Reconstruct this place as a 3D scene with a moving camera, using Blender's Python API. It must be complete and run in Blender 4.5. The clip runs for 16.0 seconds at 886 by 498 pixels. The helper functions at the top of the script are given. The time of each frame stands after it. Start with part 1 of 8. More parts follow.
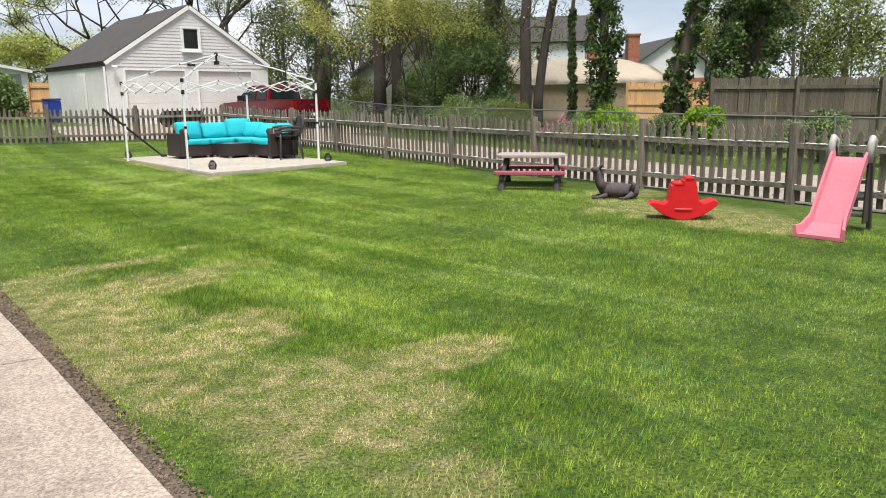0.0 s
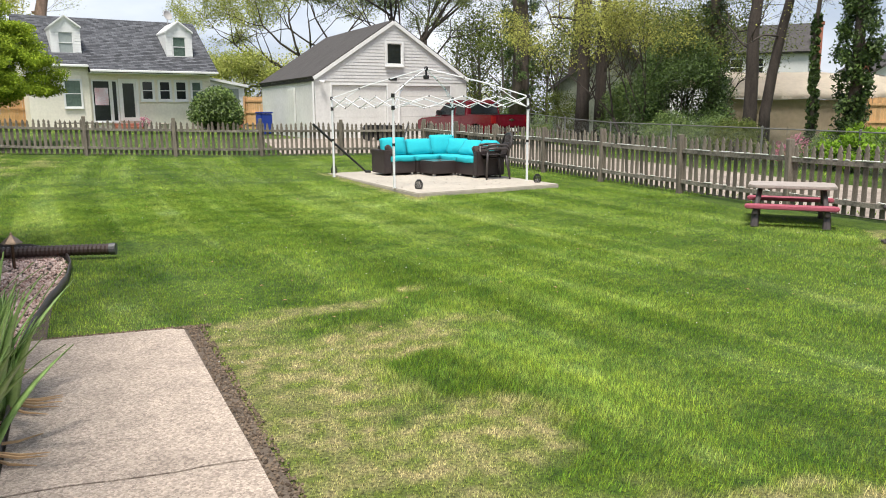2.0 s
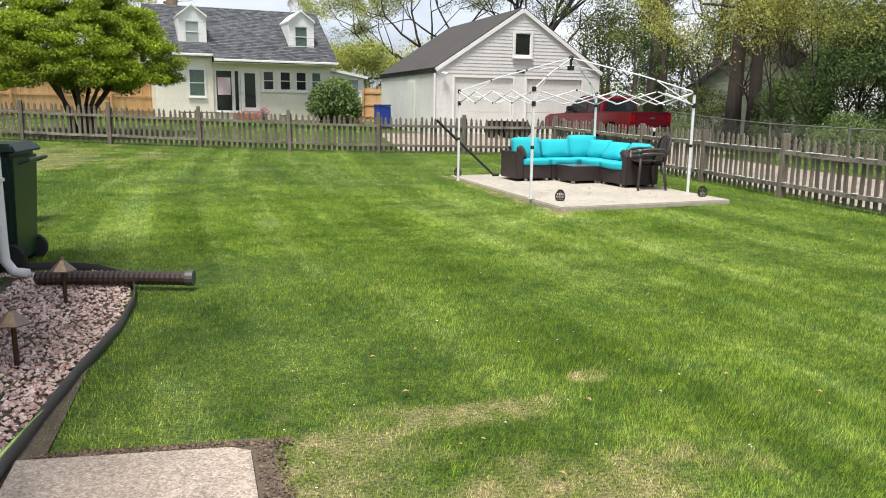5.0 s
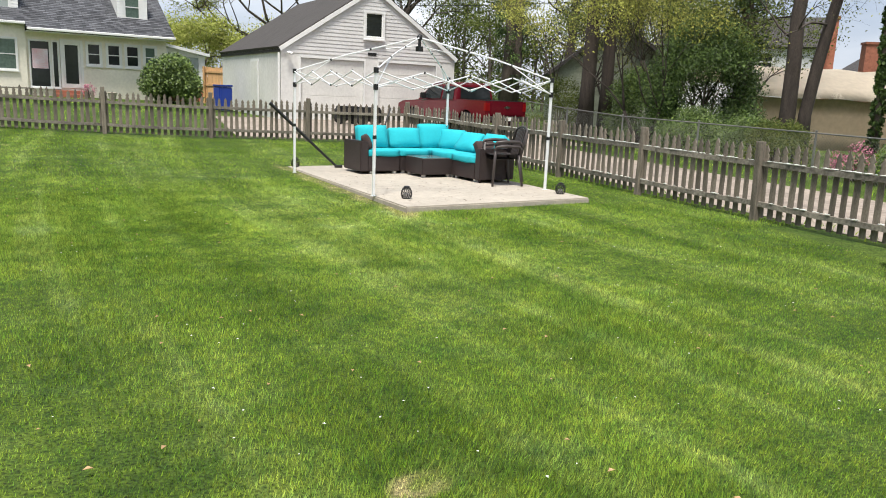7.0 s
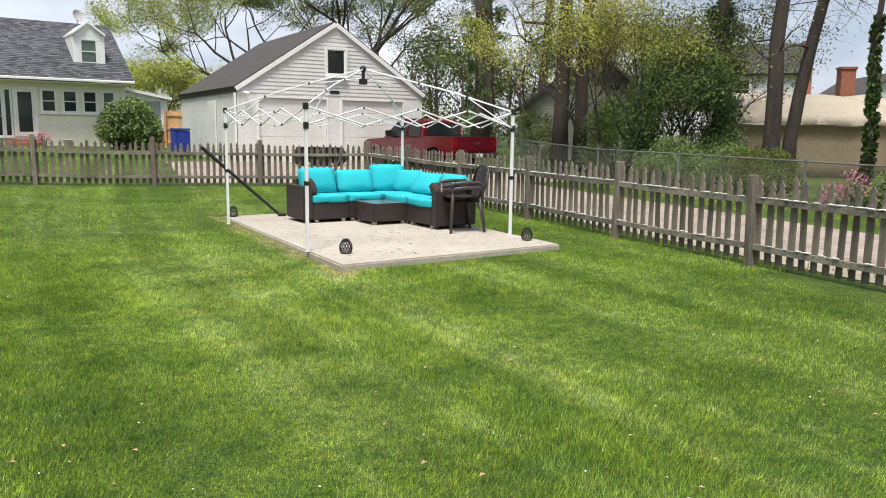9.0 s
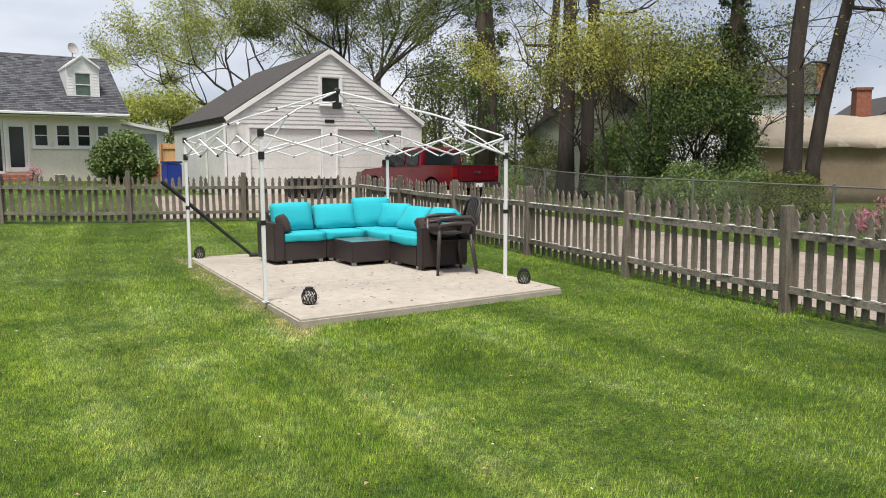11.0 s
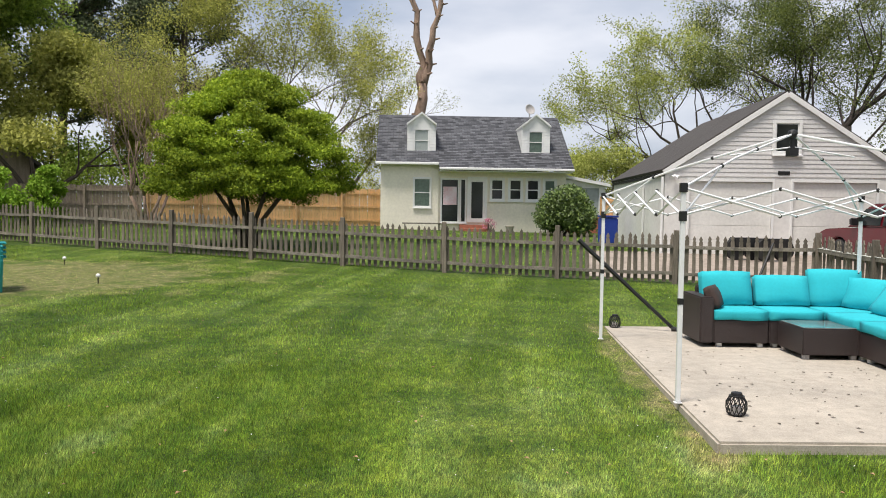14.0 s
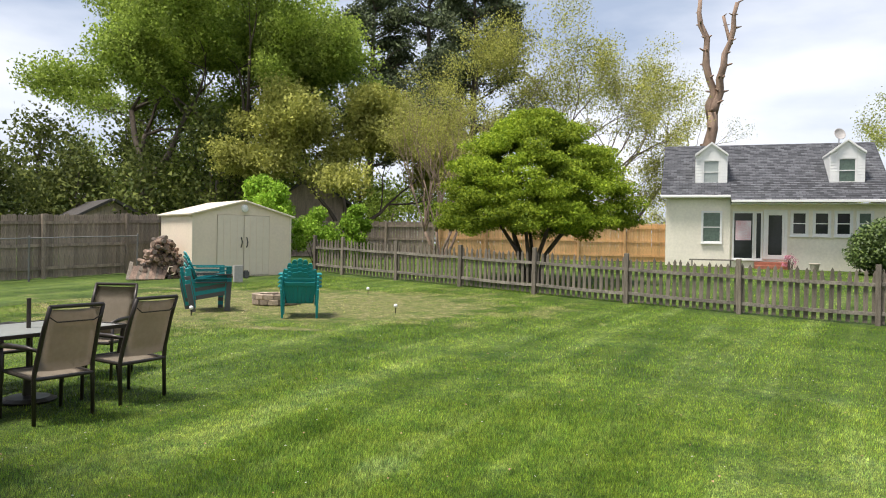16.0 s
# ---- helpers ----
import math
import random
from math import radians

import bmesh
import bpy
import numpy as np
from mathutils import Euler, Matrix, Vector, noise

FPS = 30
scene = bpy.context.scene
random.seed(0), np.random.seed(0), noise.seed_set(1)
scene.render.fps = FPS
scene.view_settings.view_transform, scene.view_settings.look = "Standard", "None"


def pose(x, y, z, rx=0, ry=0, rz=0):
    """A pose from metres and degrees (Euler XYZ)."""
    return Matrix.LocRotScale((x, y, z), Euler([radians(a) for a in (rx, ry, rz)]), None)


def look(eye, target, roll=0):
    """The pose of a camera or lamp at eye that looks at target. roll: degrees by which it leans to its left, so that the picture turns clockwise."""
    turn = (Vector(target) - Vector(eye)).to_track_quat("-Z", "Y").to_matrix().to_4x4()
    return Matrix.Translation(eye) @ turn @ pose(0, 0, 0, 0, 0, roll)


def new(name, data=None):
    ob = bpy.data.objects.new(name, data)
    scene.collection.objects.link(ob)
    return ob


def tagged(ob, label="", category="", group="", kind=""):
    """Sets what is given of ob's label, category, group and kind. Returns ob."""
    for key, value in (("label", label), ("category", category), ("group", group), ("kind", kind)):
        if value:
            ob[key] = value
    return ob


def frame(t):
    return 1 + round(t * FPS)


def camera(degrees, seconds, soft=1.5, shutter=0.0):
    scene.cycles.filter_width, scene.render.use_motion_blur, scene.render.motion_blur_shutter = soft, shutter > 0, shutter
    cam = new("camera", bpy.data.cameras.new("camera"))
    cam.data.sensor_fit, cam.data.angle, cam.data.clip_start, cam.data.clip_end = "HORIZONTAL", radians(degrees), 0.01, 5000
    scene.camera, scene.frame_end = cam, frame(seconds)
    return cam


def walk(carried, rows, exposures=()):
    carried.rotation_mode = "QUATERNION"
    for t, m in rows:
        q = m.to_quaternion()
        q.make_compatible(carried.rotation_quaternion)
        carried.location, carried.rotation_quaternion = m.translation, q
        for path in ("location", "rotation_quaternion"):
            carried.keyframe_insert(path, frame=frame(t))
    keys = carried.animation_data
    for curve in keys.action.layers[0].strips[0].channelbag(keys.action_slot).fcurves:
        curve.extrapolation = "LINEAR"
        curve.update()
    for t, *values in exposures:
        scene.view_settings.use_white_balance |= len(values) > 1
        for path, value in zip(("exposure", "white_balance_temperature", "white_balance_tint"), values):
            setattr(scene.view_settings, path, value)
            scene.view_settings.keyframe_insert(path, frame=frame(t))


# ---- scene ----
cam = camera(60.5, 16.0, soft=1.0)
METRES, EYE, TILT, LEAN, TURN = 10.4, 1.5, 0.0, 0.0, -32.1
ROWS = [
    (0.0, 0.0, 0.0, 0.0, -0.13, -11.35, 0.63),
    (0.5, -0.0204, 0.0272, 0.0017, 4.12, -11.02, 0.8),
    (1.0, -0.0424, 0.0593, 0.0048, 7.79, -10.61, 0.8),
    (1.5, -0.0566, 0.0961, 0.0047, 10.63, -10.27, 0.76),
    (2.0, -0.0737, 0.1265, 0.006, 13.49, -10.24, 0.32),
    (2.5, -0.0843, 0.1557, 0.007, 16.7, -10.38, -0.3),
    (3.0, -0.0963, 0.1908, 0.0078, 20.52, -10.65, -0.86),
    (5.5, -0.1912, 0.3523, 0.0091, 22.05, -10.7, -0.69),
    (6.0, -0.2028, 0.3887, 0.0091, 17.87, -10.94, -1.15),
    (6.5, -0.2037, 0.4272, 0.0086, 14.18, -11.29, -1.85),
    (7.0, -0.192, 0.4718, 0.0069, 11.61, -11.47, -2.37),
    (7.5, -0.1849, 0.5069, 0.0064, 10.38, -11.41, -2.49),
    (8.0, -0.1774, 0.5476, 0.0069, 10.02, -10.99, -2.21),
    (8.5, -0.1707, 0.5901, 0.0081, 10.29, -10.0, -1.44),
    (9.0, -0.1778, 0.6254, 0.0076, 10.17, -8.73, -0.73),
    (11.5, -0.1698, 0.7908, 0.0074, 11.62, -6.39, 0.65),
    (12.0, -0.1746, 0.8208, 0.0066, 15.55, -6.06, 0.43),
    (12.5, -0.1813, 0.852, 0.0093, 21.05, -5.34, 0.12),
    (13.0, -0.1911, 0.8842, 0.0111, 27.72, -4.44, -0.2),
    (13.5, -0.2096, 0.9003, 0.0116, 35.62, -3.52, -0.53),
    (14.0, -0.2178, 0.9083, 0.0141, 43.45, -2.78, -0.75),
    (14.5, -0.2224, 0.9119, 0.0149, 50.05, -2.16, -0.82),
    (15.0, -0.2265, 0.9133, 0.0153, 56.05, -1.55, -0.78),
    (15.5, -0.2292, 0.9135, 0.0159, 60.72, -0.99, -0.85),
    (16.0, -0.2343, 0.9144, 0.0158, 64.37, -0.47, -0.95),
]
walk(cam, [(t, pose(0, 0, EYE, TILT, LEAN, TURN) @ pose(METRES * x, METRES * y, METRES * z, 90 + pitch, roll, yaw)) for t, x, y, z, yaw, pitch, roll in ROWS], exposures=((0, 1.05, 6500, 10), (9, 0.95, 6500, 10), (12.5, 0.70, 6600, 13), (14.5, 0.84, 6600, 12), (16, 1.06, 6600, 12)))

# ---- light ----
world = bpy.data.worlds.new("world")
scene.world = world
world.use_nodes = True
wn, wl = world.node_tree.nodes, world.node_tree.links
wn.clear()
w_out = wn.new("ShaderNodeOutputWorld")
w_bg = wn.new("ShaderNodeBackground")
w_sky = wn.new("ShaderNodeTexSky")
w_sky.sky_type = "NISHITA"
w_sky.sun_disc = False
w_sky.sun_elevation = radians(48)
w_sky.sun_rotation = radians(150)
w_sky.air_density, w_sky.dust_density, w_sky.ozone_density = 1.0, 3.0, 1.0
w_co = wn.new("ShaderNodeTexCoord")
w_map = wn.new("ShaderNodeMapping")
w_map.inputs["Scale"].default_value = (1.0, 1.0, 3.2)
w_noise = wn.new("ShaderNodeTexNoise")
w_noise.inputs["Scale"].default_value = 2.1
w_noise.inputs["Detail"].default_value = 7
w_ramp = wn.new("ShaderNodeValToRGB")
w_ramp.color_ramp.elements[0].position, w_ramp.color_ramp.elements[0].color = 0.36, (1.95, 2.35, 3.05, 1)
w_ramp.color_ramp.elements[1].position, w_ramp.color_ramp.elements[1].color = 0.64, (4.7, 4.85, 5.15, 1)
w_mix = wn.new("ShaderNodeMix")
w_mix.data_type = "RGBA"
w_mix.inputs["Factor"].default_value = 0.86
w_bg.inputs["Strength"].default_value = 0.115
wl.new(w_co.outputs["Generated"], w_map.inputs["Vector"])
wl.new(w_map.outputs["Vector"], w_noise.inputs["Vector"])
w_sep, w_low = wn.new("ShaderNodeSeparateXYZ"), wn.new("ShaderNodeMath")
w_low.operation = "MULTIPLY_ADD"
w_low.inputs[1].default_value = -0.42
w_add = wn.new("ShaderNodeMath")
w_add.operation = "ADD"
wl.new(w_co.outputs["Generated"], w_sep.inputs[0])
wl.new(w_sep.outputs["Z"], w_low.inputs[0])
w_low.inputs[2].default_value = 0.10
wl.new(w_low.outputs[0], w_add.inputs[0])
wl.new(w_noise.outputs["Fac"], w_add.inputs[1])
wl.new(w_add.outputs[0], w_ramp.inputs["Fac"])
wl.new(w_sky.outputs["Color"], w_mix.inputs["A"])
wl.new(w_ramp.outputs["Color"], w_mix.inputs["B"])
wl.new(w_mix.outputs["Result"], w_bg.inputs["Color"])
wl.new(w_bg.outputs["Background"], w_out.inputs["Surface"])
sun = new("sun", bpy.data.lights.new("sun", "SUN"))
sun.data.energy, sun.data.angle, sun.data.color = 3.0, radians(16), (1.0, 0.95, 0.86)
sun.matrix_basis = look((0, 0, 30), (8, 12, -6))


# ---- materials ----
def mat(name, colour, rough=0.7, metal=0.0, vary=0.15, scale=6.0, bump=0.0, bscale=40.0, stretch=(1, 1, 1), per_object=0.0, colour2=None, gloss=0.5):
    m = bpy.data.materials.new(name)
    m.use_nodes = True
    nt = m.node_tree
    n, l = nt.nodes, nt.links
    b = n["Principled BSDF"]
    b.inputs["Roughness"].default_value, b.inputs["Metallic"].default_value = rough, metal
    b.inputs["Specular IOR Level"].default_value = gloss
    co = n.new("ShaderNodeTexCoord")
    mp = n.new("ShaderNodeMapping")
    mp.inputs["Scale"].default_value = stretch
    l.new(co.outputs["Object"], mp.inputs["Vector"])
    big, fine = n.new("ShaderNodeTexNoise"), n.new("ShaderNodeTexNoise")
    big.inputs["Scale"].default_value, big.inputs["Detail"].default_value = scale, 5
    fine.inputs["Scale"].default_value, fine.inputs["Detail"].default_value = scale * 9, 4
    add = n.new("ShaderNodeMath")
    add.operation = "ADD"
    half = n.new("ShaderNodeMath")
    half.operation = "MULTIPLY"
    half.inputs[1].default_value = 0.5
    for t in (big, fine):
        l.new(mp.outputs["Vector"], t.inputs["Vector"])
    l.new(big.outputs["Fac"], add.inputs[0])
    l.new(fine.outputs["Fac"], add.inputs[1])
    l.new(add.outputs[0], half.inputs[0])
    ramp = n.new("ShaderNodeValToRGB")
    c2 = colour2 or tuple(min(1, c * (1 + vary)) for c in colour)
    c1 = tuple(c * (1 - vary) for c in colour)
    ramp.color_ramp.elements[0].position, ramp.color_ramp.elements[0].color = 0.36, (*c1, 1)
    ramp.color_ramp.elements[1].position, ramp.color_ramp.elements[1].color = 0.64, (*c2, 1)
    l.new(half.outputs[0], ramp.inputs["Fac"])
    last = ramp.outputs["Color"]
    if per_object:
        info, hsv = n.new("ShaderNodeObjectInfo"), n.new("ShaderNodeHueSaturation")
        rng = n.new("ShaderNodeMapRange")
        rng.inputs["To Min"].default_value, rng.inputs["To Max"].default_value = 1 - per_object, 1 + per_object
        l.new(info.outputs["Random"], rng.inputs["Value"])
        l.new(rng.outputs["Result"], hsv.inputs["Value"])
        l.new(last, hsv.inputs["Color"])
        last = hsv.outputs["Color"]
    l.new(last, b.inputs["Base Color"])
    if bump:
        bt, bp = n.new("ShaderNodeTexNoise"), n.new("ShaderNodeBump")
        bt.inputs["Scale"].default_value, bt.inputs["Detail"].default_value = bscale, 4
        bp.inputs["Strength"].default_value, bp.inputs["Distance"].default_value = bump, 0.01
        l.new(mp.outputs["Vector"], bt.inputs["Vector"])
        l.new(bt.outputs["Fac"], bp.inputs["Height"])
        l.new(bp.outputs["Normal"], b.inputs["Normal"])
    return m


def soften_normal(n, l, geo, b, amount):
    """Lean the normals of thin leaves and blades upwards, to shade them brighter and evener."""
    vm = n.new("ShaderNodeVectorMath")
    vm.operation = "ADD"
    vm.inputs[1].default_value = (0, 0, amount)
    nm = n.new("ShaderNodeVectorMath")
    nm.operation = "NORMALIZE"
    l.new(geo.outputs["Normal"], vm.inputs[0])
    l.new(vm.outputs["Vector"], nm.inputs[0])
    l.new(nm.outputs["Vector"], b.inputs["Normal"])


def island_mat(name, low, high, rough=0.8, translucent=0.0, vary=0.0):
    """Colour differs from one loose piece of the mesh to the next."""
    m = bpy.data.materials.new(name)
    m.use_nodes = True
    n, l = m.node_tree.nodes, m.node_tree.links
    b = n["Principled BSDF"]
    b.inputs["Roughness"].default_value = rough
    b.inputs["Specular IOR Level"].default_value = 0.3
    geo, ramp = n.new("ShaderNodeNewGeometry"), n.new("ShaderNodeValToRGB")
    ramp.color_ramp.elements[0].color, ramp.color_ramp.elements[1].color = (*low, 1), (*high, 1)
    l.new(geo.outputs["Random Per Island"], ramp.inputs["Fac"])
    big = n.new("ShaderNodeTexNoise")
    big.inputs["Scale"].default_value = 0.5
    hsv = n.new("ShaderNodeHueSaturation")
    rng = n.new("ShaderNodeMapRange")
    rng.inputs["From Min"].default_value, rng.inputs["From Max"].default_value = 0.35, 0.65
    rng.inputs["To Min"].default_value, rng.inputs["To Max"].default_value = 0.75, 1.25
    l.new(geo.outputs["Position"], big.inputs["Vector"])
    l.new(big.outputs["Fac"], rng.inputs["Value"])
    l.new(rng.outputs["Result"], hsv.inputs["Value"])
    l.new(ramp.outputs["Color"], hsv.inputs["Color"])
    l.new(hsv.outputs["Color"], b.inputs["Base Color"])
    if "leaf" in name:
        soften_normal(n, l, geo, b, 0.6)
    if translucent:
        tr, mx = n.new("ShaderNodeBsdfTranslucent"), n.new("ShaderNodeMixShader")
        mx.inputs["Fac"].default_value = translucent
        l.new(hsv.outputs["Color"], tr.inputs["Color"])
        l.new(b.outputs["BSDF"], mx.inputs[1])
        l.new(tr.outputs["BSDF"], mx.inputs[2])
        l.new(mx.outputs["Shader"], n["Material Output"].inputs["Surface"])
    return m


M = {}
M["siding_white"] = mat("siding_white", (0.60, 0.59, 0.585), 0.6, scale=1.2, vary=0.10, bump=0.2)
M["siding_grey"] = mat("siding_grey", (0.40, 0.38, 0.37), 0.6, scale=1.5, vary=0.1, bump=0.15)
M["stucco_white"] = mat("stucco_white", (0.68, 0.67, 0.65), 0.8, scale=0.9, vary=0.10, bump=0.3, bscale=60)
M["stucco_house"] = mat("stucco_house", (0.82, 0.77, 0.66), 0.8, scale=0.9, vary=0.08, bump=0.3, bscale=60)
M["white_paint"] = mat("white_paint", (0.78, 0.78, 0.77), 0.45, scale=3, vary=0.05)
M["white_metal"] = mat("white_metal", (0.80, 0.81, 0.82), 0.35, vary=0.04, scale=10)
M["garage_door"] = mat("garage_door", (0.70, 0.69, 0.66), 0.6, scale=1.4, vary=0.1, bump=0.1)
M["shingle_dark"] = mat("shingle_dark", (0.058, 0.052, 0.050), 0.9, scale=1.2, vary=0.3, bump=0.6, bscale=25, stretch=(1, 4, 1))
M["concrete"] = mat("concrete", (0.42, 0.375, 0.315), 0.85, scale=0.9, vary=0.15, bump=0.3, bscale=120)
M["path"] = mat("path", (0.40, 0.345, 0.30), 0.9, scale=4, vary=0.2, bump=0.9, bscale=110)
def speckle(m, scale, colours):
    n, l = m.node_tree.nodes, m.node_tree.links
    b = n["Principled BSDF"]
    v, co, r, x = n.new("ShaderNodeTexVoronoi"), n.new("ShaderNodeTexCoord"), n.new("ShaderNodeValToRGB"), n.new("ShaderNodeMix")
    v.inputs["Scale"].default_value = scale
    sep = n.new("ShaderNodeSeparateColor")
    l.new(co.outputs["Object"], v.inputs["Vector"])
    l.new(v.outputs["Color"], sep.inputs[0])
    l.new(sep.outputs[0], r.inputs["Fac"])
    r.color_ramp.elements[0].color, r.color_ramp.elements[1].color = (*colours[0], 1), (*colours[1], 1)
    x.data_type, x.blend_type = "RGBA", "MULTIPLY"
    x.inputs["Factor"].default_value = 0.85
    old = b.inputs["Base Color"].links[0].from_socket
    l.new(old, x.inputs["A"])
    l.new(r.outputs["Color"], x.inputs["B"])
    l.new(x.outputs["Result"], b.inputs["Base Color"])


speckle(M["path"], 105, ((0.60, 0.55, 0.52), (1.42, 1.36, 1.30)))
speckle(M["concrete"], 110, ((0.86, 0.86, 0.86), (1.12, 1.12, 1.12)))
M["wicker"] = mat("wicker", (0.032, 0.021, 0.020), 0.5, scale=34, vary=0.6, bump=0.8, bscale=60, stretch=(1, 1, 4))
M["cyan"] = mat("cyan", (0.015, 0.43, 0.50), 0.9, scale=4, vary=0.06, bump=0.15, bscale=15)
M["brown_cloth"] = mat("brown_cloth", (0.05, 0.032, 0.028), 0.9, vary=0.15)
M["dark_plastic"] = mat("dark_plastic", (0.055, 0.045, 0.044), 0.45, vary=0.1)
M["black"] = mat("black", (0.012, 0.012, 0.013), 0.5)
M["fence_wood"] = mat("fence_wood", (0.17, 0.145, 0.115), 0.92, scale=5, vary=0.45, bump=0.6, bscale=30, stretch=(4, 4, 0.6), per_object=0.3)
M["fence_rail"] = mat("fence_rail", (0.19, 0.17, 0.14), 0.92, scale=3, vary=0.5, bump=0.6, bscale=30, per_object=0.2)
M["lichen"] = mat("lichen", (0.56, 0.58, 0.53), 0.95, scale=20, vary=0.3, bump=0.6)
M["old_fence"] = mat("old_fence", (0.26, 0.21, 0.165), 0.92, scale=2, vary=0.4, bump=0.6, stretch=(4, 4, 0.5), per_object=0.25)
M["new_fence"] = mat("new_fence", (0.60, 0.36, 0.17), 0.8, scale=2, vary=0.22, bump=0.4, stretch=(4, 4, 0.5), per_object=0.12)
M["car_red"] = mat("car_red", (0.115, 0.005, 0.013), 0.16, vary=0.08, scale=1, gloss=0.8)
M["rubber"] = mat("rubber", (0.018, 0.018, 0.018), 0.8)
M["chrome"] = mat("chrome", (0.7, 0.7, 0.7), 0.2, 1.0, vary=0.03)
M["window_dark"] = mat("window_dark", (0.018, 0.022, 0.024), 0.06, vary=0.2, scale=1)
M["window_green"] = mat("window_green", (0.10, 0.145, 0.12), 0.1, vary=0.25, scale=1)
M["curtain"] = mat("curtain", (0.34, 0.38, 0.37), 0.5, vary=0.1, scale=1)
M["brick"] = mat("brick", (0.33, 0.12, 0.075), 0.9, scale=5, vary=0.3, bump=0.5, per_object=0.25)
M["shed"] = mat("shed", (0.78, 0.67, 0.54), 0.5, vary=0.06, scale=1.5)
M["shed_trim"] = mat("shed_trim", (0.76, 0.67, 0.55), 0.5, vary=0.05)
M["teal"] = mat("teal", (0.005, 0.25, 0.27), 0.45, vary=0.12, scale=3)
M["grey_plastic"] = mat("grey_plastic", (0.085, 0.085, 0.09), 0.5, vary=0.12, scale=3)
M["bin_green"] = mat("bin_green", (0.010, 0.030, 0.020), 0.4, vary=0.1)
M["blue"] = mat("blue", (0.01, 0.04, 0.30), 0.4, vary=0.1)
M["bark"] = mat("bark", (0.095, 0.075, 0.058), 0.95, scale=3, vary=0.4, bump=1.0, bscale=14, stretch=(3, 3, 0.6))
M["bark_pale"] = mat("bark_pale", (0.27, 0.19, 0.145), 0.95, scale=2, vary=0.4, bump=1.0, bscale=10, stretch=(2, 2, 0.7))
M["bark_grey"] = mat("bark_grey", (0.16, 0.13, 0.11), 0.95, scale=3, vary=0.3, bump=0.8, bscale=14)
M["leaf_maple"] = island_mat("leaf_maple", (0.095, 0.17, 0.008), (0.35, 0.44, 0.03), translucent=0.35)
M["leaf_mid"] = island_mat("leaf_mid", (0.13, 0.20, 0.028), (0.37, 0.47, 0.080), translucent=0.5)
M["leaf_dull"] = island_mat("leaf_dull", (0.045, 0.072, 0.015), (0.18, 0.21, 0.045), translucent=0.3)
M["leaf_olive"] = island_mat("leaf_olive", (0.19, 0.21, 0.04), (0.44, 0.44, 0.10), translucent=0.35)
M["bark_dark"] = mat("bark_dark", (0.055, 0.043, 0.036), 0.95, scale=3, vary=0.4, bump=1.0, bscale=14, stretch=(3, 3, 0.6))
M["leaf_spring"] = island_mat("leaf_spring", (0.20, 0.25, 0.04), (0.42, 0.44, 0.12), translucent=0.35)
M["leaf_pine"] = island_mat("leaf_pine", (0.036, 0.055, 0.024), (0.12, 0.15, 0.06))
M["leaf_ivy"] = island_mat("leaf_ivy", (0.022, 0.045, 0.012), (0.10, 0.16, 0.03), rough=0.5)
M["leaf_bright"] = island_mat("leaf_bright", (0.12, 0.26, 0.01), (0.32, 0.48, 0.05), translucent=0.35)
M["leaf_bush"] = island_mat("leaf_bush", (0.030, 0.065, 0.012), (0.16, 0.23, 0.05), rough=0.5)
M["leaf_pink"] = island_mat("leaf_pink", (0.40, 0.10, 0.18), (0.60, 0.25, 0.32))


# ---- mesh helpers ----
def link(name, me, parent=None, material=None, m=None, label="", kind=""):
    ob = new(name, me)
    if material is not None and not me.materials:
        for x in (material if isinstance(material, (list, tuple)) else [material]):
            me.materials.append(x)
    if m is not None:
        ob.matrix_basis = m
    if parent is not None:
        ob.parent = parent
    return tagged(ob, label=label, kind=kind)


def mesh(name, verts, faces, smooth=False):
    me = bpy.data.meshes.new(name)
    me.from_pydata([tuple(v) for v in verts], [], faces)
    me.update()
    if smooth:
        me.polygons.foreach_set("use_smooth", [True] * len(me.polygons))
    return me


def bm_mesh(name, bm, smooth=False):
    me = bpy.data.meshes.new(name)
    bm.to_mesh(me)
    bm.free()
    if smooth:
        me.polygons.foreach_set("use_smooth", [True] * len(me.polygons))
    return me


def box(bm, x0, x1, y0, y1, z0, z1, m=None):
    vs = [bm.verts.new(v) for v in ((x0, y0, z0), (x1, y0, z0), (x1, y1, z0), (x0, y1, z0), (x0, y0, z1), (x1, y0, z1), (x1, y1, z1), (x0, y1, z1))]
    if m is not None:
        for v in vs:
            v.co = m @ v.co
    for f in ((3, 2, 1, 0), (4, 5, 6, 7), (0, 1, 5, 4), (1, 2, 6, 5), (2, 3, 7, 6), (3, 0, 4, 7)):
        bm.faces.new([vs[i] for i in f])
    return vs


def bevel(bm, w, seg=2):
    bmesh.ops.bevel(bm, geom=bm.edges[:], offset=w, segments=seg, affect="EDGES", clamp_overlap=True)


def box_part(name, dims, material, parent, bev=0.0, seg=2, m=None, label="", smooth=False):
    bm = bmesh.new()
    box(bm, *dims, m)
    if bev:
        bevel(bm, bev, seg)
    return link(name, bm_mesh(name, bm, smooth), parent, material, label=label)


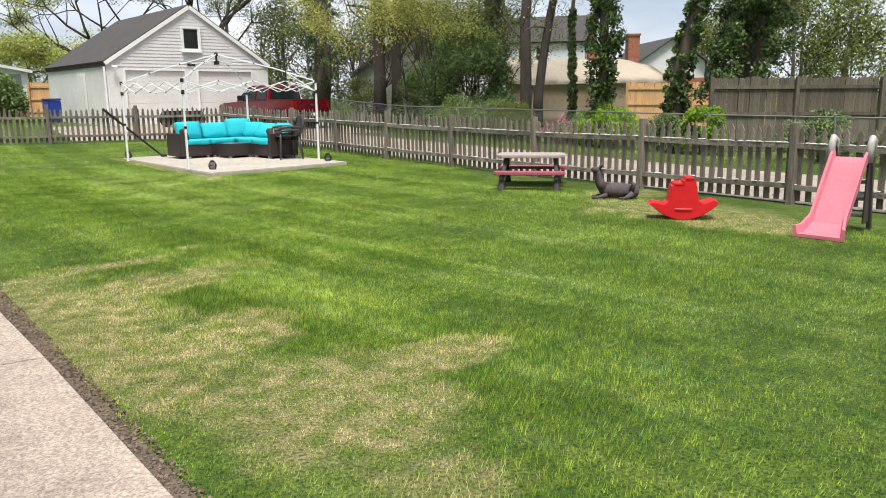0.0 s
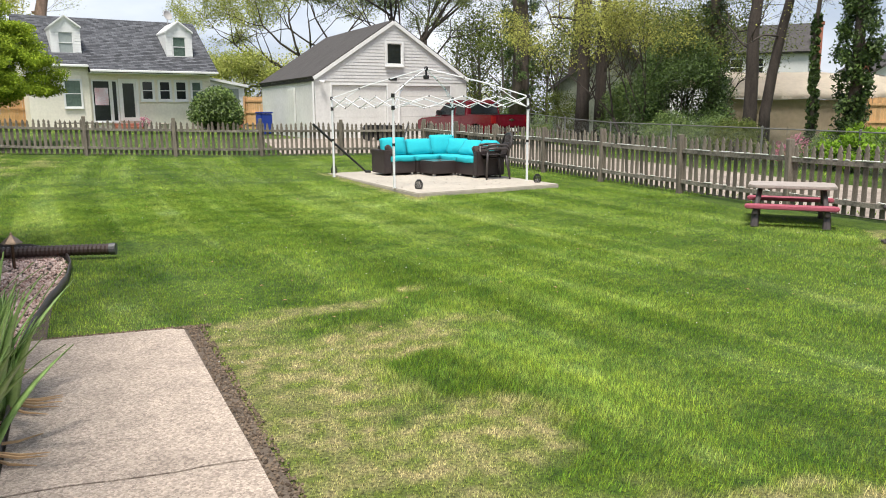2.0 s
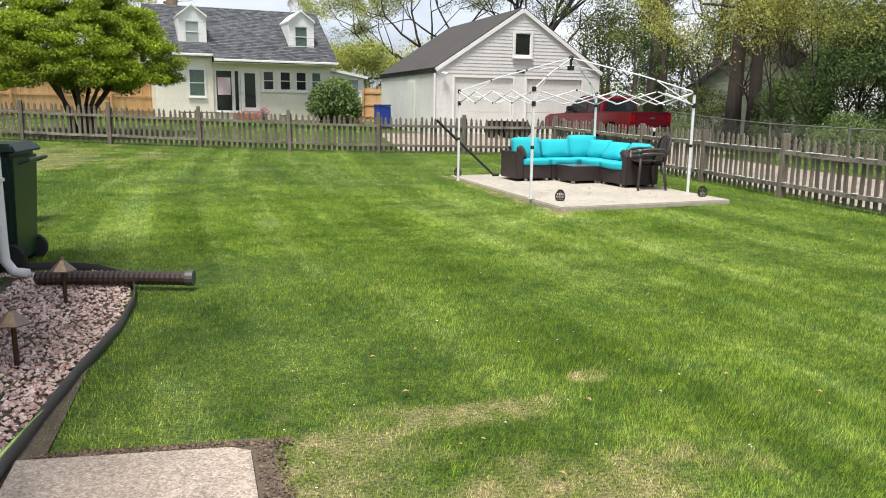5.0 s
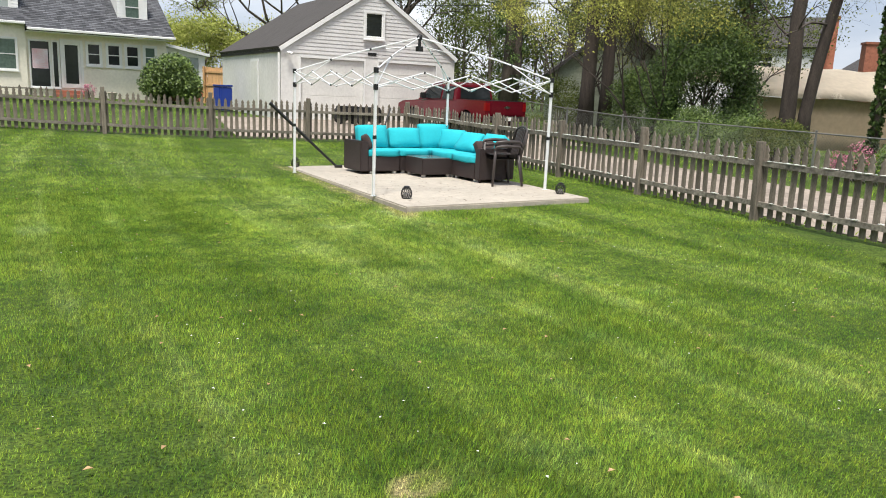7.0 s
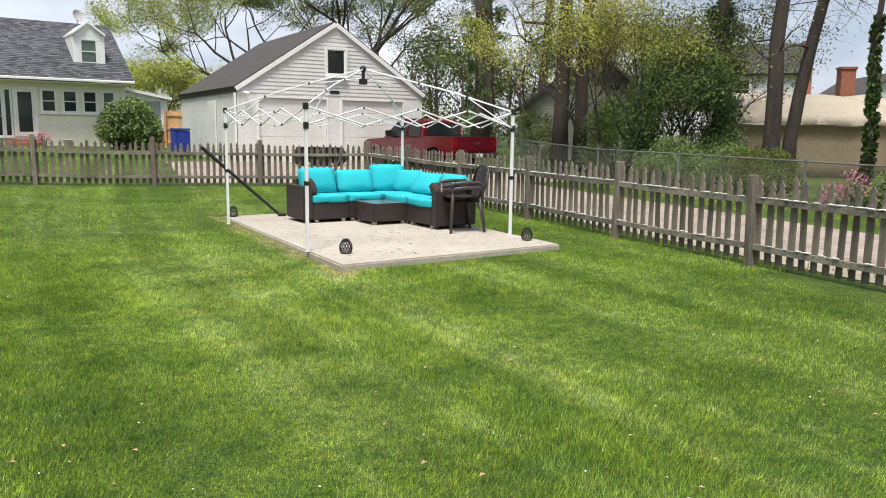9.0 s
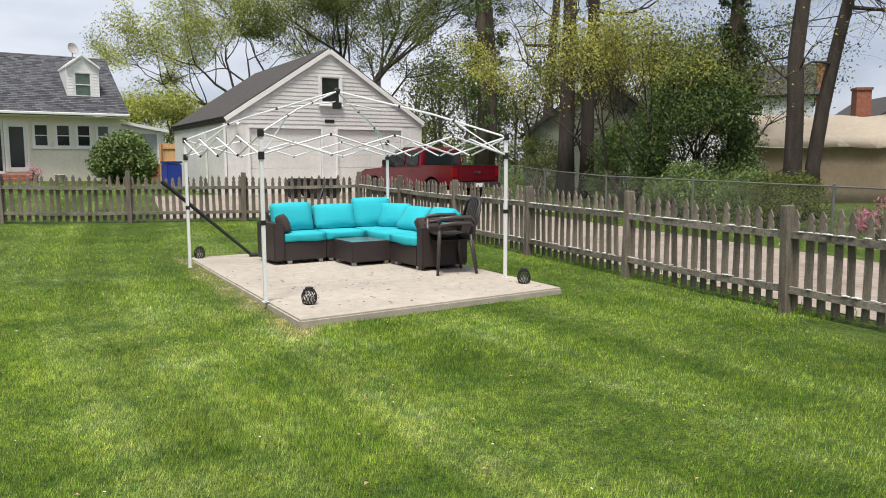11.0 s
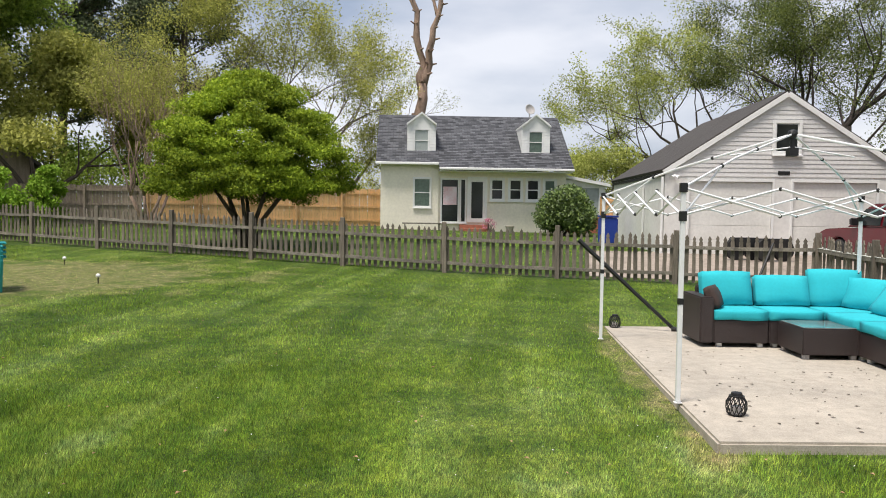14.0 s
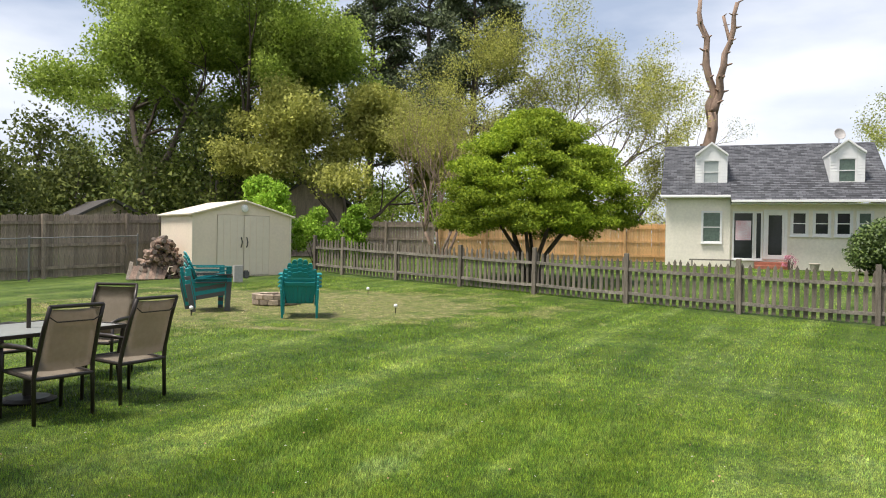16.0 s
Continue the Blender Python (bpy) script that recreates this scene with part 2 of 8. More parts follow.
def tube(bm, a, b, r0, r1=None, seg=8, caps=True):
    a, b = Vector(a), Vector(b)
    r1 = r0 if r1 is None else r1
    d = (b - a).normalized()
    u = d.orthogonal().normalized()
    w = d.cross(u)
    rings = []
    for c, r in ((a, r0), (b, r1)):
        rings.append([bm.verts.new(c + (u * math.cos(k * math.tau / seg) + w * math.sin(k * math.tau / seg)) * r) for k in range(seg)])
    for k in range(seg):
        bm.faces.new((rings[0][k], rings[0][(k + 1) % seg], rings[1][(k + 1) % seg], rings[1][k]))
    if caps:
        bm.faces.new(rings[0][::-1])
        bm.faces.new(rings[1])


def pipe(bm, pts, radii, seg=8):
    """A tapered tube through a run of points."""
    pts = [Vector(p) for p in pts]
    prev = None
    u = None
    for i, p in enumerate(pts):
        d = (pts[min(i + 1, len(pts) - 1)] - pts[max(i - 1, 0)]).normalized()
        u = d.orthogonal().normalized() if u is None else (u - d * u.dot(d)).normalized()
        w = d.cross(u)
        ring = [bm.verts.new(p + (u * math.cos(k * math.tau / seg) + w * math.sin(k * math.tau / seg)) * radii[i]) for k in range(seg)]
        if prev:
            for k in range(seg):
                bm.faces.new((prev[k], prev[(k + 1) % seg], ring[(k + 1) % seg], ring[k]))
        else:
            bm.faces.new(ring[::-1])
        prev = ring
    bm.faces.new(prev)


def lathe(bm, profile, seg=16, m=None):
    prev = None
    for r, z in profile:
        ring = [bm.verts.new((r * math.cos(k * math.tau / seg), r * math.sin(k * math.tau / seg), z)) for k in range(seg)]
        if m is not None:
            for v in ring:
                v.co = m @ v.co
        if prev:
            for k in range(seg):
                bm.faces.new((prev[k], prev[(k + 1) % seg], ring[(k + 1) % seg], ring[k]))
        else:
            bm.faces.new(ring[::-1])
        prev = ring
    bm.faces.new(prev)


def thing(name, m, label, category, group=""):
    ob = new(name)
    ob.empty_display_size = 0.2
    ob.matrix_basis = m
    return tagged(ob, label=label, category=category, group=group)


# ---- ground ----
def ground_z(x, y):
    """The lawn is level by the house and climbs a little to the north and west."""
    f = min(max((y - 11) / 15, 0), 1)
    west = min(max(2 - x, 0), 16)
    z = f * (0.2 + 0.025 * west)
    if y > 26:
        k = min((y - 26) / 5, 1)
        z += (0.30 - 0.008 * west) * k + 0.012 * min(max(y - 34, 0), 14)
    return z


def at(x, y, rz=0, dz=0.0):
    return pose(x, y, ground_z(x, y) + dz, 0, 0, rz)


SLAB = Matrix.Translation((3.95, 14.60, 0)) @ pose(0, 0, 0, 0, 0, 11)
PAD = Matrix.Translation((3.94, 14.50, 0)) @ pose(0, 0, 0, 0, 0, 10)
SLAB_TOP = 0.13


def lawn_nodes(m):
    """Lawn colour by place: mower stripes as painted sheen, uneven growth and dry straw-coloured patches."""
    m.use_nodes = True
    n, l = m.node_tree.nodes, m.node_tree.links
    geo = n.new("ShaderNodeNewGeometry")

    def noise(scale, detail=4, stretch=None):
        t = n.new("ShaderNodeTexNoise")
        t.inputs["Scale"].default_value, t.inputs["Detail"].default_value = scale, detail
        if stretch:
            mp = n.new("ShaderNodeMapping")
            mp.inputs["Scale"].default_value, mp.inputs["Rotation"].default_value = stretch[:3], (0, 0, radians(stretch[3]))
            l.new(geo.outputs["Position"], mp.inputs["Vector"])
            l.new(mp.outputs["Vector"], t.inputs["Vector"])
        else:
            l.new(geo.outputs["Position"], t.inputs["Vector"])
        return t.outputs["Fac"]

    def ramp(v, p0, c0, p1, c1):
        r = n.new("ShaderNodeValToRGB")
        r.color_ramp.elements[0].position, r.color_ramp.elements[0].color = p0, (*c0, 1)
        r.color_ramp.elements[1].position, r.color_ramp.elements[1].color = p1, (*c1, 1)
        l.new(v, r.inputs["Fac"])
        return r.outputs["Color"]

    def mix(f, a, b, kind="MIX"):
        x = n.new("ShaderNodeMix")
        x.data_type, x.blend_type = "RGBA", kind
        l.new(f, x.inputs["Factor"]) if not isinstance(f, float) else setattr(x.inputs["Factor"], "default_value", f)
        l.new(a, x.inputs["A"])
        l.new(b, x.inputs["B"])
        return x.outputs["Result"]

    base = ramp(noise(0.9, 6), 0.36, LAWN_DARK, 0.66, LAWN_LIGHT)
    yellow = ramp(noise(2.6, 5), 0.30, LAWN_DARK, 0.70, LAWN_YELLOW)
    col = mix(0.42, base, yellow)
    tufts = ramp(noise(13, 4), 0.36, (0.62, 0.72, 0.80), 0.62, (1.30, 1.22, 1.25))
    col = mix(0.85, col, tufts, "MULTIPLY")
    cool = ramp(noise(1.35, 3), 0.52, (1.0, 1.0, 1.0), 0.72, (0.88, 0.93, 0.95))
    col = mix(0.9, col, cool, "MULTIPLY")
    # the mower's swathes run away from the house and bend a little
    sep = n.new("ShaderNodeSeparateXYZ")
    l.new(geo.outputs["Position"], sep.inputs[0])

    def calc(op, a, b):
        m_ = n.new("ShaderNodeMath")
        m_.operation = op
        for i_, v_ in enumerate((a, b)):
            if isinstance(v_, float):
                m_.inputs[i_].default_value = v_
            else:
                l.new(v_, m_.inputs[i_])
        return m_.outputs[0]

    far = calc("SUBTRACT", sep.outputs["Y"], 8.0)
    bend = calc("ADD", calc("MULTIPLY", far, 0.22), calc("MULTIPLY", calc("MULTIPLY", far, far), -0.006))
    across = calc("ADD", sep.outputs["X"], bend)
    comb = n.new("ShaderNodeCombineXYZ")
    l.new(across, comb.inputs[0])
    l.new(calc("MULTIPLY", sep.outputs["Y"], 0.045), comb.inputs[1])

    def swathe(scale, detail):
        t_ = n.new("ShaderNodeTexNoise")
        t_.inputs["Scale"].default_value, t_.inputs["Detail"].default_value = scale, detail
        l.new(comb.outputs[0], t_.inputs["Vector"])
        return t_.outputs["Fac"]

    # stripes and tracks put the sheen of leaning mown blades into the colour
    stripes = ramp(swathe(1.05, 1), 0.42, (0.74, 0.82, 0.66), 0.60, (1.16, 1.14, 1.30))
    col = mix(0.9, col, stripes, "MULTIPLY")
    tracks = ramp(swathe(2.6, 2), 0.50, (0.92, 0.95, 0.86), 0.64, (1.34, 1.22, 1.9))
    col = mix(0.8, col, tracks, "MULTIPLY")
    deep = ramp(noise(1.9, 4), 0.32, (0.58, 0.70, 0.52), 0.45, (1.0, 1.0, 1.0))
    col = mix(0.5, col, deep, "MULTIPLY")
    # pale bluish patches: sheen of back-lit blades, painted too
    pale = ramp(noise(2.3, 5), 0.55, (1.0, 1.0, 1.0), 0.68, (1.26, 1.18, 2.0))
    col = mix(0.6, col, pale, "MULTIPLY")
    wob = noise(1.7, 6)
    total = None
    for x, y, rx, ry, rz in DRY:
        mp = n.new("ShaderNodeMapping")
        mp.vector_type = "TEXTURE"
        mp.inputs["Location"].default_value = (x, y, 0)
        mp.inputs["Rotation"].default_value = (0, 0, radians(rz))
        mp.inputs["Scale"].default_value = (rx, ry, 50)
        l.new(geo.outputs["Position"], mp.inputs["Vector"])
        ln = n.new("ShaderNodeVectorMath")
        ln.operation = "LENGTH"
        l.new(mp.outputs["Vector"], ln.inputs[0])
        if total is None:
            total = ln.outputs["Value"]
        else:
            mn = n.new("ShaderNodeMath")
            mn.operation = "MINIMUM"
            l.new(total, mn.inputs[0])
            l.new(ln.outputs["Value"], mn.inputs[1])
            total = mn.outputs[0]
    ad = n.new("ShaderNodeMath")
    ad.operation = "MULTIPLY_ADD"
    ad.inputs[1].default_value = 2.6
    l.new(wob, ad.inputs[0])
    l.new(total, ad.inputs[2])
    mr = n.new("ShaderNodeMapRange")
    mr.inputs["From Min"].default_value, mr.inputs["From Max"].default_value = 2.55, 2.0
    l.new(ad.outputs[0], mr.inputs["Value"])
    tan = ramp(noise(7, 5), 0.38, (0.23, 0.28, 0.06), 0.64, (0.48, 0.42, 0.20))
    speck = n.new("ShaderNodeMapRange")
    speck.inputs["From Min"].default_value, speck.inputs["From Max"].default_value = 0.40, 0.56
    speck.inputs["To Min"].default_value = 0.65
    l.new(noise(4.5, 8), speck.inputs["Value"])
    mm = n.new("ShaderNodeMath")
    mm.operation = "MULTIPLY"
    l.new(mr.outputs["Result"], mm.inputs[0])
    l.new(speck.outputs["Result"], mm.inputs[1])
    return n, l, geo, mix(mm.outputs[0], col, tan)


LAWN_DARK, LAWN_LIGHT, LAWN_YELLOW = (0.072, 0.146, 0.012), (0.200, 0.305, 0.046), (0.262, 0.338, 0.036)
# dry patches: centre, half width, half length, turn
DRY = [(0.52, 5.6, 0.55, 1.8, 7), (1.15, 6.45, 0.85, 0.40, 15), (1.05, 7.45, 0.45, 0.14, 5), (1.25, 4.75, 0.5, 0.55, 0), (1.45, 3.3, 0.55, 0.9, 8), (2.1, 3.6, 0.6, 0.25, 0), (1.9, 7.9, 0.12, 0.10, 0), (7.8, 6.3, 1.5, 0.8, 95), (8.6, 8.4, 0.7, 0.5, 90), (-8.4, 21.2, 4.6, 3.0, 35), (3.55, 17.0, 0.20, 2.6, 8), (-6.0, 18.5, 0.9, 0.2, 20), (-12, 22.0, 1.6, 0.4, 20), (-1.6, 8.9, 0.3, 0.2, 0)]


def lawn_material(name, blades):
    m = bpy.data.materials.new(name)
    n, l, geo, col = lawn_nodes(m)
    b = n["Principled BSDF"]
    b.inputs["Roughness"].default_value = 0.75
    b.inputs["Specular IOR Level"].default_value = 0.25
    hsv, rng = n.new("ShaderNodeHueSaturation"), n.new("ShaderNodeMapRange")
    if blades:
        rng.inputs["To Min"].default_value, rng.inputs["To Max"].default_value = 0.40, 2.15
        l.new(geo.outputs["Random Per Island"], rng.inputs["Value"])
        # blades differ in hue as well, from yellow to blue-green
        wn_, hr = n.new("ShaderNodeTexWhiteNoise"), n.new("ShaderNodeMapRange")
        wn_.noise_dimensions = "1D"
        l.new(geo.outputs["Random Per Island"], wn_.inputs["W"])
        hr.inputs["To Min"].default_value, hr.inputs["To Max"].default_value = 0.47, 0.515
        l.new(wn_.outputs["Value"], hr.inputs["Value"])
        l.new(hr.outputs["Result"], hsv.inputs["Hue"])
    else:
        t = n.new("ShaderNodeTexNoise")
        t.inputs["Scale"].default_value, t.inputs["Detail"].default_value = 55, 5
        l.new(geo.outputs["Position"], t.inputs["Vector"])
        rng.inputs["From Min"].default_value, rng.inputs["From Max"].default_value = 0.3, 0.7
        # bare ground is darkened: the shade between blades is put into its colour
        rng.inputs["To Min"].default_value, rng.inputs["To Max"].default_value = 0.09, 0.85
        l.new(t.outputs["Fac"], rng.inputs["Value"])
        bp = n.new("ShaderNodeBump")
        bp.inputs["Strength"].default_value, bp.inputs["Distance"].default_value = 0.8, 0.03
        l.new(t.outputs["Fac"], bp.inputs["Height"])
        l.new(bp.outputs["Normal"], b.inputs["Normal"])
    l.new(rng.outputs["Result"], hsv.inputs["Value"])
    l.new(col, hsv.inputs["Color"])
    l.new(hsv.outputs["Color"], b.inputs["Base Color"])
    if blades:
        soften_normal(n, l, geo, b, 0.5)
        tr, mx = n.new("ShaderNodeBsdfTranslucent"), n.new("ShaderNodeMixShader")
        mx.inputs["Fac"].default_value = 0.3
        l.new(hsv.outputs["Color"], tr.inputs["Color"])
        l.new(b.outputs["BSDF"], mx.inputs[1])
        l.new(tr.outputs["BSDF"], mx.inputs[2])
        l.new(mx.outputs["Shader"], n["Material Output"].inputs["Surface"])
    return m


M["lawn"] = lawn_material("lawn", False)
M["blades"] = lawn_material("blades", True)
M["gravel"] = mat("gravel", (0.30, 0.25, 0.21), 0.95, scale=1.2, vary=0.3, bump=0.8, bscale=60)
M["soil"] = mat("soil", (0.11, 0.085, 0.065), 1.0, scale=8, vary=0.4, bump=1.0, bscale=60)


def build_ground():
    xs = sorted(set([-600, -200, -90] + list(np.linspace(-45, 45, 61)) + [90, 200, 600]))
    ys = sorted(set([-600, -200, -60] + list(np.linspace(-20, 80, 67)) + [120, 220, 600]))
    verts = [(x, y, ground_z(x, y)) for y in ys for x in xs]
    w = len(xs)
    faces = [(j * w + i, j * w + i + 1, (j + 1) * w + i + 1, (j + 1) * w + i) for j in range(len(ys) - 1) for i in range(w - 1)]
    link("ground", mesh("ground", verts, faces, True), None, M["lawn"], label="mown green back garden lawn with dry straw patches", kind="structure")


def ground_sheet(name, outline, dz, material, label, kind="structure", step=1.5):
    """A thin sheet that follows the ground inside a four-cornered outline."""
    a, b, c, d = [Vector((*p, 0)) for p in outline]
    nx, ny = max(1, int((b - a).length / step)), max(1, int((d - a).length / step))
    verts, faces = [], []
    for j in range(ny + 1):
        for i in range(nx + 1):
            p = a.lerp(b, i / nx).lerp(d.lerp(c, i / nx), j / ny)
            verts.append((p.x, p.y, ground_z(p.x, p.y) + dz))
    for j in range(ny):
        for i in range(nx):
            k = j * (nx + 1) + i
            faces.append((k, k + 1, k + nx + 2, k + nx + 1))
    return tagged(link(name, mesh(name, verts, faces), None, material), label=label, kind=kind)


build_ground()
ground_sheet("alley", [(10.6, -10), (14.4, -10), (11.8, 29), (8.2, 29)], 0.012, M["gravel"], "pale gravel alley behind the picket fence")
ground_sheet("driveway", [(3.0, 26.6), (13.5, 25.6), (13.0, 34.2), (2.8, 33.2)], 0.016, M["gravel"], "gravel driveway before the white garage")


# ---- slab ----
def build_slab():
    bm = bmesh.new()
    v = box(bm, 0, 3.22, 0, 5.25, -0.08, SLAB_TOP)
    for q in v:
        q.co.x += 0.21 * q.co.y / 5.25
        q.co.y += 0.12 * q.co.x / 3.2
    bevel(bm, 0.018, 2)
    tagged(link("patio_slab", bm_mesh("patio_slab", bm), None, M["concrete"], PAD), label="pale concrete patio slab set in the lawn", category="patio", kind="structure")


build_slab()


# ---- fences ----
def picket_mesh(w=0.078, h=1.0, d=0.02):
    bm = bmesh.new()
    a = w / 2
    pts = [(-a, 0), (a, 0), (a, h - 0.14), (a * 0.62, h - 0.115), (a * 0.95, h - 0.075), (0, h), (-a * 0.95, h - 0.075), (-a * 0.62, h - 0.115), (-a, h - 0.14)]
    f = [bm.verts.new((x, -d / 2, z)) for x, z in pts]
    k = [bm.verts.new((x, d / 2, z)) for x, z in pts]
    bm.faces.new(f)
    bm.faces.new(k[::-1])
    for i in range(len(pts)):
        j = (i + 1) % len(pts)
        bm.faces.new((f[j], f[i], k[i], k[j]))
    return bm_mesh("picket", bm)


def board_mesh(name, w, h, d, dog=True):
    bm = bmesh.new()
    a = w / 2
    c = 0.03 if dog else 0.001
    pts = [(-a, 0), (a, 0), (a, h - c), (a - c, h), (-a + c, h), (-a, h - c)]
    f = [bm.verts.new((x, -d / 2, z)) for x, z in pts]
    k = [bm.verts.new((x, d / 2, z)) for x, z in pts]
    bm.faces.new(f)
    bm.faces.new(k[::-1])
    for i in range(len(pts)):
        j = (i + 1) % len(pts)
        bm.faces.new((f[j], f[i], k[i], k[j]))
    return bm_mesh(name, bm)


def picket_fence(name, pts, heights, label, side=-1, lichen=True, gap=0.145, top=1.02, rail=(0.24, 0.80)):
    """Posts at pts, two rails in each bay and pickets nailed to the far side of the rails."""
    rnd = random.Random(hash(len(pts)) % 97)
    fence = thing(name, pose(0, 0, 0), label, "fence")
    pk = picket_mesh()
    pk.materials.append(M["fence_wood"])
    bm = bmesh.new()
    box(bm, -0.05, 0.05, -0.05, 0.05, -0.1, 1.0)
    bevel(bm, 0.008, 1)
    post = bm_mesh("post", bm)
    post.materials.append(M["fence_wood"])
    for p in pts:
        link("post", post, fence, m=at(p[0], p[1], 0) @ pose(0, 0, 0, rnd.uniform(-1, 1), rnd.uniform(-1, 1), rnd.uniform(-6, 6)) @ Matrix.Diagonal((1, 1, heights + rnd.uniform(-0.03, 0.03), 1)))
    for a, b in zip(pts, pts[1:]):
        a3, b3 = Vector((*a, ground_z(*a))), Vector((*b, ground_z(*b)))
        d = b3 - a3
        n = max(1, int(d.length / gap))
        ang = math.degrees(math.atan2(d.y, d.x))
        off = Vector((-d.y, d.x, 0)).normalized() * side
        for h in rail:
            bm = bmesh.new()
            q0, q1 = a3 + Vector((0, 0, h)), b3 + Vector((0, 0, h + rnd.uniform(-0.02, 0.02)))
            steps = 5
            last = None
            for s in range(steps + 1):
                c = q0.lerp(q1, s / steps) + Vector((0, 0, -0.015 * math.sin(math.pi * s / steps)))
                t = off * 0.02
                ring = [bm.verts.new(c + t * a_ + Vector((0, 0, b_))) for a_, b_ in ((-1, -0.035), (1, -0.035), (1, 0.035), (-1, 0.035))]
                if last:
                    for k in range(4):
                        bm.faces.new((last[k], last[(k + 1) % 4], ring[(k + 1) % 4], ring[k]))
                else:
                    bm.faces.new(ring[::-1])
                last = ring
            bm.faces.new(last)
            link("rail", bm_mesh("rail", bm), fence, M["fence_rail"])
            if lichen:
                bm = bmesh.new()
                for _ in range(60 if h > 0.5 else 22):
                    c = q0.lerp(q1, rnd.random()) + Vector((0, 0, 0.036)) - off * rnd.uniform(-0.01, 0.024)
                    r = rnd.uniform(0.008, 0.026)
                    bmesh.ops.create_icosphere(bm, subdivisions=1, radius=r, matrix=Matrix.Translation(c) @ pose(0, 0, 0, 0, 0, ang) @ Matrix.Diagonal((2.2, 0.8, 0.45, 1)))
                link("lichen", bm_mesh("lichen", bm), fence, M["lichen"], label="pale crusty lichen", kind="stuff")
        for i in range(n):
            f = (i + 0.5) / n
            c = a3.lerp(b3, f) + off * 0.036
            c.z += 0.05
            if abs(f - 0.5) * d.length > d.length / 2 - 0.06:
                continue
            link("picket", pk, fence, m=Matrix.Translation(c) @ pose(0, 0, 0, rnd.uniform(-1.2, 1.2), rnd.uniform(-1.6, 1.6), ang) @ Matrix.Diagonal((rnd.uniform(0.9, 1.1), 1, top * rnd.uniform(0.955, 1.02), 1)))
    return fence


NORTH = [(7.45, 25.45), (4.75, 25.7), (2.30, 26.0), (-0.24, 26.1), (-2.73, 26.3), (-5.19, 26.6), (-7.6, 27.0), (-9.95, 27.3), (-12.3, 27.7), (-13.6, 27.9)]
EAST = [(7.45, 25.45), (7.68, 23.0), (7.95, 20.6), (8.22, 18.2), (8.45, 15.9), (8.72, 13.5), (9.0, 11.1), (9.25, 8.7), (9.5, 6.2), (9.75, 3.8), (10.0, 1.4)]


def build_fences():
    picket_fence("picket_fence", NORTH, 1.16, "weathered grey wooden picket fence along the back of the lawn", side=-1, lichen=False)
    picket_fence("picket_fence", EAST, 1.12, "weathered lichen-crusted wooden picket fence beside the gravel alley", side=1)


# ---- garage ----
def wall_with_siding(name, parent, m, w, z0, z1, material, pitch=0.115, top=None):
    """Lapped boards; top(z) gives the left and right end at a height."""
    bm = bmesh.new()
    z = z0
    while z < z1 - 0.01:
        zz = min(z + pitch, z1)
        l0, r0 = top(z) if top else (0, w)
        l1, r1 = top(zz) if top else (0, w)
        vs = [bm.verts.new(v) for v in ((l0, -0.016, z), (r0, -0.016, z), (r1, -0.002, zz), (l1, -0.002, zz), (l0, 0.01, z), (r0, 0.01, z))]
        bm.faces.new(vs[:4])
        bm.faces.new((vs[4], vs[5], vs[1], vs[0]))
        z = zz
    return link(name, bm_mesh(name, bm), parent, material, m)


def gable_wall(bm, w, h, peak, t, holes=()):
    """A solid gable end, cut by holes (x0, x1, z0, z1) that don't overlap in x."""
    xs = sorted(set([0, w / 2, w] + [v for q in holes for v in q[:2]]))
    roof = lambda x: h + (peak - h) * (1 - abs(x - w / 2) / (w / 2))
    for a, b in zip(xs, xs[1:]):
        q = [q for q in holes if q[0] <= a + 1e-6 and q[1] >= b - 1e-6]
        spans = [(0, None)] if not q else [(0, q[0][2]), (q[0][3], None)]
        for z0, z1 in spans:
            if z1 is not None and z1 - z0 < 1e-4:
                continue
            za, zb = (roof(a), roof(b)) if z1 is None else (z1, z1)
            v = [bm.verts.new(p) for p in ((a, 0, z0), (b, 0, z0), (b, 0, zb), (a, 0, za), (a, t, z0), (b, t, z0), (b, t, zb), (a, t, za))]
            for f in ((0, 1, 2, 3), (7, 6, 5, 4), (0, 4, 5, 1), (1, 5, 6, 2), (2, 6, 7, 3), (3, 7, 4, 0)):
                bm.faces.new([v[i] for i in f])


def sash_window(parent, m, w, h, pane="window_dark", trim=0.07, mid=True):
    """Frame, sill, sashes and pane, in the plane y = 0 of m, lower left corner at the origin."""
    win = new("window")
    win.matrix_basis = m
    win.parent = parent
    bm = bmesh.new()
    for a in ((-trim, 0, -trim, h + trim), (w, w + trim, -trim, h + trim), (0, w, h, h + trim), (0, w, -trim, 0)):
        box(bm, a[0], a[1], -0.035, 0.02, a[2], a[3])
    if mid:
        box(bm, 0, w, -0.012, 0.012, h / 2 - 0.022, h / 2 + 0.022)
    for a in ((0, 0.03, 0, h), (w - 0.03, w, 0, h), (0.03, w - 0.03, 0, 0.035), (0.03, w - 0.03, h - 0.03, h)):
        box(bm, a[0], a[1], -0.008, 0.014, a[2], a[3])
    link("window_frame", bm_mesh("window_frame", bm), win, M["white_paint"])
    bm = bmesh.new()
    box(bm, -trim - 0.02, w + trim + 0.02, -0.075, -0.036, -trim - 0.03, -trim + 0.012)
    link("window_sill", bm_mesh("window_sill", bm), win, M["white_paint"])
    bm = bmesh.new()
    box(bm, 0.0, w, 0.018, 0.028, 0.0, h)
    link("pane", bm_mesh("pane", bm), win, M[pane])
    return win


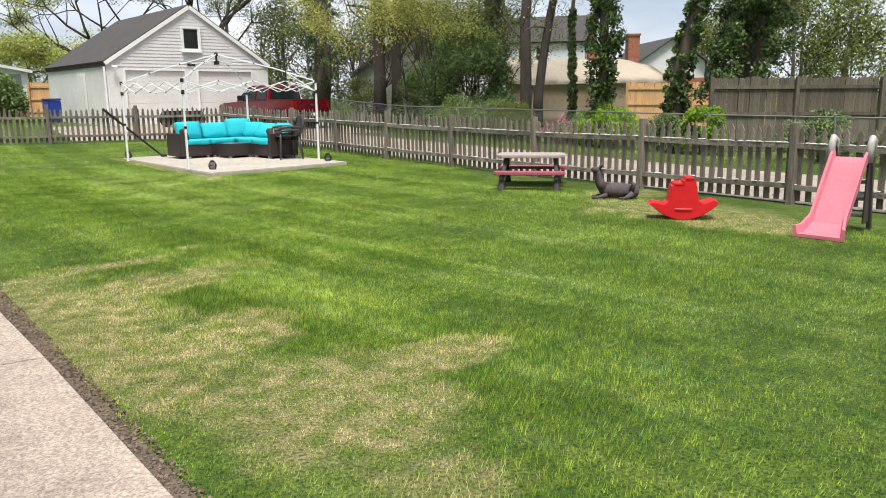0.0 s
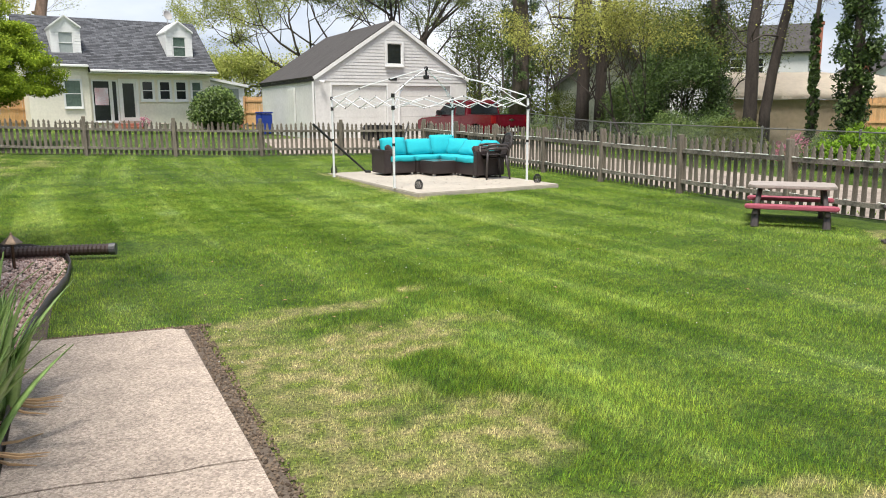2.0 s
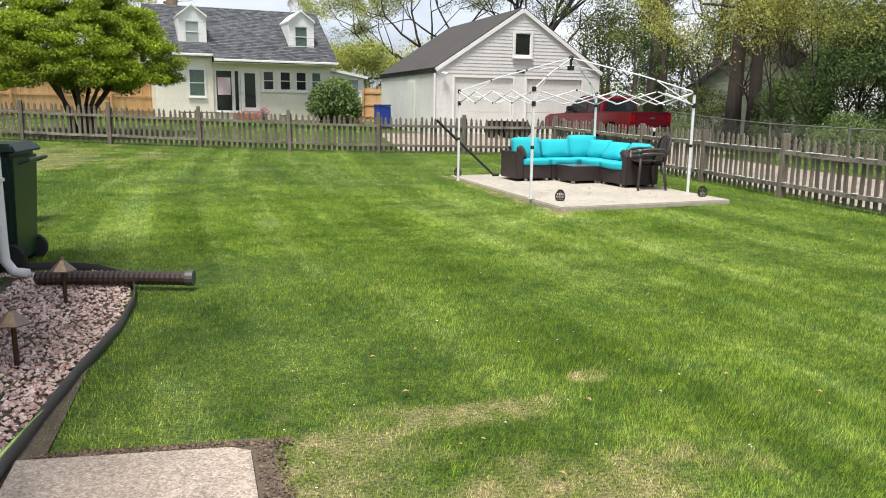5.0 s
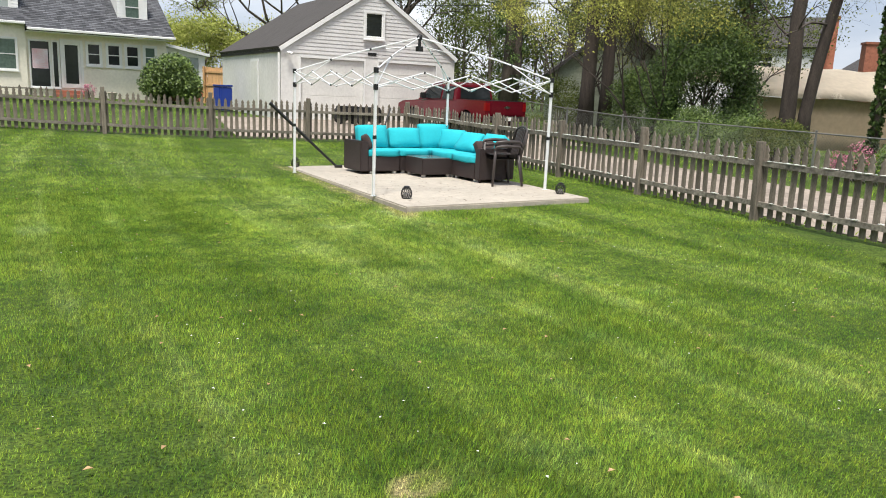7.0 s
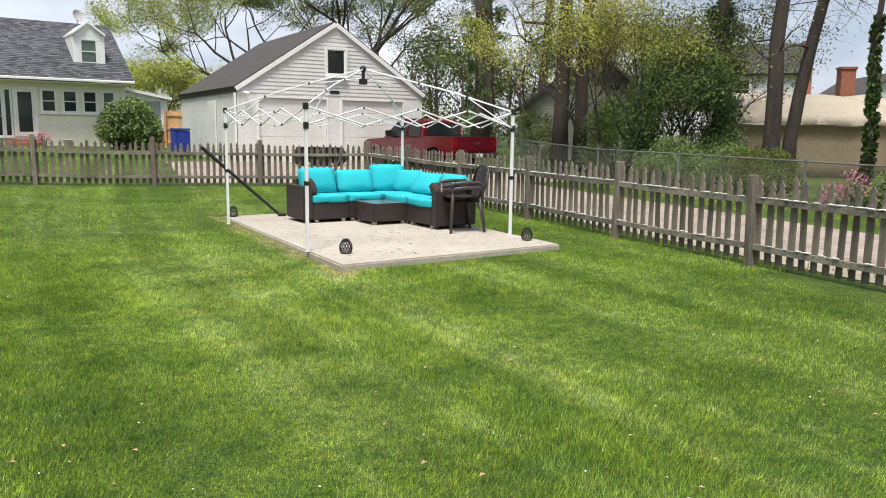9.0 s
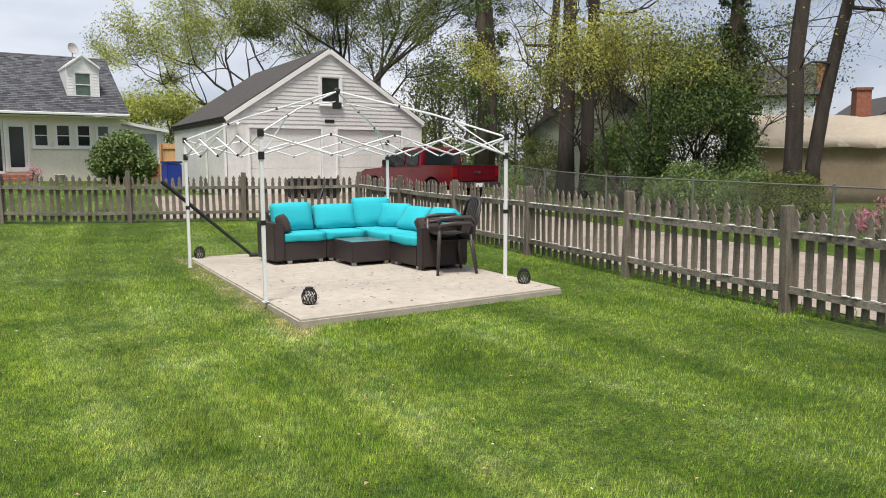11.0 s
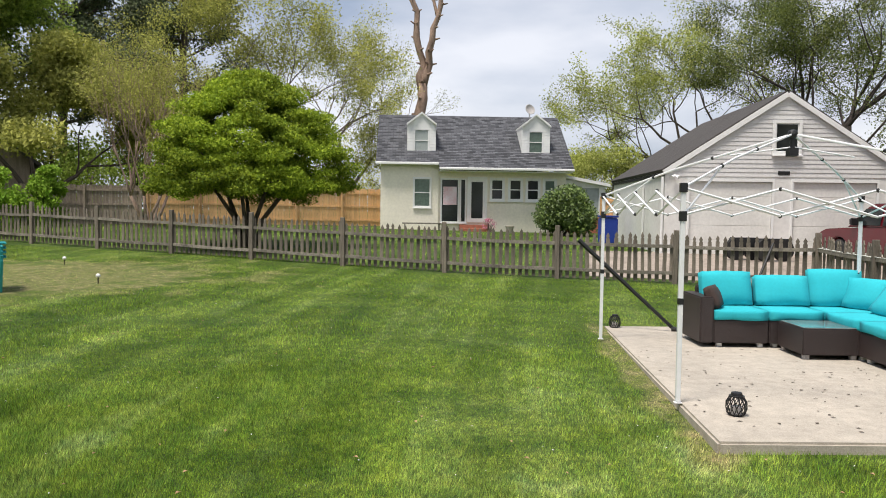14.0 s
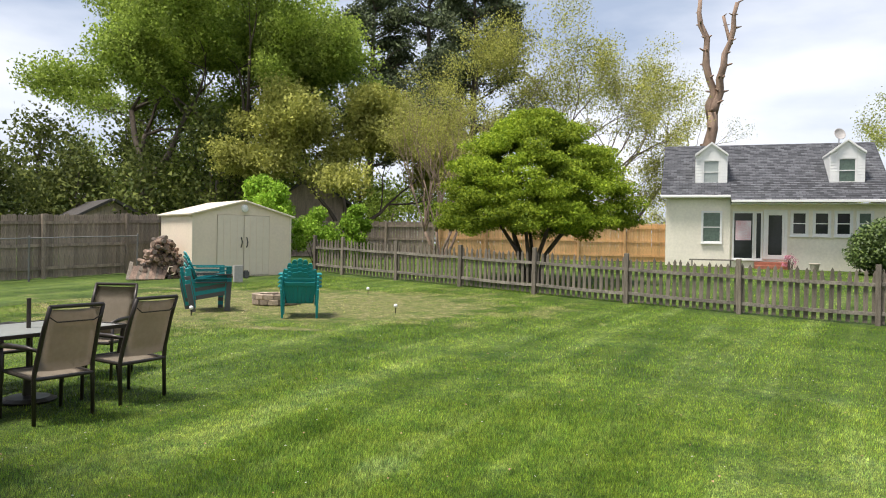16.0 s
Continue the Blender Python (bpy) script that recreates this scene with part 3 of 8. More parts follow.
def build_garage():
    W, D, H, P = 6.95, 8.2, 2.42, 4.70
    base = ground_z(5.1, 32.8) + 0.0
    g = thing("garage", pose(5.08, 32.5, base, 0, 0, 9), "white block and clapboard double garage with a dark gable roof", "garage")
    bm = bmesh.new()
    gable_wall(bm, W, H, P, 0.16, [(0.72, 3.12, 0, 2.15), (3.72, 6.12, 0, 2.15)])
    bmesh.ops.remove_doubles(bm, verts=bm.verts[:], dist=1e-4)
    link("front_wall", bm_mesh("front_wall", bm), g, M["stucco_white"])
    bm = bmesh.new()
    gable_wall(bm, W, H, P, 0.16)
    link("rear_wall", bm_mesh("rear_wall", bm), g, M["stucco_white"], pose(0, D - 0.16, 0))
    box_part("side_wall", (0, 0.16, 0.16, D - 0.16, 0, H), M["stucco_white"], g)
    box_part("side_wall", (W - 0.16, W, 0.16, D - 0.16, 0, H), M["stucco_white"], g)
    wall_with_siding("gable_siding", g, pose(0, -0.004, 0), W, H - 0.12, P - 0.06, M["siding_white"], 0.13,
                     lambda z: (max(0, (z - H) / (P - H)) * W / 2, W - max(0, (z - H) / (P - H)) * W / 2))
    for x in (0.72, 3.72):
        d = new("garage_door")
        d.matrix_basis = pose(x, 0.05, 0)
        d.parent = g
        for k in range(5):
            box_part("door_panel", (0.0, 2.4, 0.0, 0.03, 0.43 * k + 0.004, 0.43 * k + 0.426), M["garage_door"], d, 0.004, 1)
        bm = bmesh.new()
        box(bm, -0.06, 0, -0.075, 0.0, 0, 2.23)
        box(bm, 2.4, 2.46, -0.075, 0.0, 0, 2.23)
        box(bm, 0, 2.4, -0.075, 0.0, 2.15, 2.23)
        link("door_frame", bm_mesh("door_frame", bm), d, M["white_paint"])
    sash_window(g, pose(W / 2 - 0.33, -0.055, 3.02), 0.66, 0.84, mid=False, trim=0.09)
    # roof
    ov, th = 0.06, 0.10
    sl = math.atan2(P - H, W / 2)
    L = (W / 2) / math.cos(sl) + ov
    roof = new("roof")
    roof.parent = g
    for s in (-1, 1):
        bm = bmesh.new()
        box(bm, -L, 0.0, -ov, D + ov, 0.02, 0.02 + th)
        m = pose(W / 2, 0, P) @ (pose(0, 0, 0, 0, -math.degrees(sl), 0) if s < 0 else pose(0, 0, 0, 0, 0, 180) @ pose(0, -D, 0, 0, -math.degrees(sl), 0))
        link("roof_slope", bm_mesh("roof_slope", bm), roof, M["shingle_dark"], m)
        bm = bmesh.new()
        box(bm, -L, 0.0, -ov - 0.03, -ov - 0.002, -0.06, 0.08)
        if s > 0:
            m = pose(W / 2, 0, P) @ Matrix.Diagonal((-1, 1, 1, 1)) @ pose(0, 0, 0, 0, -math.degrees(sl), 0)
            bmesh.ops.reverse_faces(bm, faces=bm.faces[:])
        link("barge_board", bm_mesh("barge_board", bm), roof, M["white_paint"], m)
    box_part("fascia", (-0.055, -0.025, -0.05, D + 0.05, H - 0.12, H - 0.02), M["shingle_dark"], roof)
    # side door
    d = new("side_door")
    d.parent = g
    d.matrix_basis = pose(-0.02, 3.6, 0, 0, 0, -90)
    box_part("door_frame", (0, 1.0, -0.03, 0.0, 0, 2.1), M["white_paint"], d)
    box_part("door_leaf", (0.09, 0.91, -0.045, -0.031, 0.02, 2.02), M["garage_door"], d, 0.004, 1)
    # lamps and number plate
    box_part("number_plate", (3.26, 3.6, -0.03, -0.021, 2.36, 2.47), M["black"], g)
    bm = bmesh.new()
    tube(bm, (0, 0, 0), (0, -0.12, 0.03), 0.02)
    tube(bm, (0.02, -0.1, 0.0), (0.10, -0.2, -0.06), 0.035, 0.06)
    tube(bm, (-0.02, -0.1, 0.0), (-0.10, -0.2, -0.06), 0.035, 0.06)
    link("flood_light", bm_mesh("flood_light", bm), g, M["white_paint"], pose(0.25, -0.02, 2.3))
    box_part("downpipe", (-0.1, -0.03, -0.02, 0.06, 0.0, H - 0.15), M["white_paint"], g, 0.01, 1)
    return g


build_garage()


# ---- neighbour's house ----
def build_house():
    rz = 14
    h = thing("house", pose(-7.28, 45.27, 0.86, 0, 0, rz) @ Matrix.Diagonal((0.95, 1, 1, 1)), "cream single-storey house with grey shingle roof and two dormers", "house")
    W, D = 9.7, 8.0
    # main wall, left part stands forward under the eave, porch part under a lower eave
    E1, E2, R = 3.2, 3.0, 6.0
    holes = {"left": [(2.0, 2.98, 1.15, 2.6)], }
    wall = M["stucco_house"]

    def wall_holes(x0, x1, z0, z1, y, holes, name="wall"):
        bm = bmesh.new()
        xs = sorted(set([x0, x1] + [v for q in holes for v in q[:2]]))
        for a, b in zip(xs, xs[1:]):
            q = [q for q in holes if q[0] <= a + 1e-6 and q[1] >= b - 1e-6]
            for s in ([(z0, z1)] if not q else [(z0, q[0][2]), (q[0][3], z1)]):
                if s[1] - s[0] > 1e-4:
                    box(bm, a, b, y, y + 0.18, *s)
        bmesh.ops.remove_doubles(bm, verts=bm.verts[:], dist=1e-5)
        link(name, bm_mesh(name, bm), h, wall)

    wall_holes(0, 3.0, -0.2, E1, 0, [(1.74, 2.56, 1.05, 2.42)])
    sash_window(h, pose(1.74, -0.022, 1.05), 0.82, 1.37, "window_green")
    px = [(3.16, 4.04, 0.30, 2.42, "window_dark"), (4.16, 4.42, 0.30, 2.42, "window_dark")]
    wins = [(5.78, 6.36, 1.45, 2.42), (6.74, 7.32, 1.45, 2.42), (7.66, 8.24, 1.45, 2.42), (8.58, 9.10, 1.45, 2.42)]
    wall_holes(3.0, W, -0.2, E2 - 0.2, 0.14, [(a, b, c, d) for a, b, c, d, _ in px] + [(4.62, 5.42, 0.30, 2.42)] + wins)
    for a, b, c, d, pane in px:
        sash_window(h, pose(a, 0.118, c), b - a, d - c, pane, mid=False, trim=0.05)
    for a, b, c, d in wins:
        sash_window(h, pose(a, 0.118, c), b - a, d - c, "window_dark" if a < 8.4 else "window_green", trim=0.1)
    box_part("hanging_quilt", (3.25, 3.95, 0.095, 0.105, 1.15, 2.05), mat("quilt", (0.72, 0.42, 0.47), 0.9, scale=2.2, vary=0.05, colour2=(0.80, 0.76, 0.82)), h, 0.004, 1, label="pink and white patterned quilt")
    box_part("porch_blinds", (3.2, 4.0, 0.30, 0.31, 0.32, 1.0), M["curtain"], h)
    d = new("front_door")
    d.matrix_basis = pose(4.62, 0.118, 0.30)
    d.parent = h
    bm = bmesh.new()
    for a in ((-0.12, 0, 0, 2.24), (0.8, 0.92, 0, 2.24), (0, 0.8, 2.12, 2.24)):
        box(bm, a[0], a[1], -0.10, 0.02, a[2], a[3])
    link("door_frame", bm_mesh("door_frame", bm), d, M["white_paint"])
    bm = bmesh.new()
    for a in ((0, 0.1, 0, 2.12), (0.7, 0.8, 0, 2.12), (0.1, 0.7, 2.0, 2.12), (0.1, 0.7, 0, 0.2)):
        box(bm, a[0], a[1], -0.03, 0.01, a[2], a[3])
    link("door_leaf", bm_mesh("door_leaf", bm), d, M["white_paint"])
    box_part("pane", (0.1, 0.7, 0.0, 0.006, 0.2, 2.0), M["window_dark"], d)
    # side and rear walls
    box_part("side_wall", (0, 0.18, 0.18, D, -0.2, E1), wall, h)
    box_part("side_wall", (W - 0.18, W, 0.33, D, -0.2, E2), wall, h)
    box_part("rear_wall", (0.18, W - 0.18, D - 0.18, D, -0.2, E1), wall, h)
    for x in (0.09, W - 0.09):
        bm = bmesh.new()
        v = [(0, 0, E1), (0, D, E1), (0, D / 2, R)]
        a = [bm.verts.new((x - 0.09, y, z)) for _, y, z in v]
        b = [bm.verts.new((x + 0.09, y, z)) for _, y, z in v]
        bm.faces.new(a[::-1]); bm.faces.new(b)
        for i in range(3):
            j = (i + 1) % 3
            bm.faces.new((a[i], a[j], b[j], b[i]))
        link("gable", bm_mesh("gable", bm), h, wall)
    # roof: the courses are laid as lapped strips
    roof = new("roof")
    roof.parent = h

    def slope(x0, x1, y0, z0, y1, z1, name="roof_slope"):
        bm = bmesh.new()
        n = max(2, int(math.hypot(y1 - y0, z1 - z0) / 0.16))
        for i in range(n):
            a, b = i / n, (i + 1) / n
            ya, za, yb, zb = y0 + (y1 - y0) * a, z0 + (z1 - z0) * a, y0 + (y1 - y0) * b, z0 + (z1 - z0) * b
            v = [bm.verts.new(p) for p in ((x0, ya, za + 0.03), (x1, ya, za + 0.03), (x1, yb, zb + 0.012), (x0, yb, zb + 0.012), (x0, ya, za - 0.1), (x1, ya, za - 0.1), (x1, yb, zb - 0.1), (x0, yb, zb - 0.1))]
            for f in ((0, 1, 2, 3), (7, 6, 5, 4), (0, 4, 5, 1), (1, 5, 6, 2), (3, 7, 4, 0)):
                bm.faces.new([v[i] for i in f])
        bmesh.ops.remove_doubles(bm, verts=bm.verts[:], dist=1e-4)
        link(name, bm_mesh(name, bm), roof, M["shingle_grey"])

    slope(-0.25, 3.0, -0.3, E1 - 0.02, D / 2, R)
    slope(3.0, W + 0.25, -0.62, E1 - 0.25, D / 2, R)
    slope(-0.25, W + 0.25, D + 0.3, E1 - 0.02, D / 2, R)
    box_part("gutter", (-0.25, 2.99, -0.42, -0.3, E1 - 0.12, E1), M["white_paint"], roof, 0.02, 1)
    box_part("gutter", (3.01, W + 0.25, -0.74, -0.62, E1 - 0.36, E1 - 0.24), M["white_paint"], roof, 0.02, 1)
    box_part("soffit", (3.01, W + 0.2, -0.6, 0.14, E2 - 0.22, E2 - 0.19), M["white_paint"], roof)
    # dormers
    for x in (1.93, 7.98):
        dm = new("dormer")
        dm.parent = h
        dm.matrix_basis = pose(x - 0.58, 0.66, E1 + 0.26)
        w, hh, pk = 1.5, 1.72, 2.22
        bm = bmesh.new()
        a = (w - 0.72) / 2
        for x0, x1, z0, z1 in ((0, a, 0, hh), (w - a, w, 0, hh), (a, w - a, 0, 0.36), (a, w - a, 1.42, hh)):
            box(bm, x0, x1, 0, 0.1, z0, z1)
        v = [bm.verts.new(p) for p in ((0, 0, hh), (w, 0, hh), (w / 2, 0, pk), (0, 0.1, hh), (w, 0.1, hh), (w / 2, 0.1, pk))]
        for f in ((0, 1, 2), (5, 4, 3), (0, 3, 4, 1), (1, 4, 5, 2), (2, 5, 3, 0)):
            bm.faces.new([v[i] for i in f])
        box(bm, 0, 0.1, 0.1, 2.6, 0, hh)
        box(bm, w - 0.1, w, 0.1, 2.6, 0, hh)
        link("dormer_wall", bm_mesh("dormer_wall", bm), dm, M["white_paint"])
        wall_with_siding("dormer_siding", dm, pose(0, -0.004, 0), a - 0.08, 0.0, hh, M["white_paint"], 0.14)
        wall_with_siding("dormer_siding", dm, pose(w - a + 0.08, -0.004, 0), a - 0.08, 0.0, hh, M["white_paint"], 0.14)
        for s in (-1, 1):
            bm = bmesh.new()
            v = [bm.verts.new(p) for p in ((w / 2, -0.10, pk + 0.08), (w / 2 + s * (w / 2 + 0.03), -0.18, hh - 0.0), (w / 2 + s * (w / 2 + 0.03), 3.0, hh - 0.0), (w / 2, 3.0, pk + 0.08))]
            u = [bm.verts.new(q.co - Vector((0, 0, 0.09))) for q in v]
            fs = [(0, 1, 2, 3), (7, 6, 5, 4), (0, 4, 5, 1), (1, 5, 6, 2), (2, 6, 7, 3)]
            al = v + u
            for f in fs:
                bm.faces.new([al[i] for i in f])
            bmesh.ops.recalc_face_normals(bm, faces=bm.faces[:])
            link("dormer_roof", bm_mesh("dormer_roof", bm), dm, [M["white_paint"]])
        sash_window(dm, pose(a, 0.03, 0.36), 0.72, 1.06, "curtain" if x < 3 else "window_green", trim=0.06)
    # glazed lean-to
    s = new("sunroom")
    s.parent = h
    s.matrix_basis = pose(W, 0.9, 0)
    bm = bmesh.new()
    box(bm, 0, 2.3, 0, 0.12, -0.2, 0.62)
    link("brick_base", bm_mesh("brick_base", bm), s, M["brick"])
    bm = bmesh.new()
    for a in ((0, 0.12, 0.62, 2.5), (0.95, 1.05, 0.62, 2.4), (1.95, 2.3, 0.62, 2.2), (0.12, 0.95, 2.2, 2.5), (1.05, 1.95, 2.1, 2.4)):
        box(bm, a[0], a[1], 0, 0.12, a[2], a[3])
    box(bm, 2.18, 2.3, 0.12, 4, -0.2, 2.2)
    link("sunroom_frame", bm_mesh("sunroom_frame", bm), s, M["white_paint"])
    box_part("pane", (0.12, 0.95, 0.05, 0.06, 0.62, 2.2), M["curtain"], s)
    box_part("pane", (1.05, 1.95, 0.05, 0.06, 0.62, 2.1), M["curtain"], s)
    bm = bmesh.new()
    v = [bm.verts.new(p) for p in ((0, -0.25, 2.75), (2.5, -0.25, 2.32), (2.5, 4, 2.32), (0, 4, 2.75), (0, -0.25, 2.6), (2.5, -0.25, 2.17), (2.5, 4, 2.17), (0, 4, 2.6))]
    for f in ((0, 1, 2, 3), (7, 6, 5, 4), (0, 4, 5, 1), (1, 5, 6, 2), (2, 6, 7, 3), (3, 7, 4, 0)):
        bm.faces.new([v[i] for i in f])
    link("sunroom_roof", bm_mesh("sunroom_roof", bm), s, M["white_paint"])
    # steps
    st = new("steps")
    st.parent = h
    for k in range(2):
        box_part("step", (4.1, 5.6, -0.4 - 0.35 * (1 - k), 0.12 - 0.0 * k - (0.0 if k else 0.35) , -0.2, 0.02 + 0.16 * k), M["brick"], st, 0.01, 1)
    # satellite dish
    ds = new("satellite_dish")
    ds.parent = h
    bm = bmesh.new()
    tube(bm, (0, 0, -0.3), (0, 0, 0.35), 0.025)
    lathe(bm, [(0.02, 0.0), (0.18, 0.03), (0.30, 0.09), (0.285, 0.10), (0.16, 0.045), (0.01, 0.02)], 16, pose(0, 0, 0.4, 70, 0, 20))
    link("dish", bm_mesh("dish", bm), ds, M["siding_grey"], pose(8.2, 3.2, R - 0.1))
    return h


def shingle_grey():
    m = mat("shingle_grey", (0.085, 0.09, 0.10), 0.9, scale=1, vary=0.25, bump=0.3)
    n, l = m.node_tree.nodes, m.node_tree.links
    br, co, mp = n.new("ShaderNodeTexBrick"), n.new("ShaderNodeTexCoord"), n.new("ShaderNodeMapping")
    mp.inputs["Rotation"].default_value = (radians(-33), 0, 0)
    mp.inputs["Scale"].default_value = (1, 1, 1)
    l.new(co.outputs["Object"], mp.inputs["Vector"])
    l.new(mp.outputs["Vector"], br.inputs["Vector"])
    br.inputs["Color1"].default_value, br.inputs["Color2"].default_value = (0.035, 0.037, 0.044, 1), (0.125, 0.13, 0.145, 1)
    br.inputs["Mortar"].default_value = (0.03, 0.03, 0.034, 1)
    br.inputs["Scale"].default_value, br.inputs["Mortar Size"].default_value = 1.0, 0.01
    br.inputs["Brick Width"].default_value, br.inputs["Row Height"].default_value = 0.30, 0.16
    l.new(br.outputs["Color"], n["Principled BSDF"].inputs["Base Color"])
    return m


M["shingle_grey"] = shingle_grey()
build_house()


# ---- trees ----
def leaf_cloud(name, centres, spread, count, size, material, parent, seed, flat=0.6):
    """Many small leaves, each its own small face, gathered round the centres."""
    g = np.random.default_rng(seed)
    centres = np.asarray(centres, float)
    idx = g.integers(0, len(centres), count)
    off = g.normal(0, 1, (count, 3))
    off /= np.linalg.norm(off, axis=1)[:, None] + 1e-9
    off *= (g.random(count) ** 0.5)[:, None] * spread
    off[:, 2] *= flat
    c = centres[idx] + off
    a = g.normal(0, 1, (count, 3))
    a /= np.linalg.norm(a, axis=1)[:, None]
    r = g.normal(0, 1, (count, 3))
    b = np.cross(a, r)
    b /= np.linalg.norm(b, axis=1)[:, None]
    s = size * g.uniform(0.6, 1.35, count)[:, None]
    v = np.stack([c - a * s * 1.1, c + a * s * 0.3 + b * s * 0.65, c + a * s * 0.4 - b * s * 0.5], 1)
    k = 3
    me = bpy.data.meshes.new(name)
    me.vertices.add(count * k)
    me.vertices.foreach_set("co", v.reshape(-1).astype(np.float32))
    me.loops.add(count * k)
    me.loops.foreach_set("vertex_index", np.arange(count * k, dtype=np.int32))
    me.polygons.add(count)
    me.polygons.foreach_set("loop_start", np.arange(0, count * k, k, dtype=np.int32))
    me.update()
    me.validate()
    return link(name, me, parent, material)


def branch(rnd, bm, p, d, length, r, depth, tips, up=0.15, split=3, spread=0.75, seg=6, wob=0.25, thin=0.62):
    """A limb that bends, tapers and forks; fills tips with the ends."""
    n = 4
    pts, rad = [p.copy()], [r]
    for i in range(n):
        d = (d + Vector((rnd.gauss(0, wob), rnd.gauss(0, wob), rnd.gauss(0, wob) + up)) * 0.5).normalized()
        p = p + d * (length / n)
        pts.append(p.copy())
        rad.append(r * (1 - (1 - thin) * (i + 1) / n))
    pipe(bm, pts, rad, seg if depth > 1 else (5 if depth > 0 else 3))
    if depth <= 1:
        tips.extend(pts[2:])
    if depth == 0:
        return
    for k in range(split):
        q = pts[-1] if k < 2 else pts[rnd.randint(2, n)]
        nd = (d + Vector((rnd.gauss(0, spread), rnd.gauss(0, spread), rnd.gauss(0, spread * 0.6)))).normalized()
        branch(rnd, bm, q, nd, length * rnd.uniform(0.6, 0.85), rad[-1] * rnd.uniform(0.6, 0.8), depth - 1, tips, up, split, spread, seg, wob, thin)


def tree(label, x, y, height, trunk_r, leaf, seed, crown=1.0, stems=1, depth=4, first=0.3, leaves=9000, size=0.11, spread=0.7, lean=(0, 0), bark="bark", fork=0.75, up=0.12, flat=0.7, split=3, dz=0.0, name="tree"):
    rnd = random.Random(seed)
    t = thing(name, at(x, y, 0, dz), label, "tree")
    bm = bmesh.new()
    tips = []
    for s in range(stems):
        a = s * math.tau / stems + 0.6
        d = Vector((lean[0], lean[1], 1)).normalized() if stems == 1 else Vector((0.45 * math.cos(a), 0.45 * math.sin(a), 1)).normalized()
        start = Vector((0.08 * math.cos(a) * (stems > 1), 0.08 * math.sin(a) * (stems > 1), -0.15))
        L = height * first
        pipe(bm, [start, start + Vector((0, 0, 0.2)), start + d * L * 0.5 + Vector((rnd.gauss(0, 0.05), rnd.gauss(0, 0.05), 0)), start + d * L], [trunk_r * 1.35, trunk_r * 1.05, trunk_r * 0.9, trunk_r * 0.78], 10)
        top = start + d * L
        for k in range(split):
            nd = (d + Vector((rnd.gauss(0, fork), rnd.gauss(0, fork), rnd.uniform(0, 0.4)))).normalized()
            branch(rnd, bm, top, nd, height * (1 - first) * 0.40 * crown, trunk_r * 0.55, depth - 1, tips, up, split, fork)
    link("trunk", bm_mesh("trunk", bm, True), t, M[bark])
    if leaves and tips:
        leaf_cloud("crown", tips, spread, leaves, size, M[leaf], t, seed, flat)
    return t


def ivy_tree(label, x, y, height, r, seed, leaves=7000, lean=(0.0, 0.0), width=0.45, top_leaf="leaf_mid", top_leaves=2500, start=0.0, full=1.0):
    rnd = random.Random(seed)
    t = thing("ivy_clad_tree", at(x, y), label, "tree")
    bm = bmesh.new()
    n = 8
    pts = [Vector((lean[0] * height * (i / n) + rnd.gauss(0, 0.06), lean[1] * height * (i / n) + rnd.gauss(0, 0.06), -0.2 + (height + 0.2) * i / n)) for i in range(n + 1)]
    pipe(bm, pts, [r * (1.15 - 0.75 * i / n) for i in range(n + 1)], 10)
    tips = []
    for k in range(7):
        p = pts[rnd.randint(4, n)]
        d = Vector((rnd.gauss(0, 1), rnd.gauss(0, 1), rnd.uniform(0.1, 0.9))).normalized()
        branch(rnd, bm, p, d, height * 0.16, r * 0.35, 2, tips, 0.1, 3, 0.8)
    link("trunk", bm_mesh("trunk", bm, True), t, M["bark"])
    ring = []
    for k in range(260):
        f = start + (full - start) * rnd.random()
        i = min(int(f * n), n - 1)
        c = pts[i].lerp(pts[i + 1], f * n - i)
        a = rnd.uniform(0, math.tau)
        q = r * (1.1 - 0.7 * f) + width * rnd.uniform(0.1, 1) * (0.55 + 0.45 * math.sin(f * 9 + seed) ** 2)
        ring.append(c + Vector((math.cos(a) * q, math.sin(a) * q, 0)))
    leaf_cloud("ivy", ring, min(0.28, 0.03 + width * 0.5), int(leaves * 1.5), 0.056, M["leaf_ivy"], t, seed + 5, 1.0)
    if top_leaves:
        leaf_cloud("crown", tips, 0.6, top_leaves, 0.07, M[top_leaf], t, seed + 9, 0.8)
    return t


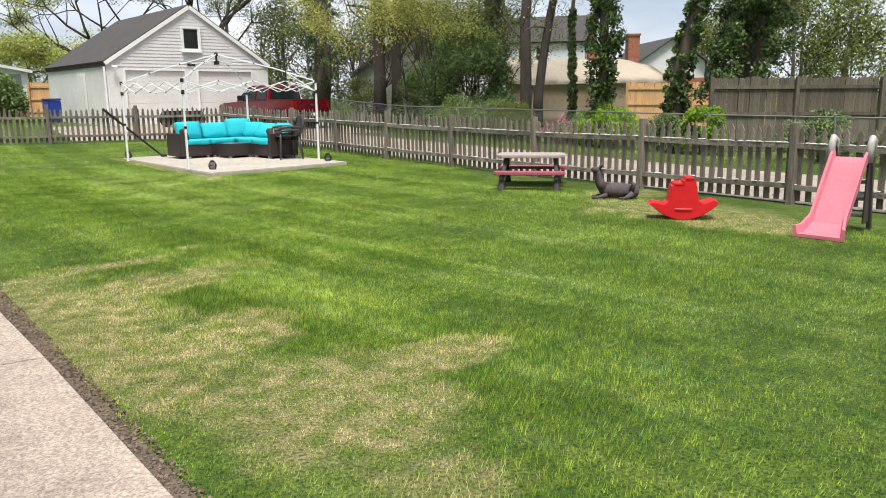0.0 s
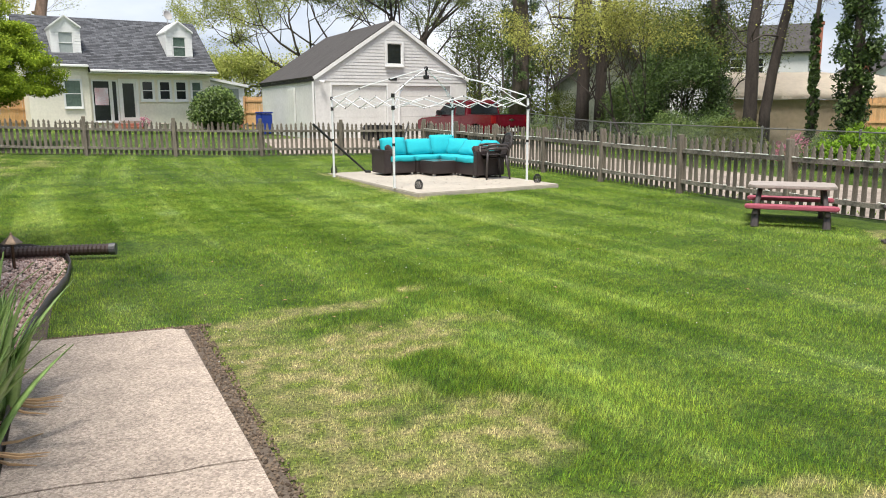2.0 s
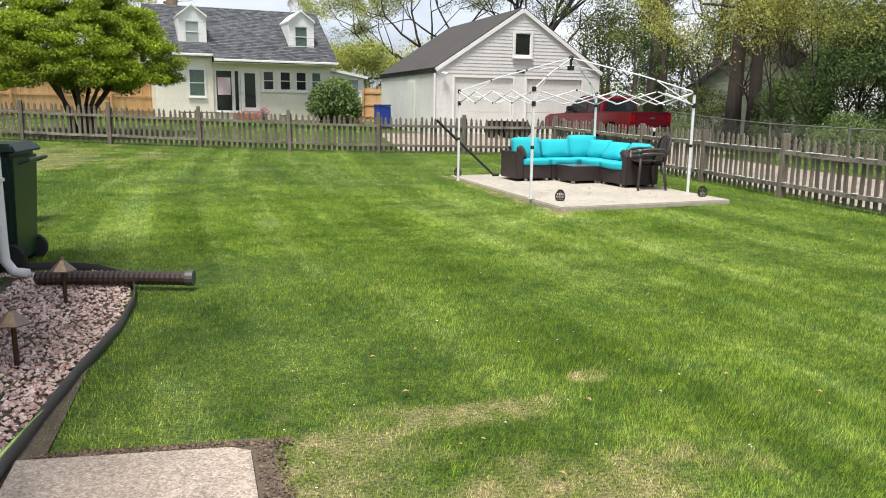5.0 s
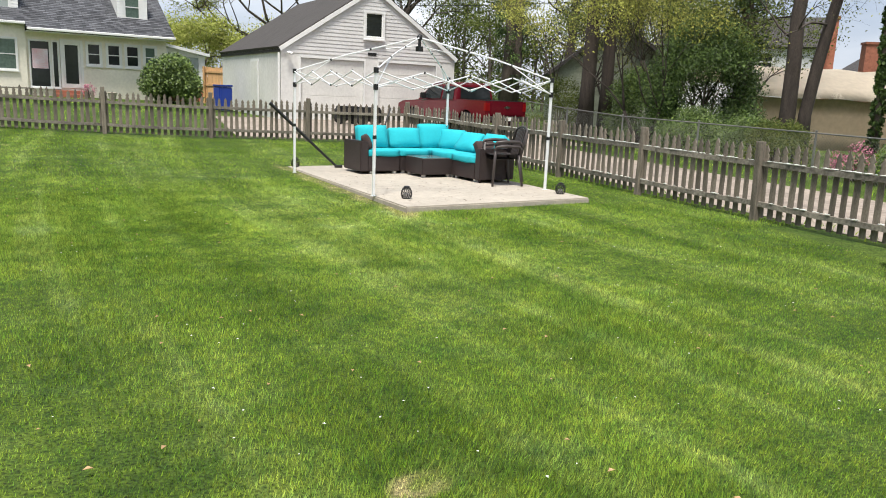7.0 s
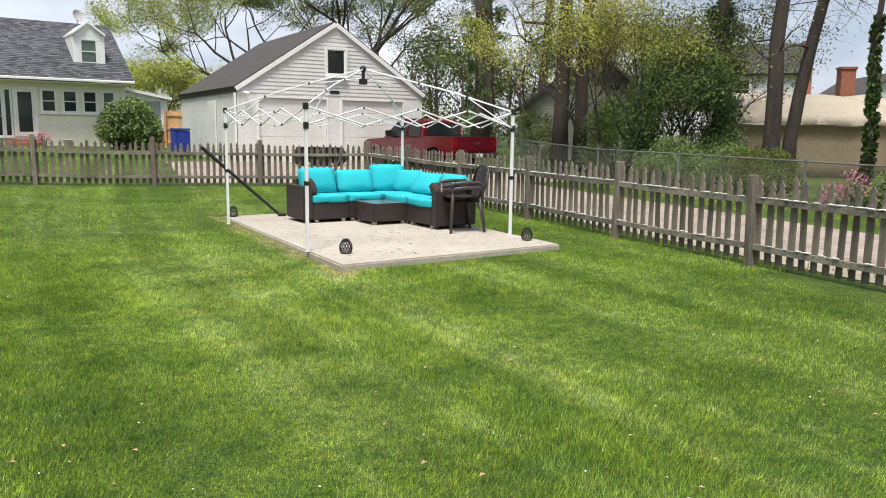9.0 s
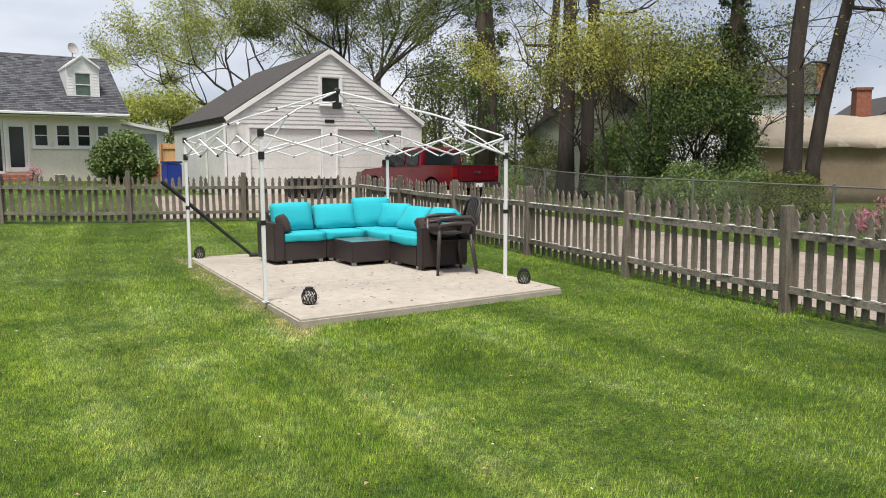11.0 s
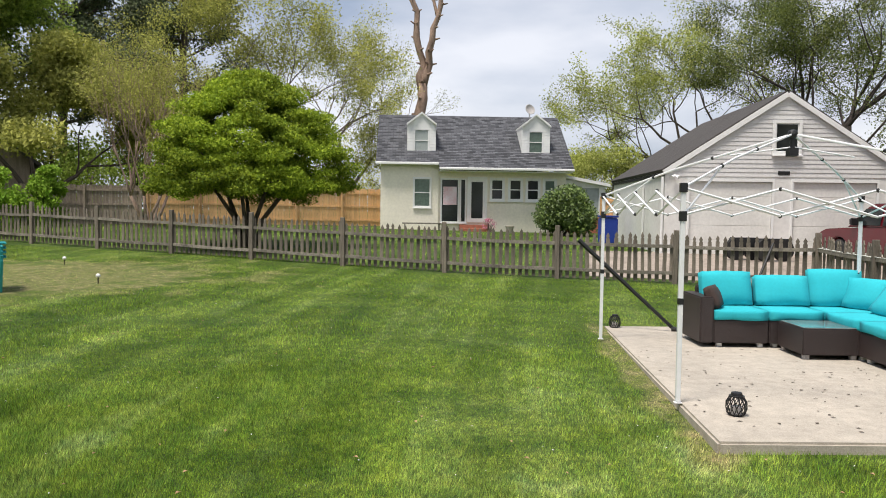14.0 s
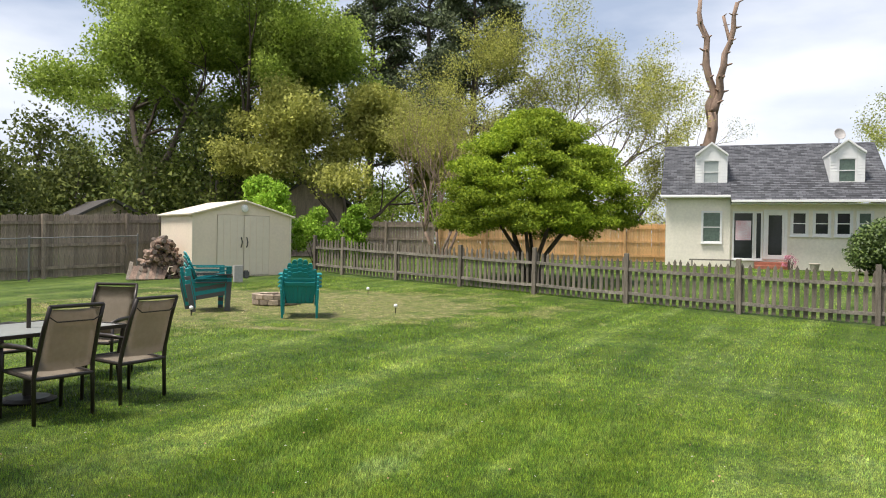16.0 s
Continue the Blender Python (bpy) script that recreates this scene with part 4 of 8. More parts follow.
def tall_bare(label, x, y, height, r, seed, lean=(0.0, 0.0), twin=False, mossy=0):
    """A long clear trunk, or two, under thin crooked branches with the first buds."""
    rnd = random.Random(seed)
    t = thing("tree", at(x, y), label, "tree")
    bm = bmesh.new()
    tips = []
    runs = [((0, 0), (0.012 + lean[0], lean[1]), r, 0.0)]
    if twin:
        runs.append(((0.36, -0.26), (0.05, -0.04), r * 0.8, 0.10))
    for (bx, by), (lx, ly), rr, out in runs:
        n = 10
        pts = []
        for i in range(n + 1):
            h = height * i / n
            k = max(0.0, h - 3.0) * out
            pts.append(Vector((bx + lx * h + k + rnd.gauss(0, 0.035), by + ly * h - k * 0.9 + rnd.gauss(0, 0.035), h - (0.25 if i == 0 else 0))))
        pipe(bm, pts, [rr * (1.3 if i == 0 else 1.06 - 0.72 * i / n) for i in range(n + 1)], 12)
        for k in range(15):
            f = rnd.uniform(0.24, 0.98)
            i = min(int(f * n), n - 1)
            p = pts[i].lerp(pts[i + 1], f * n - i)
            a = rnd.uniform(0, math.tau)
            d = Vector((math.cos(a), math.sin(a), rnd.uniform(-0.1, 0.7))).normalized()
            branch(rnd, bm, p, d, height * rnd.uniform(0.07, 0.13), rr * rnd.uniform(0.16, 0.34), 3, tips, 0.08, 3, 0.7, 5, 0.45)
    link("trunk", bm_mesh("trunk", bm, True), t, M["bark_dark"])
    leaf_cloud("buds", tips, 0.40, 2400 + mossy, 0.032, M["leaf_olive"], t, seed, 0.8)
    return t


def pine(label, x, y, height, r, seed, crown_from=0.35, width=5.0, leaves=14000, dz=0):
    rnd = random.Random(seed)
    t = thing("pine_tree", at(x, y, 0, dz), label, "tree")
    bm = bmesh.new()
    n = 8
    pts = [Vector((rnd.gauss(0, 0.12), rnd.gauss(0, 0.12), -0.2 + height * i / n)) for i in range(n + 1)]
    pipe(bm, pts, [r * (1.1 - 0.95 * i / n) for i in range(n + 1)], 10)
    tips = []
    for k in range(60):
        f = crown_from + (0.98 - crown_from) * rnd.random()
        i = min(int(f * n), n - 1)
        p = pts[i].lerp(pts[i + 1], f * n - i)
        a = rnd.uniform(0, math.tau)
        L = width * (1.05 - 0.75 * (f - crown_from) / (1 - crown_from)) * rnd.uniform(0.5, 1)
        d = Vector((math.cos(a), math.sin(a), rnd.uniform(0.05, 0.4))).normalized()
        branch(rnd, bm, p, d, L * 0.6, r * 0.22, 1, tips, 0.12, 4, 0.55)
    link("trunk", bm_mesh("trunk", bm, True), t, M["bark"])
    leaf_cloud("crown", tips, 0.95, int(leaves * 0.8), 0.14, M["leaf_pine"], t, seed, 0.45)
    return t


def shrub(label, x, y, rx, ry, h, leaf, seed, leaves=5000, size=0.05, name="bush", base=0.1, lumps=26, dz=0.0, category="bush"):
    rnd = random.Random(seed)
    t = thing(name, at(x, y, 0, dz), label, category)
    bm = bmesh.new()
    cs = []
    for k in range(lumps):
        a, e = rnd.uniform(0, math.tau), rnd.uniform(0.0, 1.0)
        q = math.sqrt(max(0, 1 - e * e)) if e > 0.25 else 0.9
        c = Vector((rx * 0.80 * q * math.cos(a), ry * 0.80 * q * math.sin(a), base + (h - base) * (0.12 + 0.78 * e)))
        cs.append(c)
        if k < 12:
            pipe(bm, [Vector((rnd.gauss(0, 0.04), rnd.gauss(0, 0.04), -0.08)), c * 0.5 + Vector((0, 0, 0.05)), c], [0.02, 0.014, 0.006], 5)
    link("stem", bm_mesh("stem", bm), t, M["bark"])
    leaf_cloud("leaves", cs, min(rx, h) * 0.42, leaves, size, M[leaf], t, seed + 3, 0.85)
    return t




# ---- patio things ----
def on_slab(x, y, rz=0, dz=0.0):
    return SLAB @ pose(x, y, SLAB_TOP + dz, 0, 0, rz)


def build_canopy():
    t = thing("canopy_frame", PAD @ pose(0.03, 1.06, SLAB_TOP, 0, 0, 1.0), "bare white folding canopy frame without its cover on the patio slab", "canopy frame")
    S, H = 3.10, 1.74
    c = [(0, 0), (S, 0), (S, S), (0, S)]
    for x, y in c:
        bm = bmesh.new()
        box(bm, -0.018, 0.018, -0.018, 0.018, 0.01, H)
        bevel(bm, 0.003, 1)
        leg = link("leg", bm_mesh("leg", bm), t, M["white_metal"], pose(x, y, 0))
        for w_, z0_, z1_ in ((0.027, H - 0.04, H + 0.035), (0.026, H - 0.27, H - 0.19), (0.022, 0.80, 0.85)):
            box_part("bracket", (-w_, w_, -w_, w_, z0_, z1_), M["black"], leg, 0.003, 1, label="black plastic leg bracket")
        bm = bmesh.new()
        box(bm, -0.03, 0.03, -0.03, 0.03, 0.0, 0.006)
        link("foot_plate", bm_mesh("foot_plate", bm), leg, M["white_metal"])
    zt, zb = H - 0.005, H - 0.22
    for i in range(4):
        a, b = Vector((*c[i], 0)), Vector((*c[(i + 1) % 4], 0))
        tr = new("truss")
        tr.parent = t
        n = 4
        side = (b - a).cross(Vector((0, 0, 1))).normalized() * 0.011
        for k in range(n):
            p, q = a.lerp(b, k / n), a.lerp(b, (k + 1) / n)
            lo = Vector((0, 0, zb)), Vector((0, 0, zt))
            for s in (0, 1):
                bm = bmesh.new()
                o = side * (1 if s else -1)
                tube(bm, p + lo[s] + o, q + lo[1 - s] + o, 0.0105, seg=6)
                link("scissor_bar", bm_mesh("scissor_bar", bm), tr, M["white_metal"])
        bm = bmesh.new()
        for k in range(n + 1):
            for z in (zb, zt):
                if 0 < k < n:
                    bmesh.ops.create_icosphere(bm, subdivisions=1, radius=0.019, matrix=Matrix.Translation(a.lerp(b, k / n) + Vector((0, 0, z))))
        for k in range(n):
            bmesh.ops.create_icosphere(bm, subdivisions=1, radius=0.014, matrix=Matrix.Translation(a.lerp(b, (k + 0.5) / n) + Vector((0, 0, (zb + zt) / 2))))
        link("joints", bm_mesh("joints", bm), tr, M["black"], label="black plastic pivot joints")
    peak = Vector((S / 2, S / 2, H + 0.60))
    for x, y in c:
        p = Vector((x, y, H + 0.0))
        mid = p.lerp(peak, 0.42) + Vector((0, 0, 0.035))
        bm = bmesh.new()
        pipe(bm, [p, mid, peak], [0.011, 0.012, 0.011], 6)
        r = link("rafter", bm_mesh("rafter", bm), t, M["white_metal"])
        bm = bmesh.new()
        for f in (0.30, 0.62):
            q = p.lerp(mid, f / 0.42) if f < 0.42 else mid.lerp(peak, (f - 0.42) / 0.58)
            bmesh.ops.create_icosphere(bm, subdivisions=1, radius=0.022, matrix=Matrix.Translation(q))
        link("joints", bm_mesh("joints", bm), r, M["black"])
        bm = bmesh.new()
        tube(bm, Vector((x, y, H - 0.23)), p.lerp(mid, 0.72), 0.009, seg=6)
        link("strut", bm_mesh("strut", bm), t, M["white_metal"])
    for s in (-1, 1):
        bm = bmesh.new()
        tube(bm, peak + Vector((0, 0, -0.13)), peak + Vector((s * 0.62, -s * 0.0 + 0.0, -0.22)), 0.008, seg=6)
        link("strut", bm_mesh("strut", bm), t, M["white_metal"])
    bm = bmesh.new()
    tube(bm, peak + Vector((0, 0, -0.2)), peak + Vector((0, 0, 0.02)), 0.025)
    bmesh.ops.create_icosphere(bm, subdivisions=2, radius=0.05, matrix=Matrix.Translation(peak))
    box(bm, peak.x - 0.045, peak.x + 0.045, peak.y - 0.045, peak.y + 0.045, peak.z - 0.22, peak.z - 0.14)
    link("centre_hub", bm_mesh("centre_hub", bm), t, M["black"], label="black plastic centre hub")


def soft_box(name, dims, material, parent, m=None, puff=0.05, seg=6, label=""):
    """A stuffed cushion: a box with swollen faces, pinched corners and a seam."""
    x0, x1, y0, y1, z0, z1 = dims
    rnd = random.Random(int((x1 - x0) * 1000 + (z1 - z0) * 77))
    verts, faces, key = [], [], {}

    def vert(u, v, w):
        k = (round(u, 4), round(v, 4), round(w, 4))
        if k not in key:
            a, b, c = u * 2 - 1, v * 2 - 1, w * 2 - 1
            sw = lambda p, q: (1 - p ** 4) * (1 - q ** 4)
            x = (x0 + x1) / 2 + a * (x1 - x0) / 2 * (1 - 0.03 * (1 - abs(a)) ) + a * puff * sw(b, c) * 0.12
            y = (y0 + y1) / 2 + b * (y1 - y0) / 2 + b * puff * sw(a, c)
            z = (z0 + z1) / 2 + c * (z1 - z0) / 2 + c * puff * sw(a, b) * 0.22
            r = noise.noise(Vector((x * 5, y * 5, z * 5 + x0))) * 0.012
            key[k] = len(verts)
            verts.append((x, y + r, z + r))
        return key[k]

    n = seg
    for ax in range(3):
        for s in (0, 1):
            for i in range(n):
                for j in range(n):
                    q = []
                    for di, dj in ((0, 0), (1, 0), (1, 1), (0, 1)):
                        e = [0, 0, 0]
                        e[ax], e[(ax + 1) % 3], e[(ax + 2) % 3] = s, (i + di) / n, (j + dj) / n
                        q.append(vert(*e))
                    faces.append(q if s else q[::-1])
    return link(name, mesh(name, verts, faces, True), parent, material, m, label=label)


def sofa_unit(label, x, y, rz, w, back=True, left_arm=False, right_arm=False, corner=False):
    t = thing("sofa_unit", on_slab(x, y, rz), label, "sofa", "sectional sofa round the patio table")
    d, h, sh, bh = 0.72, 0.05, 0.32, 0.66
    box_part("base", (0, w, 0.0, d, h, sh), M["wicker"], t, 0.012)
    if back:
        box_part("backrest", (0, w, d - 0.12, d + 0.004, sh, bh), M["wicker"], t, 0.015)
    if corner:
        box_part("backrest", (w - 0.12, w + 0.004, 0, d - 0.125, sh, bh), M["wicker"], t, 0.015)
    if left_arm:
        box_part("arm", (-0.16, 0.0, 0, d, h, 0.58), M["wicker"], t, 0.015)
    if right_arm:
        box_part("arm", (w, w + 0.16, 0, d, h, 0.58), M["wicker"], t, 0.015)
    for fx in (0.06, w - 0.1):
        for fy in (0.05, d - 0.1):
            box_part("foot", (fx, fx + 0.06, fy, fy + 0.06, 0, h), M["white_paint"], t, 0.004, 1, label="pale plastic foot")
    soft_box("seat_cushion", (0.01, w - 0.01, -0.01, d - (0.13 if back else 0), sh, sh + 0.11), M["cyan"], t, puff=0.015, label="turquoise seat cushion")
    return t


def loose_cushion(label, m, w, h, d=0.13, material="cyan", puff=0.05, category="cushion"):
    t = soft_box("cushion" if material == "cyan" else "throw_pillow", (-w / 2, w / 2, -d / 2, d / 2, 0, h), M[material], None, m, puff)
    return tagged(t, label=label, category=category)


def build_sofa():
    # back run along local x, front at y0; return run comes forward on the far side
    x0, y0 = 1.06, 3.58
    sofa_unit("dark brown wicker sofa unit with arm and turquoise seat cushion", x0 + 0.16, y0, 0, 0.63, left_arm=True)
    sofa_unit("dark brown wicker armless sofa unit with turquoise seat cushion", x0 + 0.80, y0, 0, 0.63)
    sofa_unit("dark brown wicker corner sofa unit with turquoise seat cushion", x0 + 1.44, y0, 0, 0.72, corner=True)
    sofa_unit("dark brown wicker armless sofa unit with turquoise seat cushion", x0 + 1.44, y0 - 0.005, -90, 0.72)
    sofa_unit("dark brown wicker sofa unit with arm and turquoise seat cushion", x0 + 1.44, y0 - 0.73, -90, 0.74, right_arm=True)
    sh = 0.44
    for x, w, h, tilt, rz, lab in ((x0 + 0.47, 0.60, 0.40, 14, 4, "plump turquoise back cushion"), (x0 + 1.14, 0.62, 0.36, 18, -3, "plump turquoise back cushion"), (x0 + 1.78, 0.60, 0.44, 14, -10, "tall turquoise back cushion by the corner")):
        loose_cushion(lab, on_slab(x, y0 + 0.48, rz, sh) @ pose(0, 0, 0, -tilt), w, h)
    loose_cushion("turquoise back cushion leaning in the sofa corner", on_slab(x0 + 1.98, y0 + 0.18, -60, sh) @ pose(0, 0, 0, -22), 0.50, 0.36)
    loose_cushion("turquoise back cushion slumped along the wicker back", on_slab(x0 + 1.92, y0 - 0.42, -88, sh) @ pose(0, 0, 0, -38), 0.64, 0.38)
    loose_cushion("turquoise back cushion slumped along the wicker back", on_slab(x0 + 1.93, y0 - 1.08, -92, sh + 0.02) @ pose(0, 0, 0, -40), 0.60, 0.38)
    loose_cushion("small brown throw pillow against the sofa arm", on_slab(x0 + 0.28, y0 + 0.22, 60, sh) @ pose(0, 0, 0, -25), 0.34, 0.26, 0.09, "brown_cloth", 0.03, "pillow")
    loose_cushion("brown throw pillow lying over the sofa arm", on_slab(x0 + 1.80, y0 - 1.36, 10, sh + 0.02) @ pose(0, 0, 0, -35), 0.46, 0.24, 0.10, "brown_cloth", 0.03, "pillow")
    t = thing("coffee_table", on_slab(x0 + 0.86, y0 - 0.70, 0), "low dark brown wicker coffee table with a glass top", "table")
    box_part("body", (0, 0.62, 0, 0.62, 0.05, 0.33), M["wicker"], t, 0.01)
    box_part("glass_top", (0.02, 0.60, 0.02, 0.60, 0.331, 0.341), mat("table_glass", (0.16, 0.19, 0.18), 0.08, scale=1, vary=0.1), t, 0.003, 1)
    for fx in (0.03, 0.53):
        for fy in (0.03, 0.53):
            box_part("foot", (fx, fx + 0.06, fy, fy + 0.06, 0, 0.05), M["siding_grey"], t, 0.004, 1)


def plastic_chair(label, m):
    """A moulded garden armchair with a slatted fan back."""
    t = thing("plastic_chair", m, label, "chair", "stacked garden chairs")
    bm = bmesh.new()
    n = 8
    grid = [[bm.verts.new(((i / n - 0.5) * (0.46 - 0.03 * j / n), (j / n - 0.5) * 0.44, 0.42 + 0.025 * (2 * i / n - 1) ** 2 + 0.02 * abs(j / n - 0.4))) for i in range(n + 1)] for j in range(n + 1)]
    for j in range(n):
        for i in range(n):
            bm.faces.new((grid[j][i], grid[j][i + 1], grid[j + 1][i + 1], grid[j + 1][i]))
    r = bmesh.ops.solidify(bm, geom=bm.faces[:], thickness=0.028)
    link("seat", bm_mesh("seat", bm, True), t, M["dark_plastic"])
    for s in (-1, 1):
        for y0, y1, zt in ((-0.22, -0.27, 0.62), (0.20, 0.27, 0.44)):
            bm = bmesh.new()
            pipe(bm, [(s * 0.22, y0, zt), (s * 0.245, (y0 + y1) / 2, zt / 2), (s * 0.265, y1, 0.0)], [0.026, 0.024, 0.02], 8)
            link("leg", bm_mesh("leg", bm, True), t, M["dark_plastic"])
        bm = bmesh.new()
        pipe(bm, [(s * 0.235, 0.22, 0.44), (s * 0.26, 0.24, 0.60), (s * 0.265, 0.18, 0.655), (s * 0.27, -0.05, 0.66), (s * 0.26, -0.22, 0.645), (s * 0.24, -0.25, 0.60)], [0.02, 0.022, 0.026, 0.028, 0.026, 0.02], 8)
        link("armrest", bm_mesh("armrest", bm, True), t, M["dark_plastic"])
    bm = bmesh.new()
    top = lambda x: 0.90 - 1.6 * x * x
    pts = [(x, 0.23 + 0.13 * (top(x) - 0.44) / 0.46, top(x)) for x in np.linspace(-0.21, 0.21, 9)]
    pipe(bm, [(-0.2, 0.21, 0.43)] + pts + [(0.2, 0.21, 0.43)], [0.02] * 11, 8)
    link("back_frame", bm_mesh("back_frame", bm, True), t, M["dark_plastic"])
    for k in range(6):
        x = -0.15 + 0.06 * k
        box_part("slat", (-0.013, 0.013, -0.006, 0.006, 0, 1), M["dark_plastic"], t, 0, m=Matrix(((1, 0, 0, x * 0.8), (0, 1, 0.13, 0.215), (0, 0, top(x) - 0.44, 0.43), (0, 0, 0, 1))))
    return t


def lantern(label, x, y, slab=True):
    t = thing("lantern", on_slab(x, y, 20) @ Matrix.Scale(0.88, 4) if slab else at(x, y), label, "lantern", "lanterns at the slab corners")
    bm = bmesh.new()
    prof = [(0.05, 0.0), (0.075, 0.02), (0.088, 0.07), (0.085, 0.12), (0.06, 0.165)]
    for k in range(14):
        for s in (-1, 1):
            pts = []
            for i, (r, z) in enumerate(prof):
                a = k * math.tau / 14 + s * i * 0.22
                pts.append((r * math.cos(a), r * math.sin(a), z))
            pipe(bm, pts, [0.0045] * 5, 4)
    for r, z in (prof[0], prof[4]):
        lathe(bm, [(r - 0.006, z), (r + 0.006, z), (r + 0.006, z + 0.01), (r - 0.006, z + 0.01)], 14)
    link("cage", bm_mesh("cage", bm), t, M["black"])
    bm = bmesh.new()
    lathe(bm, [(0.035, 0.165), (0.05, 0.175), (0.045, 0.2), (0.02, 0.205)], 14)
    link("cap", bm_mesh("cap", bm), t, M["black"])
    bm = bmesh.new()
    lathe(bm, [(0.045, 0.0), (0.05, 0.02), (0.05, 0.08), (0.02, 0.09)], 12)
    link("glass", bm_mesh("glass", bm), t, M["siding_grey"], label="clouded glass core")


def build_patio():
    build_canopy()
    build_sofa()
    m = on_slab(2.78, 1.72, -101)
    plastic_chair("dark brown moulded plastic garden chair beside the sofa", m)
    plastic_chair("dark brown plastic chair stacked on another one", m @ pose(0, 0.0, 0.075))
    lantern("round pierced black metal lantern on the slab corner", 0.355, 0.60)
    lantern("round pierced black metal lantern on the slab edge", 3.02, 0.46)
    lantern("round pierced black metal lantern on the rear slab corner", 0.40, 5.02)
    t = thing("umbrella_pole", SLAB @ pose(0, 0, 0), "long black pole leaning off the patio slab", "pole")
    bm = bmesh.new()
    pipe(bm, [(1.12, 4.75, SLAB_TOP + 0.02), (0.55, 4.85, 0.68), (-0.12, 4.95, 1.30)], [0.022, 0.026, 0.03], 8)
    link("shaft", bm_mesh("shaft", bm), t, M["black"])
    bm = bmesh.new()
    tube(bm, (1.08, 4.75, SLAB_TOP + 0.03), (1.22, 4.72, SLAB_TOP + 0.03), 0.03)
    link("foot", bm_mesh("foot", bm), t, M["black"])
    t = thing("broom_pole", SLAB @ pose(0, 0, 0), "short dark pole leaning on the fence behind the sofa", "pole")
    bm = bmesh.new()
    tube(bm, (2.3, 5.6, ground_z(5.5, 20.5)), (2.95, 6.1, 1.25), 0.018)
    link("shaft", bm_mesh("shaft", bm), t, M["black"])


# ---- truck ----
def build_truck():
    t = thing("pickup_truck", Matrix.Translation((11.6, 27.9, ground_z(10.5, 28.6) + 0.02)) @ pose(0, 0, 0, 0, 0, 107) @ Matrix.Scale(0.95, 4), "dark red crew-cab pickup truck parked by the garage", "truck")
    # local x runs forward from the tailgate, y to the left
    W = 0.92
    def section(bm, prof, y0, y1, tuck=0.0):
        a = [bm.verts.new((x, y0 + tuck * (z > 1.15), z)) for x, z in prof]
        b = [bm.verts.new((x, y1 - tuck * (z > 1.15), z)) for x, z in prof]
        bm.faces.new(a)
        bm.faces.new(b[::-1])
        for i in range(len(prof)):
            j = (i + 1) % len(prof)
            bm.faces.new((a[j], a[i], b[i], b[j]))
        bmesh.ops.recalc_face_normals(bm, faces=bm.faces[:])
    arch = lambda cx, r: [(cx + r * math.cos(a), 0.36 + r * math.sin(a)) for a in np.linspace(0, math.pi, 9)]
    body = [(0, 0.55), (0.0, 1.12), (1.62, 1.14), (1.62, 1.08), (4.0, 1.05), (4.9, 1.0), (5.2, 0.9), (5.25, 0.5)] + [(4.75, 0.4)] + arch(4.28, 0.43) + [(3.7, 0.38), (1.6, 0.38)] + arch(1.08, 0.43) + [(0.5, 0.5)]
    bm = bmesh.new()
    section(bm, body, -W, W)
    bevel(bm, 0.03, 2)
    link("body", bm_mesh("body", bm), t, M["car_red"])
    bm = bmesh.new()
    section(bm, [(1.66, 1.06), (1.72, 1.62), (2.0, 1.72), (3.0, 1.72), (3.35, 1.6), (4.02, 1.06)], -W + 0.06, W - 0.06, 0.12)
    bevel(bm, 0.03, 2)
    link("cab", bm_mesh("cab", bm), t, M["car_red"])
    for s in (-1, 1):
        for x0, x1, a, b in ((1.86, 2.5, 0.03, 0.0), (2.6, 3.45, 0.0, 0.42)):
            bm = bmesh.new()
            v = [bm.verts.new(p) for p in ((x0, s * (W - 0.052), 1.13), (x1 + b * 0.75, s * (W - 0.052), 1.13), (x1 - b * 0.35, s * (W - 0.15), 1.58), (x0 + a, s * (W - 0.15), 1.58))]
            u = [bm.verts.new(q.co + Vector((0, s * 0.006, 0.001))) for q in v]
            for f in ((0, 1, 2, 3), (7, 6, 5, 4), (0, 4, 5, 1), (1, 5, 6, 2), (2, 6, 7, 3), (3, 7, 4, 0)):
                bm.faces.new([(v + u)[i] for i in f])
            bmesh.ops.recalc_face_normals(bm, faces=bm.faces[:])
            link("side_window", bm_mesh("side_window", bm), t, M["window_dark"])
        box_part("mirror", (3.45, 3.6, s * (W + 0.02) - 0.08, s * (W + 0.02) + 0.14, 1.12, 1.32), M["black"], t, 0.03)
        box_part("tail_light", (-0.012, 0.13, s * (W - 0.09) - 0.085, s * (W - 0.09) + 0.1, 0.78, 1.08), mat("tail_light", (0.22, 0.006, 0.008), 0.15), t, 0.02)
        box_part("door_handle", (2.0, 2.2, s * W - 0.015, s * W + 0.025, 0.95, 0.985), M["car_red"], t, 0.008)
        for cx in (1.08, 4.28):
            wh = new("wheel")
            wh.parent = t
            wh.matrix_basis = pose(cx, s * (W - 0.12), 0.36, 90, 0, 0)
            bm = bmesh.new()
            lathe(bm, [(0.22, -0.12), (0.33, -0.12), (0.36, -0.08), (0.36, 0.08), (0.33, 0.12), (0.22, 0.12)], 28)
            link("tyre", bm_mesh("tyre", bm, True), wh, M["rubber"])
            bm = bmesh.new()
            lathe(bm, [(0.05, -0.1), (0.22, -0.11), (0.22, 0.11), (0.05, 0.1)], 20)
            link("rim", bm_mesh("rim", bm), wh, M["chrome"])
    bm = bmesh.new()
    v = [(1.64, -0.7, 1.16), (1.64, 0.7, 1.16), (1.70, 0.66, 1.56), (1.70, -0.66, 1.56)]
